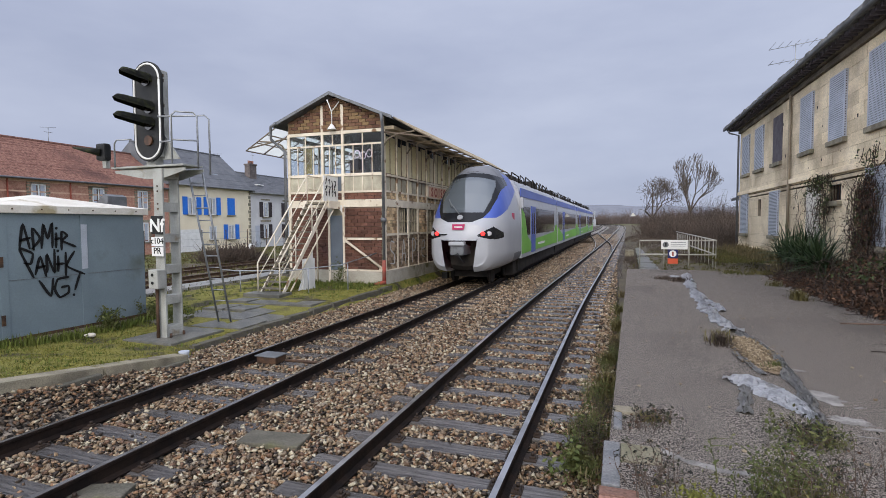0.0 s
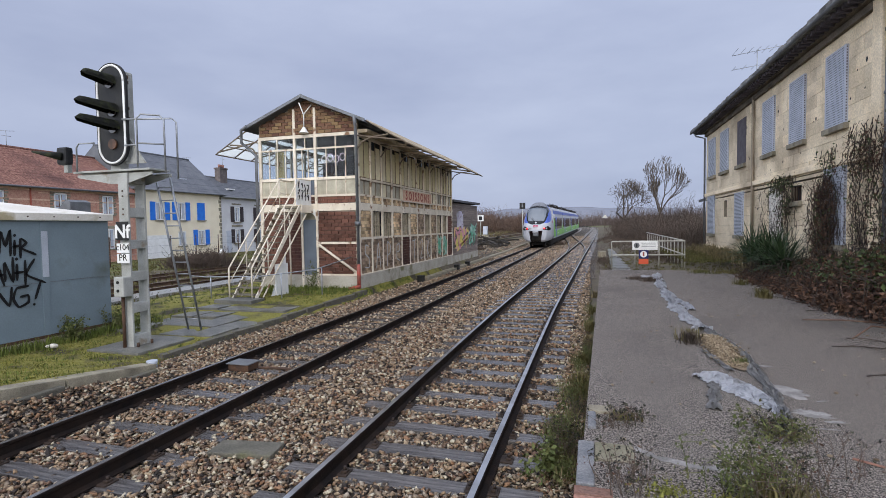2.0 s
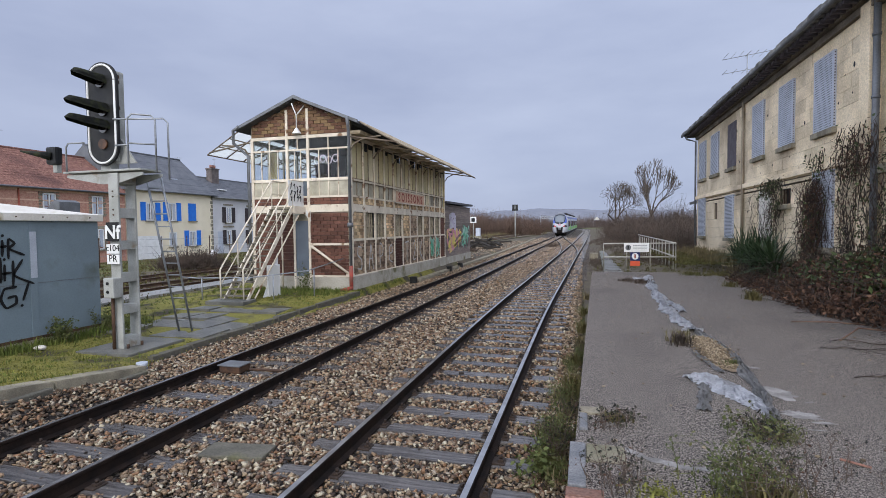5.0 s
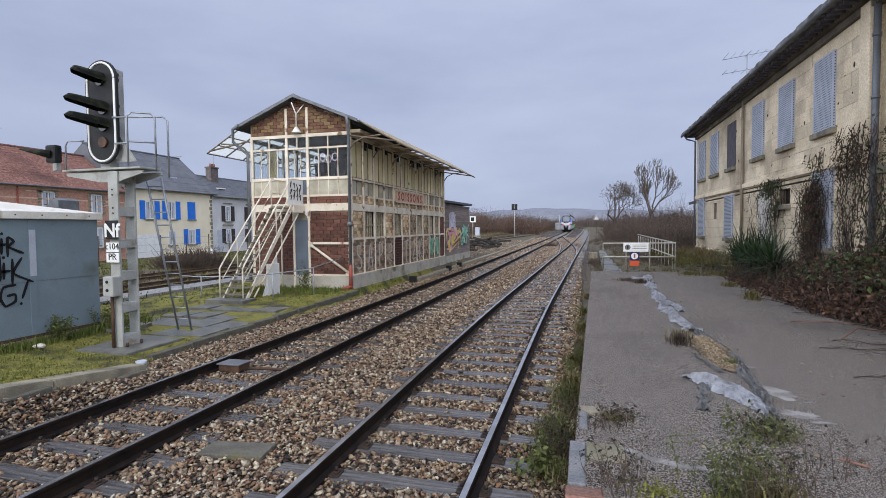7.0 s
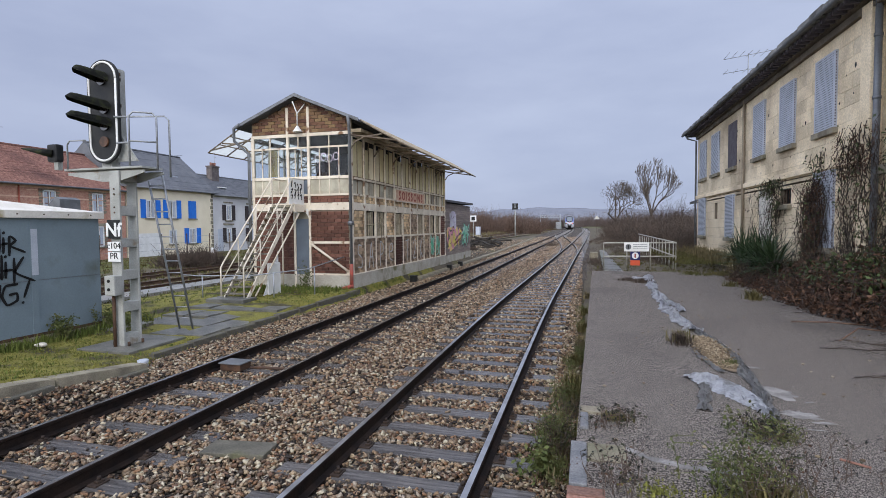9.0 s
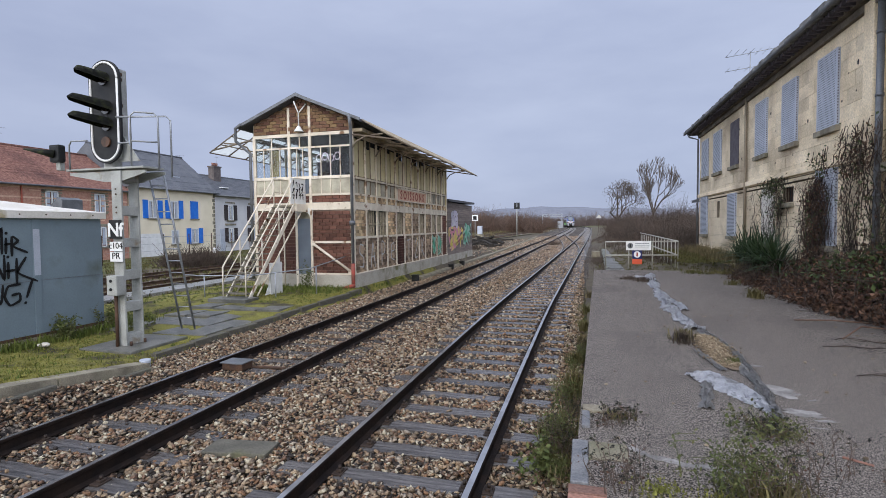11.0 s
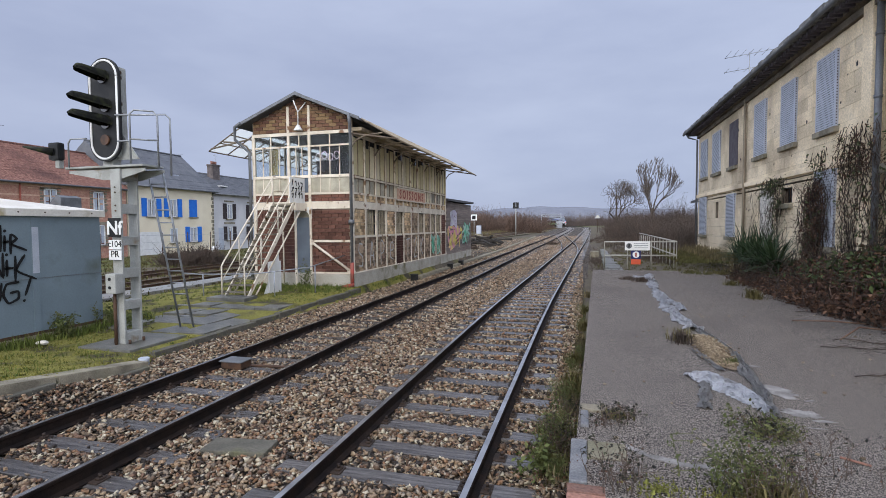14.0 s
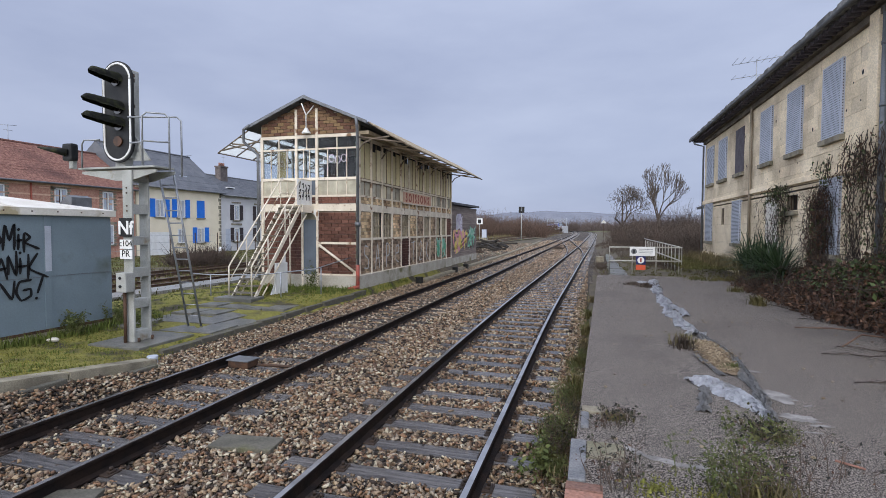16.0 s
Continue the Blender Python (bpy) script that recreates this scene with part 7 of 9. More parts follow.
def roof_slope(t, y0, y1, eave, ridge, mat, name="roof", over=0.35, depth=8.0, course=0.32, hip=0.0):
    """Two slopes with overlapping courses on the visible one."""
    bm = bmesh.new()
    n = int(math.hypot(depth / 2, ridge - eave) / course)
    for k in range(n):
        a, b = k / n, (k + 1) / n
        xa, xb = HX + over - (depth / 2 + over) * a, HX + over - (depth / 2 + over) * b
        za, zb = eave + (ridge - eave) * a, eave + (ridge - eave) * b
        ya, yb = y0 - over + hip * a, y1 + over - hip * a
        yc, yd = y0 - over + hip * b, y1 + over - hip * b
        vs = [bm.verts.new(p) for p in ((xa, ya, za + 0.012), (xa, yb, za + 0.012), (xb, yd, zb), (xb, yc, zb), (xa, ya, za - 0.012), (xa, yb, za - 0.012))]
        bm.faces.new((vs[0], vs[1], vs[2], vs[3]))
        bm.faces.new((vs[4], vs[5], vs[1], vs[0]))
    vs = [bm.verts.new(p) for p in ((HX - depth - over, y0 - over, eave), (HX - depth - over, y1 + over, eave), (HX - depth / 2, y1 + over - hip, ridge), (HX - depth / 2, y0 - over + hip, ridge), (HX + over, y0 - over, eave - 0.03), (HX + over, y1 + over, eave - 0.03))]
    bm.faces.new((vs[1], vs[0], vs[3], vs[2]))
    bm.faces.new((vs[0], vs[4], vs[3]))
    bm.faces.new((vs[5], vs[1], vs[2]))
    bm.faces.new((vs[0], vs[1], vs[5], vs[4]))
    bmesh.ops.remove_doubles(bm, verts=bm.verts, dist=0.013)
    r = part(name, bm, mat, t)
    part("ridge", tubes(0.1, [(HX - depth / 2, y0 - over + hip, ridge), (HX - depth / 2, y1 + over - hip, ridge)], sides=8), mat, r)
    part("gutter", tubes(0.07, [(HX + over + 0.05, y0 - over, eave - 0.03), (HX + over + 0.05, y1 + over, eave - 0.03)], sides=8), M["zinc"], r)


def chimney(t, x, y, z0, z1, mat, w=0.9):
    c = part("chimney", boxes((x - 0.35, y - w / 2, z0, x + 0.35, y + w / 2, z1), (x - 0.42, y - w / 2 - 0.07, z1 - 0.15, x + 0.42, y + w / 2 + 0.07, z1), bevel=0.02), mat, t, "brick chimney")
    for k in (-0.25, 0.05, 0.3):
        part("chimney_pot", tubes(0.11, [(x, y + k * w, z1), (x, y + k * w, z1 + 0.35)]), M["tile"], c)


def aerial(x, y, z):
    a = thing("tv_aerial", "thin television aerial on a chimney", "aerial", group="roof aerials")
    part("mast", tubes(0.02, [(x, y, z), (x, y, z + 1.5)], sides=5), M["galv"], a)
    part("boom", tubes(0.015, [(x - 0.1, y - 0.5, z + 1.4), (x + 0.1, y + 0.5, z + 1.5)], [(x, y - 0.3, z + 1.1), (x, y + 0.3, z + 1.1)], sides=5), M["galv"], a)


def build_houses():
    t = thing("brick_terrace", "red brick terrace with worn red tiled roof", "house")
    part("wall", boxes((HX - 8, 2, -0.4, HX, 32.6, 5.3)), M["house_brick"], t)
    roof_slope(t, 2, 32.6, 5.3, 8.35, M["tile"])
    part("string_course", boxes((HX, 2, 4.42, HX + 0.03, 32.6, 4.52), (HX, 2, 5.08, HX + 0.05, 32.6, 5.26)), M["sign_field"], t, "pale brick band")
    for y in (8.0, 12.2, 15.4, 19.0, 22.6, 26.6, 30.2):
        house_window(t, y - 0.45, y + 0.45, 3.55, 4.98, M["white"], surround=M["concrete"])
        house_window(t, y - 0.45, y + 0.45, 0.95, 2.5, M["white"], surround=M["concrete"])
    for y in (20.8, 24.6):
        part("downpipe", tubes(0.05, [(HX + 0.08, y, 5.2), (HX + 0.08, y, 0)]), M["sign_red"], t, "brown downpipe")
    chimney(t, HX - 3.0, 19.0, 6.5, 9.0, M["house_brick"], 1.3)
    aerial(HX - 3.0, 19.5, 9.0)
    aerial(HX - 4, 26.0, 8.0)
    b = thing("blue_shuttered_house", "cream rendered house with bright blue shutters and slate roof", "house")
    part("wall", boxes((HX - 8, 32.75, -0.4, HX, 42.6, 5.75)), M["render_cream"], b)
    roof_slope(b, 32.9, 42.5, 5.75, 9.45, M["house_slate"])
    part("quoin", boxes(*[(HX, 42.6 - (0.35 if k % 2 else 0.22), 0.1 + k * 0.37, HX + 0.03, 42.6, 0.4 + k * 0.37) for k in range(15)]), M["concrete"], b, "stone quoins")
    house_window(b, 34.6, 35.55, 3.2, 4.72, M["white"], M["shutter_blue"])
    house_window(b, 36.95, 37.9, 3.2, 4.8, M["white"], M["shutter_blue"])
    house_window(b, 39.35, 40.3, 3.22, 4.85, M["white"], M["shutter_blue"], closed=True)
    house_window(b, 39.35, 40.3, 0.9, 2.3, M["white"], M["shutter_blue"])
    part("garage_door", boxes((HX - 0.02, 33.6, -0.3, HX + 0.05, 36.2, 1.9)), M["white"], b, "white garage door")
    house_window(b, 37.0, 37.9, 0.9, 2.2, M["white"])
    part("skylight", boxes((HX - 1.6, 38.6, 7.05, HX - 1.2, 39.5, 7.15)), M["shutter"], b)
    g = thing("grey_house", "pale grey rendered house with dark shutters and slate roof", "house")
    part("wall", boxes((HX - 8, 42.7, -0.4, HX - 0.05, 56, 5.6)), M["render_grey"], g)
    roof_slope(g, 42.8, 56, 5.6, 8.0, M["house_slate"])
    for y in (44.95, 48.6, 52.0):
        house_window(g, y - 0.42, y + 0.42, 3.1, 4.65, M["white"], M["shutter_dark"])
        house_window(g, y - 0.42, y + 0.42, 0.9, 2.3, M["white"], M["shutter_dark"])
        part("lintel", boxes((HX - 0.05, y - 0.7, 4.85, HX + 0.02, y + 0.7, 5.0)), M["concrete"], g)
        part("lintel", boxes((HX - 0.05, y - 0.8, 2.6, HX + 0.02, y + 0.8, 2.78)), M["concrete"], g)
    part("door", boxes((HX - 0.06, 43.3, 0, HX + 0.02, 44.0, 2.2)), M["shutter"], g)
    chimney(g, HX - 3.2, 46.6, 6.8, 9.0, M["chimney_render"], 1.1)
    part("skylight", boxes((HX - 1.5, 45.0, 6.5, HX - 1.0, 46.0, 6.6)), M["white"], g)
    aerial(HX - 3.2, 46.9, 8.9)
    aerial(HX - 4, 42.6, 8.2)
    r = random.Random(12)
    for k in range(60):
        y0, z0 = r.uniform(14, 32), r.uniform(0.3, 5.0)
        part("brick_patch", boxes((HX, y0, z0, HX + 0.012, y0 + r.choice((0.22, 0.44, 0.66)), z0 + r.choice((0.07, 0.14)))), M["sign_field"] if k % 3 else M["tile"], t)
    wn = thing("dormer_cabin", "small grey steel hut with a sloping front", "shed", at=(-16, 16.6, 0))
    bm = bmesh.new()
    prism(bm, [(-0.45, 0), (0.45, 0), (0.45, 3.75), (0.2, 3.85), (-0.45, 3.3)], 0.9, on_front(0, 0.45, -0.2))
    part("case", bm, M["zinc"], wn)
    fn = thing("wire_fence", "thin wire fence on posts before the houses", "fence")
    for y in np.arange(8, 60, 2.5):
        part("post", tubes(0.04, [(-24.5, y, -0.2), (-24.5, y, 1.9)], sides=5), M["iron"], fn)
    part("wire", tubes(0.01, *[[(-24.5, 8, z), (-24.5, 60, z)] for z in (0.7, 1.2, 1.7)], sides=4), M["galv"], fn)
    bg = thing("white_sack", "white sack lying in the grass", "sack", at=(-26, 37.6, 0.0))
    bm = bmesh.new()
    bmesh.ops.create_icosphere(bm, subdivisions=2, radius=0.35, matrix=Matrix.Diagonal((0.7, 0.8, 1.1, 1)))
    for v in bm.verts:
        v.co += noise.noise_vector(v.co * 3) * 0.1 + Vector((0, 0, 0.2))
    part("bag", bm, M["white"], bg, smooth=True)


build_houses()
build_track("siding_track", "overgrown siding with rusty rails", [(-12.0, -6), (-12.0, 45), (-11.6, 60), (-10.4, 80), (-7.4, 120), (-3.6, 170)], -6, 165, M["rail_dull"], single_until=0, chairs_until=0, lift=0.0, side="rust_rail")
build_track("outer_siding", "overgrown outer siding with rusty rails", [(-15.7, -6), (-15.7, 50), (-15.2, 70), (-12.2, 110), (-9.4, 140)], -6, 140, M["rail_dull"], single_until=0, chairs_until=0, side="rust_rail")


M["siding_bed"] = material("overgrown_cinders", (0.15, 0.12, 0.085), 0.95, (0.085, 0.07, 0.05), 3, 0.5, 0.5, 12, 0.8, 12, third=(0.14, 0.135, 0.05), third_scale=0.5, third_low=0.5, third_high=0.65)


def build_siding_bed():
    xs, ys = np.arange(-18.2, -9.9, 0.5), [*np.arange(-6, 60, 0.8), *np.arange(60, 131, 5)]
    v = [(x + (8.0 * smooth(60, 150, y)), y, -0.165 + rise(y) + 0.03 * noise.noise((x * 1.1, y * 1.1, 9))) for y in ys for x in xs]
    n = len(xs)
    f = [(j * n + i, j * n + i + 1, (j + 1) * n + i + 1, (j + 1) * n + i) for j in range(len(ys) - 1) for i in range(n - 1)]
    tagged(link_mesh("siding_bed", fast_mesh("siding_bed", v, f, True), M["siding_bed"]), "overgrown brown cinder bed under the sidings", "ballast", kind="structure")


build_siding_bed()


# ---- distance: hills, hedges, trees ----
# the haze of distance is mixed into the hills' own colour
M["hill"] = material("haze_tinted_hills", (0.185, 0.195, 0.225), 1.0, (0.15, 0.16, 0.19), 0.02, 0.5, 0.1, 0.2)
# paler, greyer twig colour with the distance haze put into it
M["far_twig"] = material("haze_tinted_twigs", (0.14, 0.108, 0.094), 1.0, (0.115, 0.092, 0.084), 0.3, 0.5, island=0.25)
M["bark"] = material("grey_brown_bark", (0.085, 0.068, 0.055), 0.9, (0.12, 0.10, 0.08), 5, 0.5, 0.3, 30)
M["twig"] = material("winter_twigs", (0.105, 0.078, 0.06), 0.9, (0.07, 0.055, 0.045), 0.8, 0.5, island=0.35)
M["russet"] = material("russet_scrub", (0.135, 0.088, 0.064), 0.9, (0.105, 0.074, 0.058), 0.3, 0.5, island=0.4)
M["dry_grass"] = material("dry_grass", (0.17, 0.135, 0.07), 0.9, (0.11, 0.092, 0.045), 1.5, 0.5, island=0.4)
M["grass"] = material("green_grass", (0.075, 0.105, 0.022), 0.85, (0.12, 0.135, 0.03), 2.0, 0.5, island=0.4)
M["olive"] = material("olive_winter_grass", (0.075, 0.075, 0.024), 0.9, (0.115, 0.098, 0.04), 1.0, 0.5, island=0.4)
M["moss"] = material("moss_clumps", (0.185, 0.172, 0.04), 0.95, (0.125, 0.128, 0.032), 2.0, 0.5, 0.3, 60, island=0.35)
M["weed"] = material("weed_leaves", (0.068, 0.088, 0.026), 0.7, (0.105, 0.105, 0.04), 4, 0.5, island=0.4)
M["leaf_dark"] = material("dark_ivy_leaves", (0.035, 0.055, 0.018), 0.45, (0.07, 0.09, 0.032), 3, 0.5, island=0.5)
M["leaf_brown"] = material("dead_leaves", (0.06, 0.032, 0.022), 0.8, (0.115, 0.065, 0.04), 3, 0.5, island=0.5)
M["vine"] = material("dead_vine_stems", (0.034, 0.026, 0.022), 0.9, (0.085, 0.066, 0.052), 6, 0.58, island=0.3)
M["yucca"] = material("yucca_leaves", (0.018, 0.036, 0.014), 0.5, (0.038, 0.062, 0.024), 4, 0.5, island=0.4)
M["sheet"] = material("torn_grey_membrane", (0.52, 0.53, 0.56), 0.5, (0.40, 0.41, 0.44), 5, 0.5, 0.15, 60, 0.3, 40, third=(0.24, 0.235, 0.23), third_scale=2.5, third_low=0.6)
M["sheet_grey"] = material("grey_membrane_underside", (0.27, 0.265, 0.26), 0.6, (0.20, 0.195, 0.19), 5, 0.5, 0.2, 60, 0.3, 40)
M["patch"] = material("pale_cement_patch", (0.29, 0.275, 0.26), 0.95, (0.17, 0.16, 0.15), 6, 0.5, 0.3, 80, 0.3, 80)
M["gravel"] = ramp_material("sandy_gravel", [(0.25, 0.195, 0.125), (0.17, 0.125, 0.08), (0.34, 0.275, 0.19), (0.12, 0.09, 0.06)], 0.85)


def build_hills():
    v, f = [], []
    n = 160
    for i in range(n + 1):
        a = radians(-75 + 150 * i / n)
        d = 1500
        h = 50 + 16 * noise.noise((i * 0.09, 0, 0)) + 9 * noise.noise((i * 0.3, 2, 0)) + 16 * math.exp(-((math.degrees(a) + 5) / 8) ** 2)
        x, y = 5 + d * math.sin(a), d * math.cos(a)
        v += [(x, y, -5), (x * 1.04, y * 1.04, max(3, h * 0.75)), (x * 1.2, y * 1.2, max(4, h))]
    for i in range(n):
        for k in range(2):
            f.append((i * 3 + k, i * 3 + 3 + k, i * 3 + 4 + k, i * 3 + 1 + k))
    tagged(link_mesh("far_hills", fast_mesh("far_hills", v, f, True), M["hill"]), "low hills on the horizon in a haze-tinted blue-grey", "hills", kind="structure")


build_hills()


def branches(base, height, spread, r0, levels, seed, split=3, up=0.25, lean=(0, 0), first=0.3):
    """Segments of a bare tree: a trunk that forks again and again into thin twigs."""
    r = random.Random(seed)
    segs = []

    def grow(p, d, ln, rad, lv):
        k = 3
        for i in range(k):
            d = (d + Vector((r.gauss(0, 0.12), r.gauss(0, 0.12), r.gauss(0, 0.07) + up * 0.12))).normalized()
            q = p + d * ln / k
            segs.append((*p, *q, rad * (1 - 0.28 * i / k), rad * (1 - 0.28 * (i + 1) / k)))
            p = q
            if lv > 0 and i > 0 or lv == levels and i == 2:
                for _ in range(split if i == k - 1 else max(1, split - 2)):
                    side = Vector((r.gauss(0, 1), r.gauss(0, 1), r.gauss(0.25, 0.5))).normalized()
                    nd = (d * 0.75 + side * spread).normalized()
                    grow(p, nd, ln * r.uniform(0.58, 0.82), rad * r.uniform(0.45, 0.62), lv - 1)

    grow(Vector(base), Vector((lean[0], lean[1], 1)).normalized(), height * first, r0, levels)
    return segs


def tree(name, label, base, height, spread, r0, levels, seed, mat="bark", crown=None, twig=0.012, **kw):
    t = thing(name, label, "tree", at=base)
    segs = branches((0, 0, -0.3), height, spread, r0, levels, seed, **kw)
    s = np.array(segs)
    if crown:
        # keep the limbs inside a rounded crown of that width and height
        w, h = crown
        reach = np.percentile(np.hypot(s[:, 3], s[:, 4]), 97)
        s[:, [0, 1, 3, 4]] *= 0.58 * w / reach
        s[:, [2, 5]] *= 1.08 * h / np.percentile(s[:, 5], 99)
        out = np.hypot(s[:, 3], s[:, 4]) ** 2 / (0.5 * w) ** 2 + (s[:, 5] - 0.55 * h) ** 2 / (0.46 * h) ** 2
        s = s[(out < np.random.default_rng(seed).uniform(0.8, 1.1, len(s))) | (s[:, 6] > r0 * 0.3)]
    thick = s[:, 6] > r0 * 0.3
    v, f = many_tubes(s[thick], 6)
    link_mesh("trunk", fast_mesh("trunk", v, f, True), M["bark"], t)
    s2 = s[~thick].copy()
    s2[:, 6:8] = np.clip(s2[:, 6:8], twig, 0.05)
    v, f = many_tubes(s2, 3)
    tagged(link_mesh("crown", fast_mesh("crown", v, f), M[mat], t, "bare winter twigs"), kind="stuff")
    return t


tree("round_bare_tree", "round-crowned leafless winter tree beside the line", (10.9, 80, 0), 10.6, 0.85, 0.22, 5, 5, up=0.05, split=3, first=0.2, crown=(7.6, 8.9), twig=0.02)
tree("tall_bare_tree", "tall leafless tree with upright limbs", (13.3, 62, 0), 8.3, 0.45, 0.15, 5, 11, up=0.45, split=3, first=0.3, crown=(6.4, 9.8), twig=0.018)
tree("slender_bare_tree", "slender leafless tree in scrub", (15.6, 64, 0), 5.6, 0.45, 0.13, 4, 7, up=0.5)


def scrub(name, label, spots, height, mat, seed, stems=40, kind="stuff", width=1.6, twig_r=0.012):
    """Thickets: many thin forking stems rising from each spot."""
    r = np.random.default_rng(seed)
    out = []
    for x, y, s in spots:
        n = stems
        h = height * s
        p = np.stack([x + r.normal(0, width * s * 0.5, n), y + r.normal(0, width * s * 0.5, n), np.full(n, ground_z(x, y) - 0.1)], 1)
        d = np.stack([r.normal(0, 0.32, n), r.normal(0, 0.32, n), np.ones(n)], 1)
        # stems lean out and shorten towards the edge, so that a bush is rounded
        off = np.hypot(p[:, 0] - x, p[:, 1] - y)[:, None] / (width * s + 1e-6)
        d[:, :2] += (p[:, :2] - [x, y]) / (width * s + 1e-6) * 0.5
        ln = h * r.uniform(0.35, 1.0, (n, 1)) * np.clip(1.1 - 0.75 * off**2, 0.25, 1.0)
        q = p + d * ln * 0.5
        out.append(np.concatenate([p, q, np.full((n, 1), twig_r * 1.6), np.full((n, 1), twig_r)], 1))
        for _ in range(3):
            e = q + (d * 0.6 + r.normal(0, 0.42, (n, 3))) * ln * 0.42
            out.append(np.concatenate([q, e, np.full((n, 1), twig_r), np.full((n, 1), twig_r * 0.5)], 1))
            g = e + (d * 0.3 + r.normal(0, 0.4, (n, 3))) * ln * 0.25
            out.append(np.concatenate([e, g, np.full((n, 1), twig_r * 0.7), np.full((n, 1), twig_r * 0.4)], 1))
    v, f = many_tubes(np.concatenate(out), 3)
    return tagged(link_mesh(name, fast_mesh(name, v, f), M[mat]), label, "bushes", kind=kind)


sr = random.Random(21)
scrub("russet_hedge", "brown leafless bushes along the far tracks", [(-46 + k * 0.72 + sr.uniform(-1, 1), 118 + sr.uniform(0, 70), sr.uniform(0.45, 1.0) * (1.4 - 0.6 * k / 56)) for k in range(56)], 7.2, "russet", 1, stems=130, width=4.2, twig_r=0.034)
scrub("far_woods", "haze-tinted leafless woods closing the line in the distance", [(-150 + k * 3.2 + sr.uniform(-2, 2), 320 + sr.uniform(0, 70), sr.uniform(0.45, 1.15)) for k in range(96)], 9.0, "far_twig", 2, stems=110, width=10, twig_r=0.1)
scrub("lineside_thicket", "brown leafless thicket beside the line", [(sr.uniform(9.8, 19), sr.uniform(46, 92), sr.uniform(0.35, 1.2)) for k in range(64)], 3.2, "twig", 3, stems=130, width=2.4, twig_r=0.014)
scrub("tree_foot_thicket", "dense brown bushes round the feet of bare trees", [(12.6, 61, 1.1), (13.8, 62, 1.3), (14.8, 60, 1.2), (11.4, 78, 1.1), (10.2, 80, 0.8), (16.2, 62, 1.3), (15.4, 58, 1.0)], 3.7, "twig", 33, stems=240, width=2.2, twig_r=0.012)
scrub("near_thicket", "brown scrub behind the annex", [(sr.uniform(12.5, 20), sr.uniform(40, 52), sr.uniform(0.5, 0.9)) for k in range(14)], 3.2, "twig", 4, stems=110, width=2.0, twig_r=0.014)
scrub("dead_bush", "heap of dark dead brushwood before the houses", [(-19.2 + sr.uniform(-0.6, 0.6), 26.0 + k * 1.0, sr.uniform(0.8, 1.0)) for k in range(4)], 1.5, "twig", 5, stems=240, width=1.7, twig_r=0.016)
scrub("bank_grass_far", "dry grass and low scrub on the far banks", [(sr.uniform(-26, -12), sr.uniform(90, 150), sr.uniform(0.4, 1)) for k in range(70)] + [(sr.uniform(-7, -4), sr.uniform(130, 190), sr.uniform(0.3, 0.7)) for k in range(24)], 0.8, "dry_grass", 6, stems=30, width=4.5, twig_r=0.045)
scrub("verge_scrub", "low dry scrub on the verge beside the track", [(sr.uniform(6.0, 11.5), sr.uniform(23, 75), sr.uniform(0.4, 1)) for k in range(110)], 0.7, "twig", 7, stems=44, width=1.3, twig_r=0.009)
scrub("track_bush", "small dry bush between the tracks", [(1.9, 62, 0.8), (2.0, 50, 0.4), (-6.0, 40, 0.4), (-4.2, 45, 0.5)], 1.1, "twig", 8, stems=200, width=1.0, twig_r=0.012)


def plank_fence():
    t = thing("board_fence", "dark weathered board fence", "fence")
    for k in range(12):
        part("board", boxes((14.1 + k * 0.42, 43, 0, 14.5 + k * 0.42, 43.05, 2.55 + 0.05 * math.sin(k * 2.1))), M["plank"], t)
    part("rail", boxes((14.1, 42.92, 2.5, 19.2, 43.1, 2.62)), M["dark_shutter"], t)


plank_fence()


# ---- grass, moss and weeds ----
def blades(name, label, centres, count, height, spread, mat, seed, width=0.006, lean=0.5):
    """Grass: thin bent blades round each centre (x, y, z, size)."""
    r = np.random.default_rng(seed)
    c = np.repeat(np.asarray(centres, float), count, axis=0)
    n = len(c)
    a = r.uniform(0, 2 * np.pi, n)
    rad = np.abs(r.normal(0, 0.5, n)) * spread * c[:, 3]
    p = np.stack([c[:, 0] + rad * np.cos(a), c[:, 1] + rad * np.sin(a), c[:, 2] - 0.01], 1)
    b = r.uniform(0, 2 * np.pi, n)
    out = np.stack([np.cos(b), np.sin(b), np.zeros(n)], 1)
    side = np.stack([-np.sin(b), np.cos(b), np.zeros(n)], 1) * width * r.uniform(0.6, 1.6, (n, 1))
    h = height * c[:, 3:4] * r.uniform(0.35, 1.0, (n, 1))
    k = lean * r.uniform(0.2, 1.0, (n, 1))
    m = p + out * h * k * 0.35 + np.array([0, 0, 1]) * h * 0.6
    t = p + out * h * k + np.array([0, 0, 1]) * h * (1 - 0.3 * k)
    v = np.stack([p - side, p + side, m - side * 0.8, m + side * 0.8, t], 1).reshape(-1, 3)
    base = np.arange(n)[:, None] * 5
    f = np.concatenate([base + np.array([[0, 1, 3]]), base + np.array([[0, 3, 2]]), base + np.array([[2, 3, 4]])])
    return tagged(link_mesh(name, fast_mesh(name, v, f), M[mat]), label, "grass", kind="stuff")


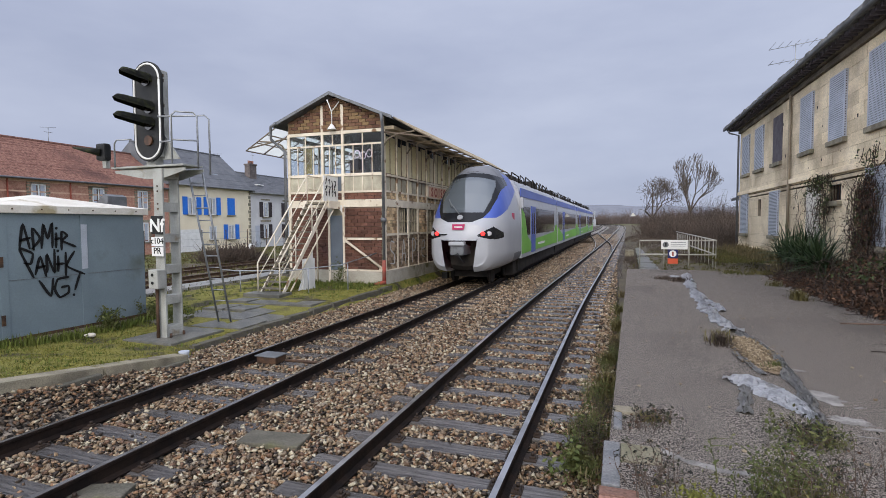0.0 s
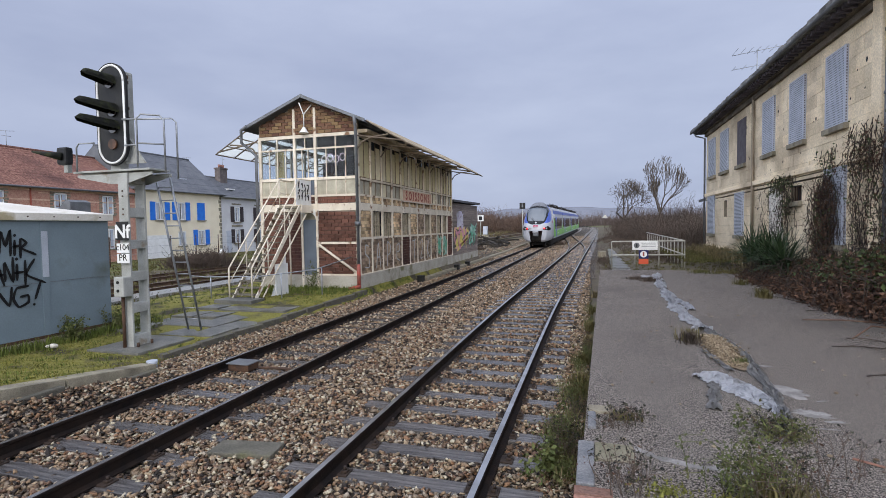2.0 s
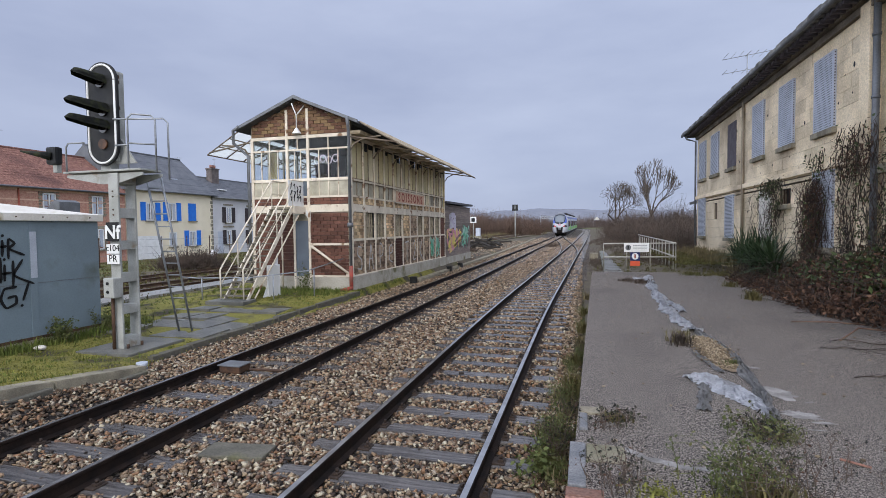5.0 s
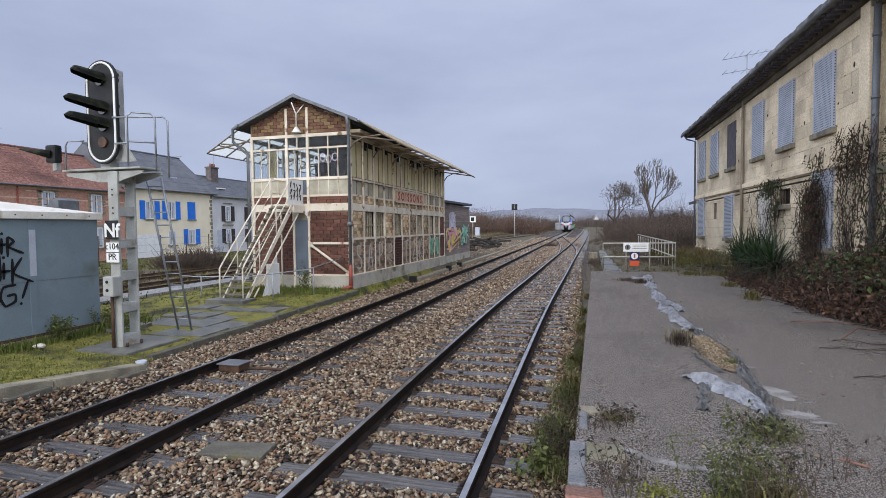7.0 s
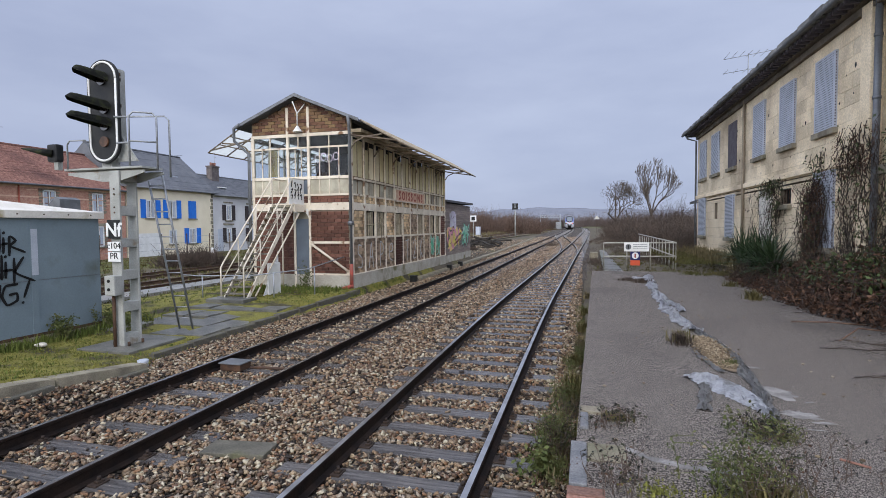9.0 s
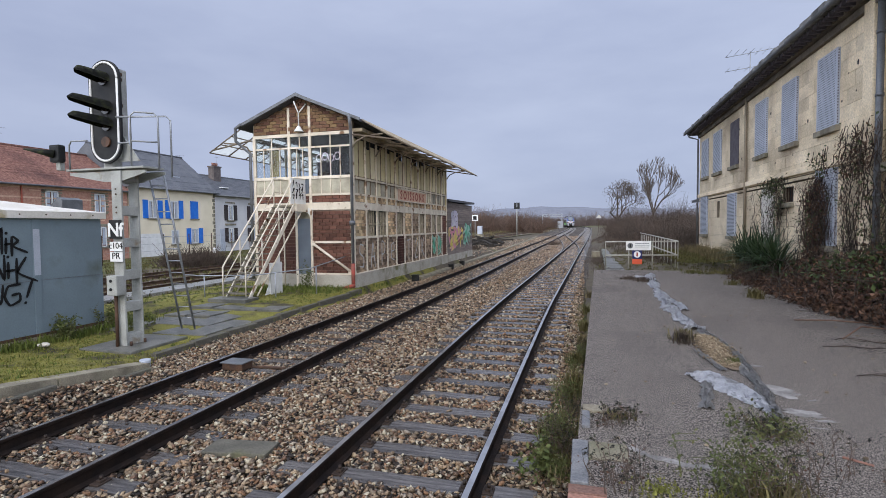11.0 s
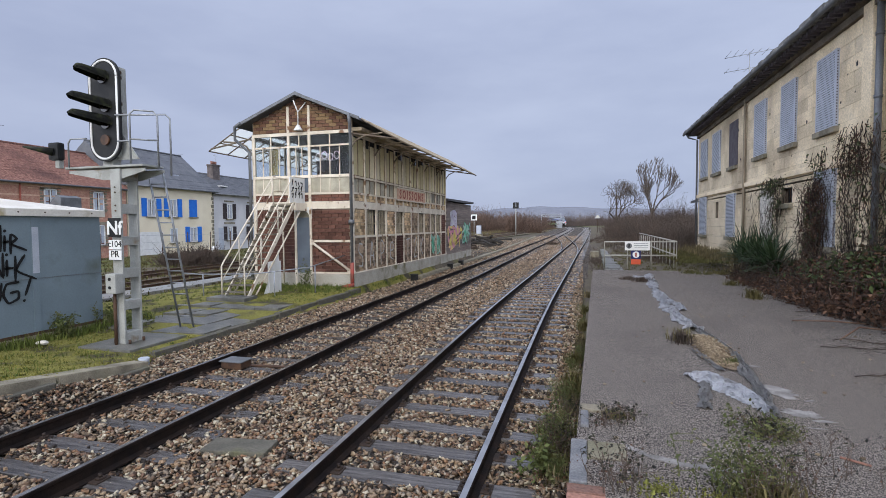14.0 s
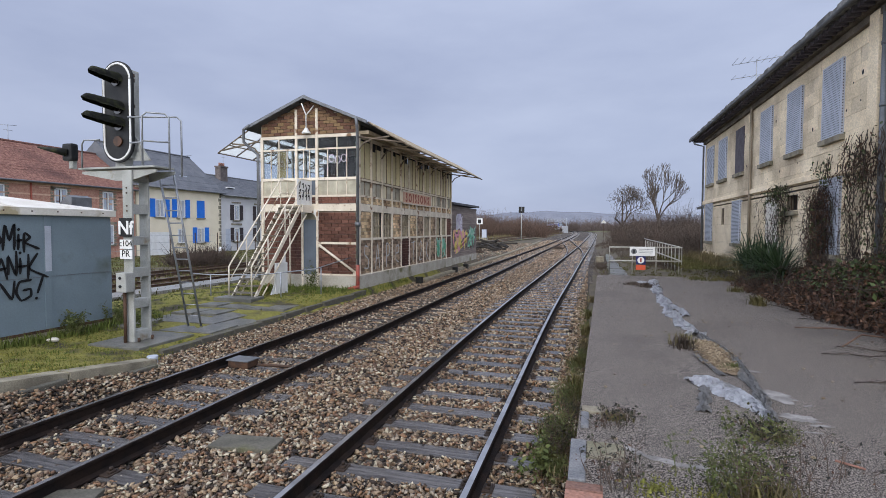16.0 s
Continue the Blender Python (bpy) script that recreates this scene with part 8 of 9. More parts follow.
def leaves(name, label, pts, size, mat, seed, parent=None):
    """Small bent leaves at given points."""
    r = np.random.default_rng(seed)
    p = np.asarray(pts, float)
    n = len(p)
    u = r.normal(size=(n, 3))
    u /= np.linalg.norm(u, axis=1, keepdims=True)
    w = np.cross(u, r.normal(size=(n, 3)))
    w /= np.linalg.norm(w, axis=1, keepdims=True)
    nn = np.cross(u, w)
    s = size * r.uniform(0.5, 1.4, (n, 1))
    v = np.stack([p - u * s, p + w * s * 0.55 + nn * s * 0.2, p + u * s, p - w * s * 0.55 + nn * s * 0.2], 1).reshape(-1, 3)
    base = np.arange(n)[:, None] * 4
    f = np.concatenate([base + np.array([[0, 1, 2]]), base + np.array([[0, 2, 3]])])
    ob = link_mesh(name, fast_mesh(name, v, f), M[mat], parent)
    return ob if parent else tagged(ob, label, "leaves", kind="stuff")


def spots(n, x0, x1, y0, y1, s0, s1, seed, dz=0.0, avoid=None):
    r = random.Random(seed)
    out = []
    while len(out) < n:
        x, y = r.uniform(x0, x1), r.uniform(y0, y1)
        if avoid and avoid(x, y):
            n -= 1
            continue
        out.append((x, y, ground_z(x, y) + dz, r.uniform(s0, s1)))
    return out


def paved(x, y):
    return (-5.4 < x < -2.4 and 8.9 < y < 12.7) or x > -2.25 and y > 7 or (-5.5 < x and x < -5.3 and y < 9.5) or (x < -5.4 and y < 9.6) or (-3.95 < x < -2.6 and 7.3 < y < 8.8) or (x < -2.4 and y > 16.3 and x > -6.6)


blades("moss_turf", "yellow-green mossy turf", spots(5200, -5.5, -1.75, 3.5, 16.3, 0.5, 1.0, 1, avoid=paved), 9, 0.055, 0.16, "moss", 1, 0.006, 0.9)
blades("short_grass", "short green grass in the moss", spots(1300, -9.2, -1.9, 4, 17.5, 0.5, 1.1, 2, avoid=paved), 12, 0.10, 0.14, "grass", 2, 0.005, 0.7)
blades("far_turf", "rough winter grass towards the houses", spots(2600, -29, -8.8, 8, 48, 0.5, 1.1, 3), 10, 0.2, 0.5, "olive", 3, 0.02, 0.8)
blades("cabin_grass", "grass tufts along the cabin's foot", spots(260, -2.3, -1.9, 15.5, 21, 0.5, 1.2, 4) + spots(220, -6.2, -2.5, 14.6, 16.3, 0.6, 1.3, 5), 14, 0.2, 0.16, "grass", 4, 0.006)
blades("shelter_weeds", "ragged weeds along a shelter's foot", spots(220, -5.45, -5.0, 4, 10.4, 0.6, 1.4, 6), 16, 0.22, 0.2, "grass", 6, 0.007)
er = random.Random(31)
blades("edge_grass", "olive grass and weeds growing along the platform edge", [(edge_x(y) - abs(er.gauss(0.02, 0.16)), y, er.choice((-0.2, -0.15, 0.0)), er.uniform(0.5, 1.2)) for y in np.arange(4.3, 20, 0.035) if noise.noise((y * 1.3, 0, 7)) > 0.2], 9, 0.12, 0.11, "olive", 7, 0.005)
blades("edge_dry_grass", "dry straw-coloured grass along the platform edge", [(edge_x(y) - abs(er.gauss(0.03, 0.18)), y, er.choice((-0.2, -0.15, 0.0)), er.uniform(0.5, 1.2)) for y in np.arange(4.3, 22, 0.05) if noise.noise((y * 1.1, 5, 7)) > 0.1], 6, 0.13, 0.12, "dry_grass", 8, 0.004)
blades("verge_grass", "green grass on the verge past the platform", spots(900, 8.8, 11.2, 19.0, 31, 0.5, 1.2, 9, dz=0.35) + spots(700, 6, 11, 21, 40, 0.5, 1.0, 10), 10, 0.13, 0.25, "olive", 9, 0.012)


def tuft(x, y, z, h, w, mat, label, n=260, seed=0):
    b = blades("grass_tuft", label, [(x, y, z, 1.0)], n, h, w, mat, seed, 0.006, 0.9)
    b["category"], b["kind"] = "grass tuft", "stuff"


for k, (x, y, z, h, w, mat) in enumerate(((5.27, 6.75, 0.15, 0.34, 0.2, "olive"), (5.2, 6.65, 0.05, 0.3, 0.19, "dry_grass"), (5.12, 5.75, -0.08, 0.34, 0.17, "olive"), (5.08, 5.65, -0.1, 0.3, 0.18, "twig"), (5.25, 8.6, 0.0, 0.26, 0.16, "olive"), (5.35, 9.4, 0.1, 0.3, 0.15, "dry_grass"), (5.45, 12.5, 0.15, 0.3, 0.18, "olive"), (5.4, 10.8, 0.1, 0.3, 0.16, "olive"), (5.55, 15, 0.2, 0.28, 0.18, "dry_grass"), (6.8, 8.15, 0.55, 0.26, 0.19, "olive"), (6.76, 7.95, 0.55, 0.24, 0.19, "twig"), (9.15, 13.2, 0.53, 0.36, 0.2, "olive"), (9.2, 13.1, 0.53, 0.3, 0.2, "olive"), (9.4, 15.9, 0.53, 0.25, 0.2, "olive"), (6.75, 16.9, 0.55, 0.14, 0.35, "twig"), (7.1, 16.3, 0.55, 0.2, 0.3, "twig"), (5.66, 4.75, 0.55, 0.08, 0.14, "olive"), (7.15, 6.85, 0.55, 0.12, 0.12, "weed"), (5.85, 3.45, 0.55, 0.05, 0.22, "moss"), (6.2, 3.45, 0.55, 0.05, 0.2, "moss"))):
    tuft(x, y, z, h, w, mat, {"grass": "green grass tuft growing through paving", "dry_grass": "dry straw-coloured grass tuft", "olive": "olive winter grass tuft at the platform edge", "twig": "brown dead weed tuft", "moss": "low yellow moss patch", "weed": "small green weed tuft"}[mat], 420 if w > 0.2 else 160, k)


def herb(x, y, z, h, n, seed, label, dry=False, size=0.028):
    """A leafy weed: thin stems with small leaves, some with seed heads."""
    r = random.Random(seed)
    t = thing("tall_weed", label, "plant", at=(x, y, z))
    segs, lv, hd = [], [], []
    for _ in range(n):
        p = Vector((r.gauss(0, 0.09), r.gauss(0, 0.09), -0.02))
        d = Vector((r.gauss(0, 0.2), r.gauss(0, 0.2), 1)).normalized()
        ln = h * r.uniform(0.45, 1.0)
        for k in range(6):
            q = p + d * ln / 6
            segs.append((*p, *q, 0.0042 * (1 - k / 8), 0.0042 * (1 - (k + 1) / 8)))
            for _ in range(5 if not dry else r.choice((0, 1))):
                lv.append(q + Vector((r.gauss(0, 0.035), r.gauss(0, 0.035), r.gauss(0, 0.03))))
            if k > 2 and r.random() < 0.8:
                e = q + Vector((r.gauss(0, 0.07), r.gauss(0, 0.07), 0.05))
                segs.append((*q, *e, 0.0025, 0.0015))
                lv += [e + Vector((r.gauss(0, 0.02), r.gauss(0, 0.02), r.gauss(0, 0.02))) for _ in range(0 if dry else 3)]
                hd.append(e)
            p = q
            d = (d + Vector((r.gauss(0, 0.1), r.gauss(0, 0.1), 0))).normalized()
    v, f = many_tubes(segs, 4)
    tagged(link_mesh("stem", fast_mesh("stem", v, f), M["twig"] if dry else M["weed"], t), kind="stuff")
    fo = leaves("foliage", "", lv, size, "leaf_brown" if dry else "weed", seed, t)
    fo["kind"] = "stuff"
    if dry:
        leaves("seed_head", "", [q + Vector((r.gauss(0, 0.006), r.gauss(0, 0.006), r.gauss(0, 0.006))) for q in hd for _ in range(5)], size * 0.9, "hood", seed + 1, t)["kind"] = "stuff"
    return t


herb(6.27, 3.62, 0.55, 0.38, 16, 1, "leafy green weed growing on the platform", False, 0.013)
herb(6.34, 3.5, 0.55, 0.36, 10, 2, "leafy green weed with thin stems", False, 0.011)
herb(6.55, 3.62, 0.55, 0.34, 20, 41, "tangled rusty-brown weed clump on the platform", True, 0.012)
herb(6.46, 3.55, 0.55, 0.28, 9, 42, "olive weed clump on the platform", False, 0.01)
herb(6.68, 4.6, 0.55, 0.17, 10, 43, "fresh green weed in a crack of the platform", False, 0.018)
herb(6.85, 4.62, 0.55, 0.14, 22, 44, "dark weed in a crack of the platform", True, 0.014)
herb(6.95, 4.62, 0.55, 0.1, 16, 45, "low olive weed in a crack of the platform", False, 0.012)
herb(5.55, 3.5, 0.55, 0.3, 12, 46, "seed-headed weed over the kerb", True, 0.012)
herb(5.62, 4.52, 0.55, 0.14, 16, 47, "low seed-headed weed in the asphalt", True, 0.012)
herb(6.42, 3.45, 0.55, 0.34, 12, 21, "dry feathery weed clump on the platform", True, 0.008)
herb(6.65, 3.5, 0.55, 0.3, 10, 22, "dry feathery weed clump on the platform", True, 0.008)
tuft(6.4, 3.4, 0.55, 0.26, 0.2, "olive", "olive winter grass tuft on the platform", 90, 51)
tuft(6.6, 3.4, 0.55, 0.22, 0.2, "dry_grass", "dry straw-coloured grass tuft", 70, 52)
herb(6.75, 3.7, 0.55, 0.42, 10, 3, "dry brown weed with dark seed heads", True, 0.011)
herb(7.15, 3.95, 0.55, 0.32, 7, 4, "dry brown weed with dark seed heads", True, 0.011)
herb(7.5, 3.9, 0.55, 0.28, 6, 5, "dry brown weed with dark seed heads", True, 0.011)
herb(5.64, 3.5, 0.55, 0.26, 14, 6, "small dark seed-headed weed at the platform edge", True, 0.011)
herb(5.03, 4.95, -0.18, 0.3, 16, 7, "broad-leaved green weed beside the rail", False, 0.03)
wr = random.Random(63)
edge_weeds = [herb(5.05, 5.45, -0.16, 0.5, 30, 8, "olive bushy weed between rail and platform", False, 0.013), herb(5.15, 5.3, -0.12, 0.44, 26, 81, "dry brown bushy weed between rail and platform", True, 0.013), herb(5.2, 6.6, -0.1, 0.48, 34, 82, "dense dark green weed at the platform edge", False, 0.012)]
for w in edge_weeds:
    w["group"] = "weeds along the platform edge"
for k in range(22):
    y = 5.8 + 14.0 * (k + wr.random()) / 22
    ob = copy_thing(edge_weeds[wr.choice((0, 1, 1, 2))], pose(edge_x(y) - abs(wr.gauss(0.04, 0.1)), y, wr.choice((-0.2, -0.12, 0.0)), 0, 0, wr.uniform(0, 360)))
    ob.scale = [wr.uniform(0.35, 0.75)] * 3
herb(-5.15, 8.1, 0.02, 0.5, 18, 9, "ragged yellow-green weed against a shelter", False, 0.03)
herb(-5.25, 9.3, 0.02, 0.6, 16, 10, "ragged weed against a shelter", False, 0.03)
herb(-4.0, 8.7, 0.02, 0.55, 14, 11, "thin weed behind a signal mast", False, 0.03)
herb(-4.05, 15.9, 0.1, 1.0, 12, 12, "thin climbing weed beside a door", False, 0.03)
herb(5.75, 4.75, 0.55, 0.1, 8, 13, "small low weed in a crack", True, 0.015)


# ---- torn membrane, gravel pocket and patches on the platform ----
def crumple(t, name, path, widths, mat, seed, lift=0.06, label=""):
    """A strip of torn sheet that follows a path, buckled and folded."""
    r = random.Random(seed)
    bm = bmesh.new()
    rows = []
    k = 16
    n = len(path)
    for i, (x, y) in enumerate(path):
        a, b = path[max(i - 1, 0)], path[min(i + 1, n - 1)]
        d = Vector((b[0] - a[0], b[1] - a[1])).normalized()
        s = Vector((d.y, -d.x))
        row = []
        for j in range(k + 1):
            u = j / k - 0.5
            w = widths[i] * (1 + r.uniform(-0.12, 0.12))
            z = 0.556 + lift * (0.1 + 0.6 * abs(noise.noise((x * 4 + seed, y * 3, j * 0.35))) + 0.55 * abs(noise.noise((x * 13 + seed, y * 9, j * 0.6)))) * (1 - (2 * u) ** 4) + r.uniform(0, 0.005)
            row.append(bm.verts.new((x + s.x * u * w + r.uniform(-0.012, 0.012), y + s.y * u * w + r.uniform(-0.012, 0.012), z)))
        rows.append(row)
    for u, v in zip(rows, rows[1:]):
        for j in range(k):
            bm.faces.new((u[j], u[j + 1], v[j + 1], v[j]))
    bmesh.ops.solidify(bm, geom=list(bm.faces), thickness=0.006)
    return part(name, bm, mat, t, label)


def fine(path, n):
    out = []
    for (a, b), (c, d) in zip(path, path[1:]):
        out += [(a + (c - a) * k / n, b + (d - b) * k / n) for k in range(n)]
    return out + [path[-1]]


def build_debris():
    t = thing("torn_membrane", "torn grey waterproof membrane buckled along the platform", "torn sheet")
    p = fine([(7.52, 18.3), (7.38, 17.3), (7.29, 15.6), (7.18, 14.0), (7.13, 12.75), (7.05, 11.5), (7.04, 10.6), (7.05, 9.9), (7.1, 9.3), (7.13, 8.9)], 12)
    crumple(t, "strip", p, [0.2 + 0.09 * math.sin(k * 0.31) + 0.06 * math.sin(k * 1.1) + 0.05 * math.sin(k * 2.3) for k in range(len(p))], M["sheet"], 1, 0.15)
    p = fine([(7.2, 12.3), (7.32, 11.6), (7.3, 10.9)], 10)
    crumple(t, "strip", p, [0.1 + 0.08 * math.sin(k * 0.9) ** 2 for k in range(len(p))], M["sheet"], 2, 0.1)
    p = fine([(6.98, 17.6), (7.3, 17.1), (7.42, 16.4)], 10)
    crumple(t, "strip", p, [0.24] * len(p), M["sheet"], 7, 0.1)
    p = fine([(7.16, 8.9), (7.25, 8.3), (7.29, 7.7), (7.27, 7.1), (7.2, 6.55), (7.15, 5.85), (7.08, 5.4), (7.0, 4.95)], 10)
    crumple(t, "edge_strip", p, [0.1 + 0.03 * math.sin(k * 0.5) + 0.05 * (k > 36) * max(0.0, 1 - (k - 36) / 34) for k in range(len(p))], M["sheet_grey"], 3, 0.09, "grey curled edge strip")
    p = fine([(6.52, 6.12), (6.7, 6.2), (6.82, 5.92), (6.95, 5.5), (7.01, 5.1)], 14)
    crumple(t, "flap", p, [0.1 + 0.27 * math.sin(math.pi * min(1, k / 58 + 0.1)) ** 0.8 for k in range(len(p))], M["sheet"], 4, 0.11, "pale folded flap")
    p = fine([(6.66, 5.98), (6.58, 5.6), (6.47, 5.1)], 12)
    crumple(t, "flap", p, [0.11 + 0.02 * math.sin(k * 0.6) for k in range(len(p))], M["sheet_grey"], 5, 0.05)
    p = fine([(6.84, 7.5), (6.9, 7.0), (6.95, 6.5)], 10)
    crumple(t, "flap", p, [0.07] * len(p), M["sheet_grey"], 6, 0.05)
    # sandy gravel pocket
    r = np.random.default_rng(9)
    g = thing("gravel_pocket", "pocket of sandy gravel under the torn asphalt", "gravel", kind="structure")
    n = 2600
    s = r.uniform(0, 1, n)
    y = 6.65 + 1.85 * s
    x = 7.08 + (s - 0.5) * 0.05 + r.normal(0, 0.06, n) * (1 + 0.6 * np.sin(np.pi * s))
    z = 0.56 + 0.03 * np.sin(np.pi * s) + r.uniform(-0.01, 0.02, n)
    q = np.array([(1, 0, 0), (-1, 0, 0), (0, 1, 0), (0, -1, 0), (0, 0, 0.7), (0, 0, -0.7)])
    v = q[None] * (r.uniform(0.007, 0.02, (n, 1, 1))) * r.uniform(0.7, 1.3, (n, 6, 1)) + np.stack([x, y, z], 1)[:, None]
    fc = np.array([(0, 2, 4), (2, 1, 4), (1, 3, 4), (3, 0, 4), (2, 0, 5), (1, 2, 5), (3, 1, 5), (0, 3, 5)])
    tagged(link_mesh("gravel", fast_mesh("gravel", v.reshape(-1, 3), (fc[None] + (np.arange(n) * 6)[:, None, None]).reshape(-1, 3)), M["gravel"], g), kind="stuff")
    bm = bmesh.new()
    bmesh.ops.create_circle(bm, cap_ends=True, segments=28, radius=1, matrix=Matrix.Translation((7.08, 7.5, 0.568)) @ Matrix.Diagonal((0.15, 0.98, 1, 1)))
    part("sand", bm, M["gravel_bed"], g)
    # cement patches and crack lines
    for k, (x, y, a, b, rz) in enumerate(((7.3, 5.85, 0.16, 0.24, 20), (7.28, 5.2, 0.16, 0.13, -10), (7.34, 6.82, 0.1, 0.05, 0), (7.4, 5.04, 0.1, 0.03, 5), (7.5, 5.6, 0.06, 0.02, 30), (7.26, 4.85, 0.09, 0.012, 0))):
        c = thing("cement_patch", "thin pale cement smear on asphalt", "patch", kind="structure", at=(x, y, 0.5535), rz=rz)
        bm = bmesh.new()
        rr = random.Random(k)
        o = [(a * math.cos(u) * rr.uniform(0.6, 1.15), b * math.sin(u) * rr.uniform(0.6, 1.15)) for u in np.linspace(0, 2 * math.pi, 22)[:-1]]
        prism(bm, o, 0.004)
        part("smear", bm, M["patch"], c)
    st = thing("repair_strip", "pale sandy repair line across the platform", "patch", kind="structure")
    bm = bmesh.new()
    line = fine([(5.68, 4.1), (5.85, 3.95), (6.1, 3.86), (6.35, 3.87), (6.55, 3.82)], 6)
    rr = random.Random(5)
    up = [(x, y + 0.035 + rr.uniform(-0.012, 0.02)) for x, y in line]
    dn = [(x, y - 0.03 + rr.uniform(-0.02, 0.012)) for x, y in line]
    prism(bm, dn + up[::-1], 0.005, Matrix.Translation((0, 0, 0.5535)))
    part("line", bm, M["patch"], st)
    # small stones scattered on the platform
    r2 = random.Random(77)
    bm = bmesh.new()
    for _ in range(220):
        x, y = r2.uniform(5.6, 10.5), r2.uniform(2.8, 19)
        bmesh.ops.create_icosphere(bm, subdivisions=1, radius=r2.uniform(0.006, 0.022), matrix=Matrix.Translation((x, y, 0.56 - 0.02 * smooth(8, 11, x))) @ Matrix.Diagonal((1, r2.uniform(0.6, 1), 0.6, 1)))
    tagged(part("loose_grit", bm, M["gravel"]), "loose grit and small stones on asphalt", "grit", kind="stuff")


def fallen_twig(x, y, rz, seed):
    r = random.Random(seed)
    t = thing("fallen_twig", "thin dark branched twig lying on asphalt", "twig", group="twigs on the platform", at=(x, y, 0.545), rz=rz)
    p = [(0.0, 0.0, 0.02)]
    for k in range(7):
        p.append((p[-1][0] + r.uniform(0.09, 0.16), p[-1][1] + r.gauss(0, 0.06), 0.02 + r.uniform(0, 0.03)))
    part("stem", tubes(0.007, p, sides=5), M["vine"], t)
    for k in range(1, 7):
        q, sd = p[k], r.choice((-1, 1))
        part("shoot", tubes(0.004, [q, (q[0] + r.uniform(0.05, 0.2), q[1] + sd * r.uniform(0.05, 0.16), 0.03), (q[0] + r.uniform(0.2, 0.32), q[1] + sd * r.uniform(0.12, 0.3), 0.02)], sides=4), M["vine"], t)


fallen_twig(8.55, 8.1, -8, 2)
fallen_twig(8.9, 8.6, 10, 5)
fallen_twig(8.3, 6.6, 4, 9)
sk = thing("wood_splinter", "small pale splinter of wood on asphalt", "splinter", at=(7.27, 4.22, 0.556), rz=-35)
part("splinter", boxes((-0.09, -0.01, 0, 0.09, 0.01, 0.012), bevel=0.003), M["edge_brick"], sk)
M["gravel_bed"] = material("sand_bed", (0.23, 0.175, 0.115), 0.95, (0.16, 0.12, 0.08), 8, 0.5, 0.4, 60, 0.6, 60)
build_debris()


# ---- creeper and brushwood against the stone building ----
def build_creeper():
    r = np.random.default_rng(17)
    rr = random.Random(17)
    segs, green, brown = [], [], []
    # stems that wander up the wall
    for k in range(120):
        y = rr.choice((rr.gauss(15.5, 0.55), rr.gauss(13.5, 0.45), rr.gauss(12.2, 0.8), rr.gauss(19.2, 0.6)))
        top = {True: rr.uniform(2.0, 3.7), False: rr.uniform(2.0, 4.5)}[y > 14.3]
        p = Vector((BX - rr.uniform(0.05, 0.2), y, 0.5))
        d = Vector((0, rr.gauss(0, 0.3), 1))
        while p.z < top:
            d = (d + Vector((0, rr.gauss(0, 0.2), rr.gauss(0.14, 0.1)))).normalized()
            q = p + d * 0.18
            q.x = BX - 0.05 - abs(rr.gauss(0, 0.07))
            segs.append((*p, *q, 0.006, 0.005))
            if rr.random() < 0.4:
                e = q + Vector((-abs(rr.gauss(0, 0.1)), rr.gauss(0, 0.3), rr.gauss(-0.05, 0.2)))
                segs.append((*q, *e, 0.006, 0.003))
            if rr.random() < 0.35:
                (brown if rr.random() < 0.6 else green).append(q + Vector((-abs(rr.gauss(0, 0.06)), rr.gauss(0, 0.09), rr.gauss(0, 0.09))))
            p = q
    # dark hanging masses: strands that fall from the cornice and from one another
    for y0, sy, z0, z1, n, lean, dead in ((15.55, 0.26, 1.0, 3.5, 64, 0.06, 0.9), (15.2, 0.16, 3.5, 4.2, 8, 0.2, 0.2), (13.4, 0.35, 3.3, 4.5, 30, 0.2, 0.85), (13.3, 0.25, 1.6, 4.2, 9, 0.05, 0.85), (18.25, 0.1, 1.5, 3.6, 14, 0.04, 0.6), (18.7, 0.4, 3.25, 3.75, 34, 0.2, 0.15), (17.9, 0.2, 2.6, 3.1, 9, 0.2, 0.3), (12.0, 0.7, 0.8, 4.3, 24, 0.2, 0.5)):
        for _ in range(n):
            z = z1 - abs(rr.gauss(0, 0.35)) * (z1 - z0) * 0.6
            p = Vector((BX - 0.05 - abs(rr.gauss(0, 0.12)), rr.gauss(y0, sy), z))
            end = max(z0, z - rr.uniform(0.3, 1.0) * (z1 - z0))
            drift = rr.gauss(0, lean)
            while p.z > end:
                q = p + Vector((rr.gauss(0, 0.03), rr.gauss(drift * 0.2, 0.06), -rr.uniform(0.08, 0.18)))
                q.x = min(q.x, BX - 0.03)
                segs.append((*p, *q, 0.009, 0.007))
                for _ in range(rr.choice((2, 3, 5, 7))):
                    (brown if rr.random() < dead else green).append(q + Vector((-abs(rr.gauss(0, 0.07)), rr.gauss(0, 0.065), rr.gauss(0, 0.07))))
                if rr.random() < 0.35:
                    e = q + Vector((-abs(rr.gauss(0, 0.1)), rr.gauss(0, 0.22), rr.gauss(-0.1, 0.15)))
                    segs.append((*q, *e, 0.005, 0.003))
                p = q
    t = thing("wall_creeper", "dense half-dead creeper climbing a stone wall", "creeper", at=(0, 0, 0))
    v, f = many_tubes(segs, 4)
    tagged(link_mesh("vine", fast_mesh("vine", v, f), M["vine"], t), kind="stuff")
    tagged(leaves("dead_leaves", "", brown, 0.026, "leaf_brown", 1, t), kind="stuff")
    tagged(leaves("green_leaves", "", green, 0.034, "leaf_dark", 2, t), kind="stuff")
    # brushwood bank on the platform's back
    n = 26000
    y = r.uniform(5.5, 19.5, n)
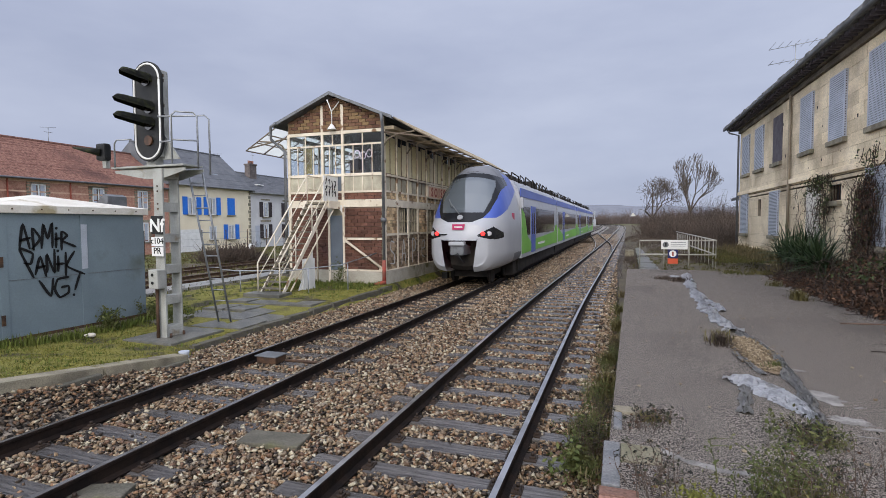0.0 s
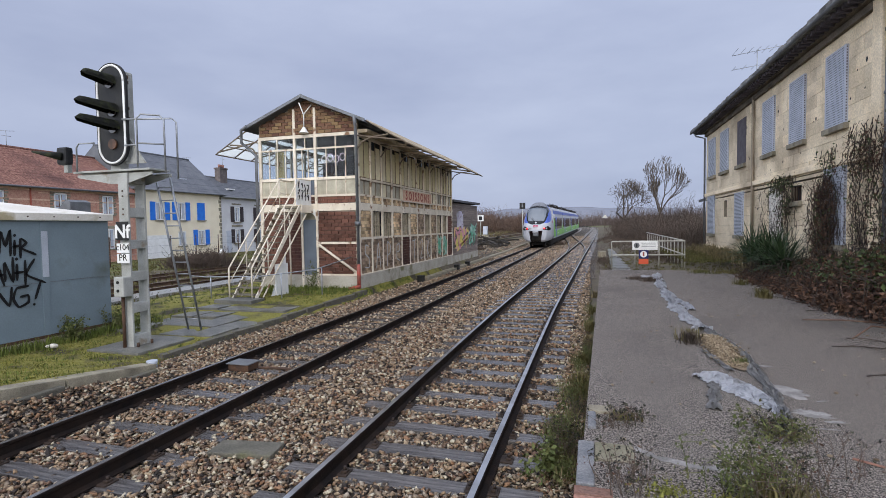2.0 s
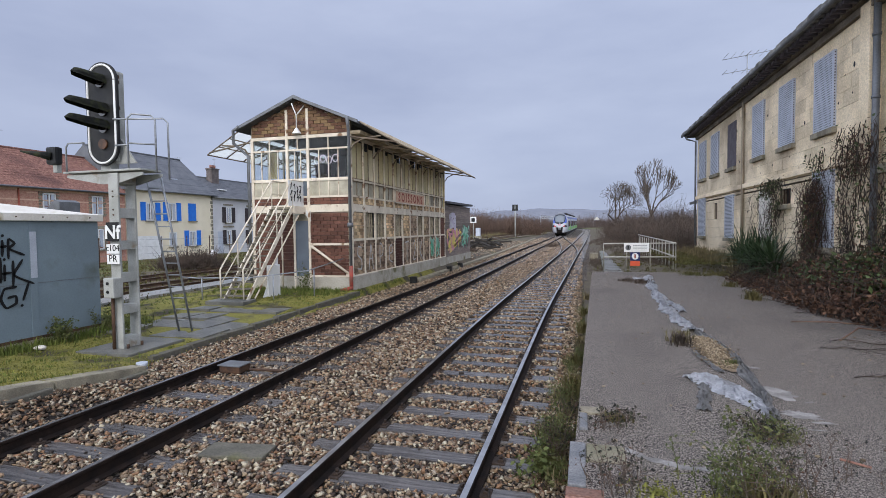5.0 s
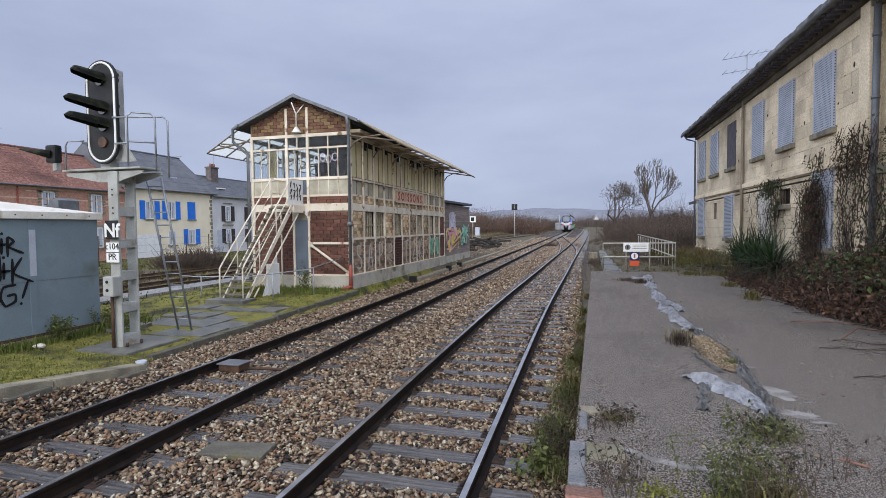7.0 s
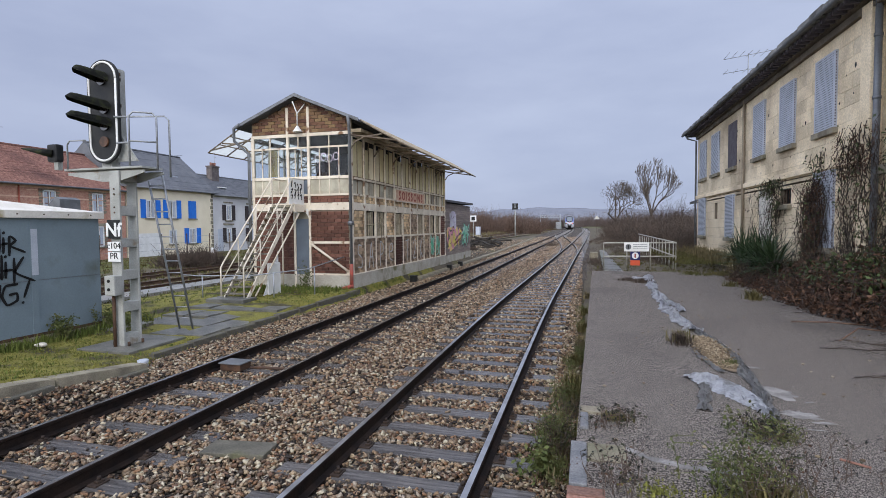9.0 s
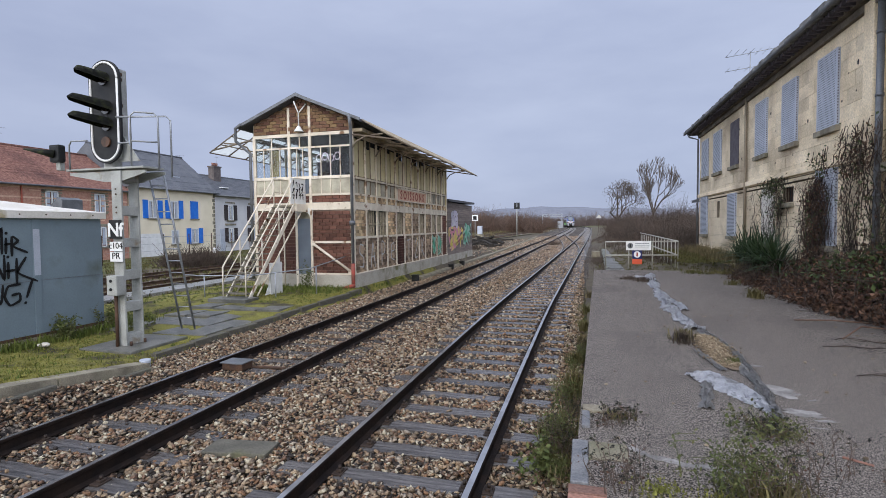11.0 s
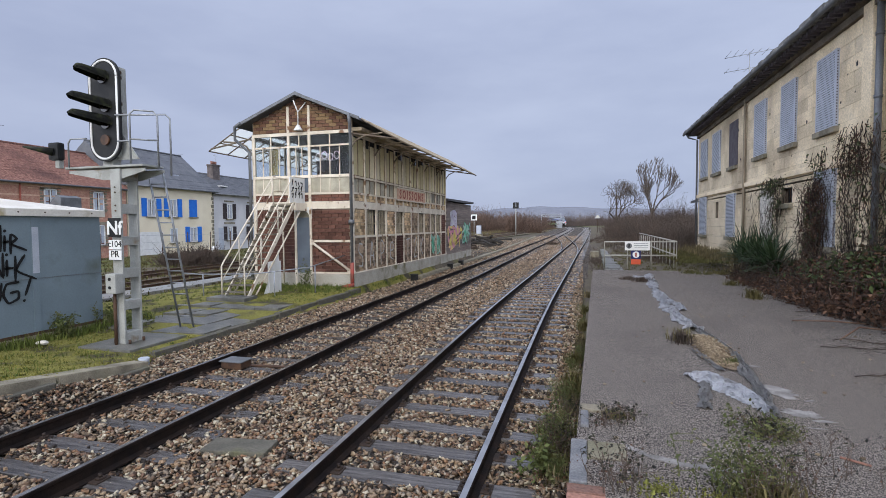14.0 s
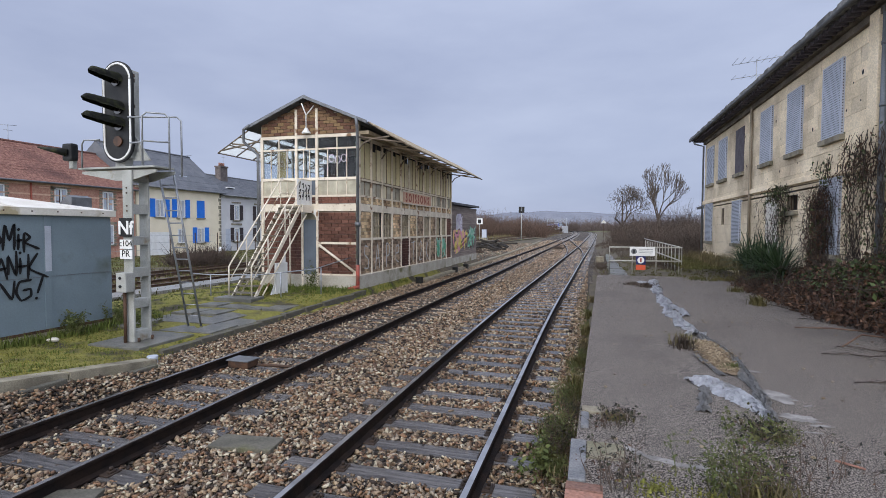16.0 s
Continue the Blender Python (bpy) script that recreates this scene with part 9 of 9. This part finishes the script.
    front = np.interp(y, [5.5, 10, 11, 14.3, 17.8, 19.5], [10.2, 10.15, 9.75, 9.8, 9.95, 10.5])
    s = r.uniform(0, 1, n)
    x = front + (11.25 - front) * s + r.normal(0, 0.12, n)
    top = (0.12 + 1.05 * np.minimum(1, s * 1.3)) * np.interp(y, [5.5, 12, 14, 16, 19.5], [1.3, 1.15, 0.8, 0.62, 0.4])
    z = 0.52 + top * r.uniform(0, 1, n) ** 0.7
    pts = np.stack([x, y, z], 1)
    b = thing("brushwood_bank", "bank of russet brambles and dead leaves against a wall", "brushwood")
    isg = (r.random(n) < np.interp(y, [5.5, 13.5, 15, 19.5], [0.6, 0.45, 0.3, 0.15])) & (s > 0.35)
    tagged(leaves("dead_leaves", "", pts[~isg], 0.045, "leaf_brown", 3, b), kind="stuff")
    tagged(leaves("bramble_leaves", "", pts[isg], 0.055, "leaf_dark", 4, b), kind="stuff")
    m = 4500
    p = pts[:m]
    e = p + np.stack([r.normal(-0.03, 0.2, m), r.normal(0, 0.28, m), r.normal(0.03, 0.2, m)], 1)
    v, f = many_tubes(np.concatenate([p, e, np.full((m, 1), 0.007), np.full((m, 1), 0.003)], 1), 4)
    tagged(link_mesh("stem", fast_mesh("stem", v, f), M["vine"], b), kind="stuff")
    for k in range(22):
        y0 = rr.uniform(9.0, 18.5)
        x0 = float(np.interp(y0, [5.5, 10, 11, 14.3, 17.8, 19.5], [10.4, 10.35, 10.0, 10.1, 10.2, 10.6])) + rr.uniform(0, 0.6)
        a = rr.uniform(-1.2, 1.2)
        ln, rise = rr.uniform(0.5, 1.3), rr.uniform(0.25, 0.7)
        part("arching_cane", tubes(rr.uniform(0.005, 0.01), [(x0 - ln * u * 0.55, y0 + math.sin(a) * ln * u, 0.9 + rise * math.sin(math.pi * u * 0.9) - 0.3 * u) for u in np.linspace(0, 1, 7)], sides=4), M["vine"], b, "arching bare cane" if k == 0 else "")
    for k, pth in enumerate(([(10.1, 14.2, 0.9), (9.95, 12.6, 0.75), (10.0, 11.2, 0.68), (10.35, 9.6, 0.62)], [(10.4, 12.4, 1.2), (10.05, 11.6, 1.0), (9.9, 11.0, 0.62)], [(9.9, 9.9, 0.6), (9.3, 9.7, 0.66), (8.9, 10.1, 0.58)], [(10.0, 9.2, 0.62), (9.4, 9.0, 0.7), (9.0, 8.6, 0.58)])):
        part("bare_cane", tubes(0.013, pth, sides=5), M["bramble"], b, "long pale bramble cane")


M["bramble"] = material("pale_bramble_cane", (0.17, 0.11, 0.075), 0.8, (0.10, 0.06, 0.045), 6, 0.5)
build_creeper()


def yucca(x, y, z, n, ln, seed):
    t = thing("yucca", "spiky dark green yucca clump against a wall", "plant", group="yuccas by the wall", at=(x, y, z))
    r = random.Random(seed)
    for _ in range(n):
        bm = bmesh.new()
        a = r.uniform(0, 2 * math.pi)
        el = r.uniform(0.15, 1.35)
        d = Vector((math.cos(a) * math.cos(el), math.sin(a) * math.cos(el), math.sin(el)))
        s = d.cross(Vector((0, 0, 1))).normalized()
        L = ln * r.uniform(0.6, 1.0)
        prev = None
        c0 = Vector((r.gauss(0, 0.06), r.gauss(0, 0.06), r.uniform(0.2, 0.6)))
        for k in range(6):
            u = k / 5
            c = c0 + d * L * u - Vector((0, 0, 0.35 * L * u * u * math.cos(el)))
            w = 0.028 * (1 - u) ** 0.6 + 0.002
            row = [bm.verts.new(c - s * w), bm.verts.new(c + d.cross(s) * -0.006), bm.verts.new(c + s * w)]
            if prev:
                bm.faces.new((prev[0], prev[1], row[1], row[0]))
                bm.faces.new((prev[1], prev[2], row[2], row[1]))
            prev = row
        part("leaf", bm, M["yucca"], t)
    part("stem", tubes(0.07, [(0, 0, 0), (0, 0, 0.6)]), M["bark"], t)


for k, (x, y, z, ln) in enumerate(((10.85, 21.0, 0.55, 0.8), (10.8, 20.0, 0.7, 1.0), (10.7, 19.1, 0.8, 1.0), (10.65, 18.2, 0.65, 1.0), (10.55, 17.3, 0.8, 1.1), (10.5, 16.5, 0.75, 1.0), (10.45, 15.7, 0.6, 1.0))):
    yucca(x, y, z, 75, ln * 1.2, k)
blades("wall_foot_grass", "rank brown grass at the wall's foot", spots(420, 10.3, 11.2, 16, 30, 0.5, 1.3, 61, dz=0.35), 16, 0.45, 0.25, "dry_grass", 61, 0.009)
scrub("wall_foot_scrub", "thin bare scrub at the building's far corner", [(10.9, 28.8, 0.6), (11.0, 29.6, 0.7), (10.9, 27.5, 0.5), (10.7, 31, 0.7)], 2.0, "twig", 62, stems=60, width=0.9, twig_r=0.006)


# ---- track pieces and stones ----
build_track("main_track", "railway track with dark timber sleepers and dull rails", LEFT_LINE, -14, 340, M["rail_dull"])
build_track("platform_track", "railway track with timber sleepers and shiny worn rails", RIGHT_LINE, -14, 320, M["rail_top"], first=0.2)
build_track("crossover_track", "curved crossover rails between two tracks", CROSS_LINE, 42, 104, M["rail_top"], single_until=0, chairs_until=0, lift=-0.004)
build_stones()
motions()
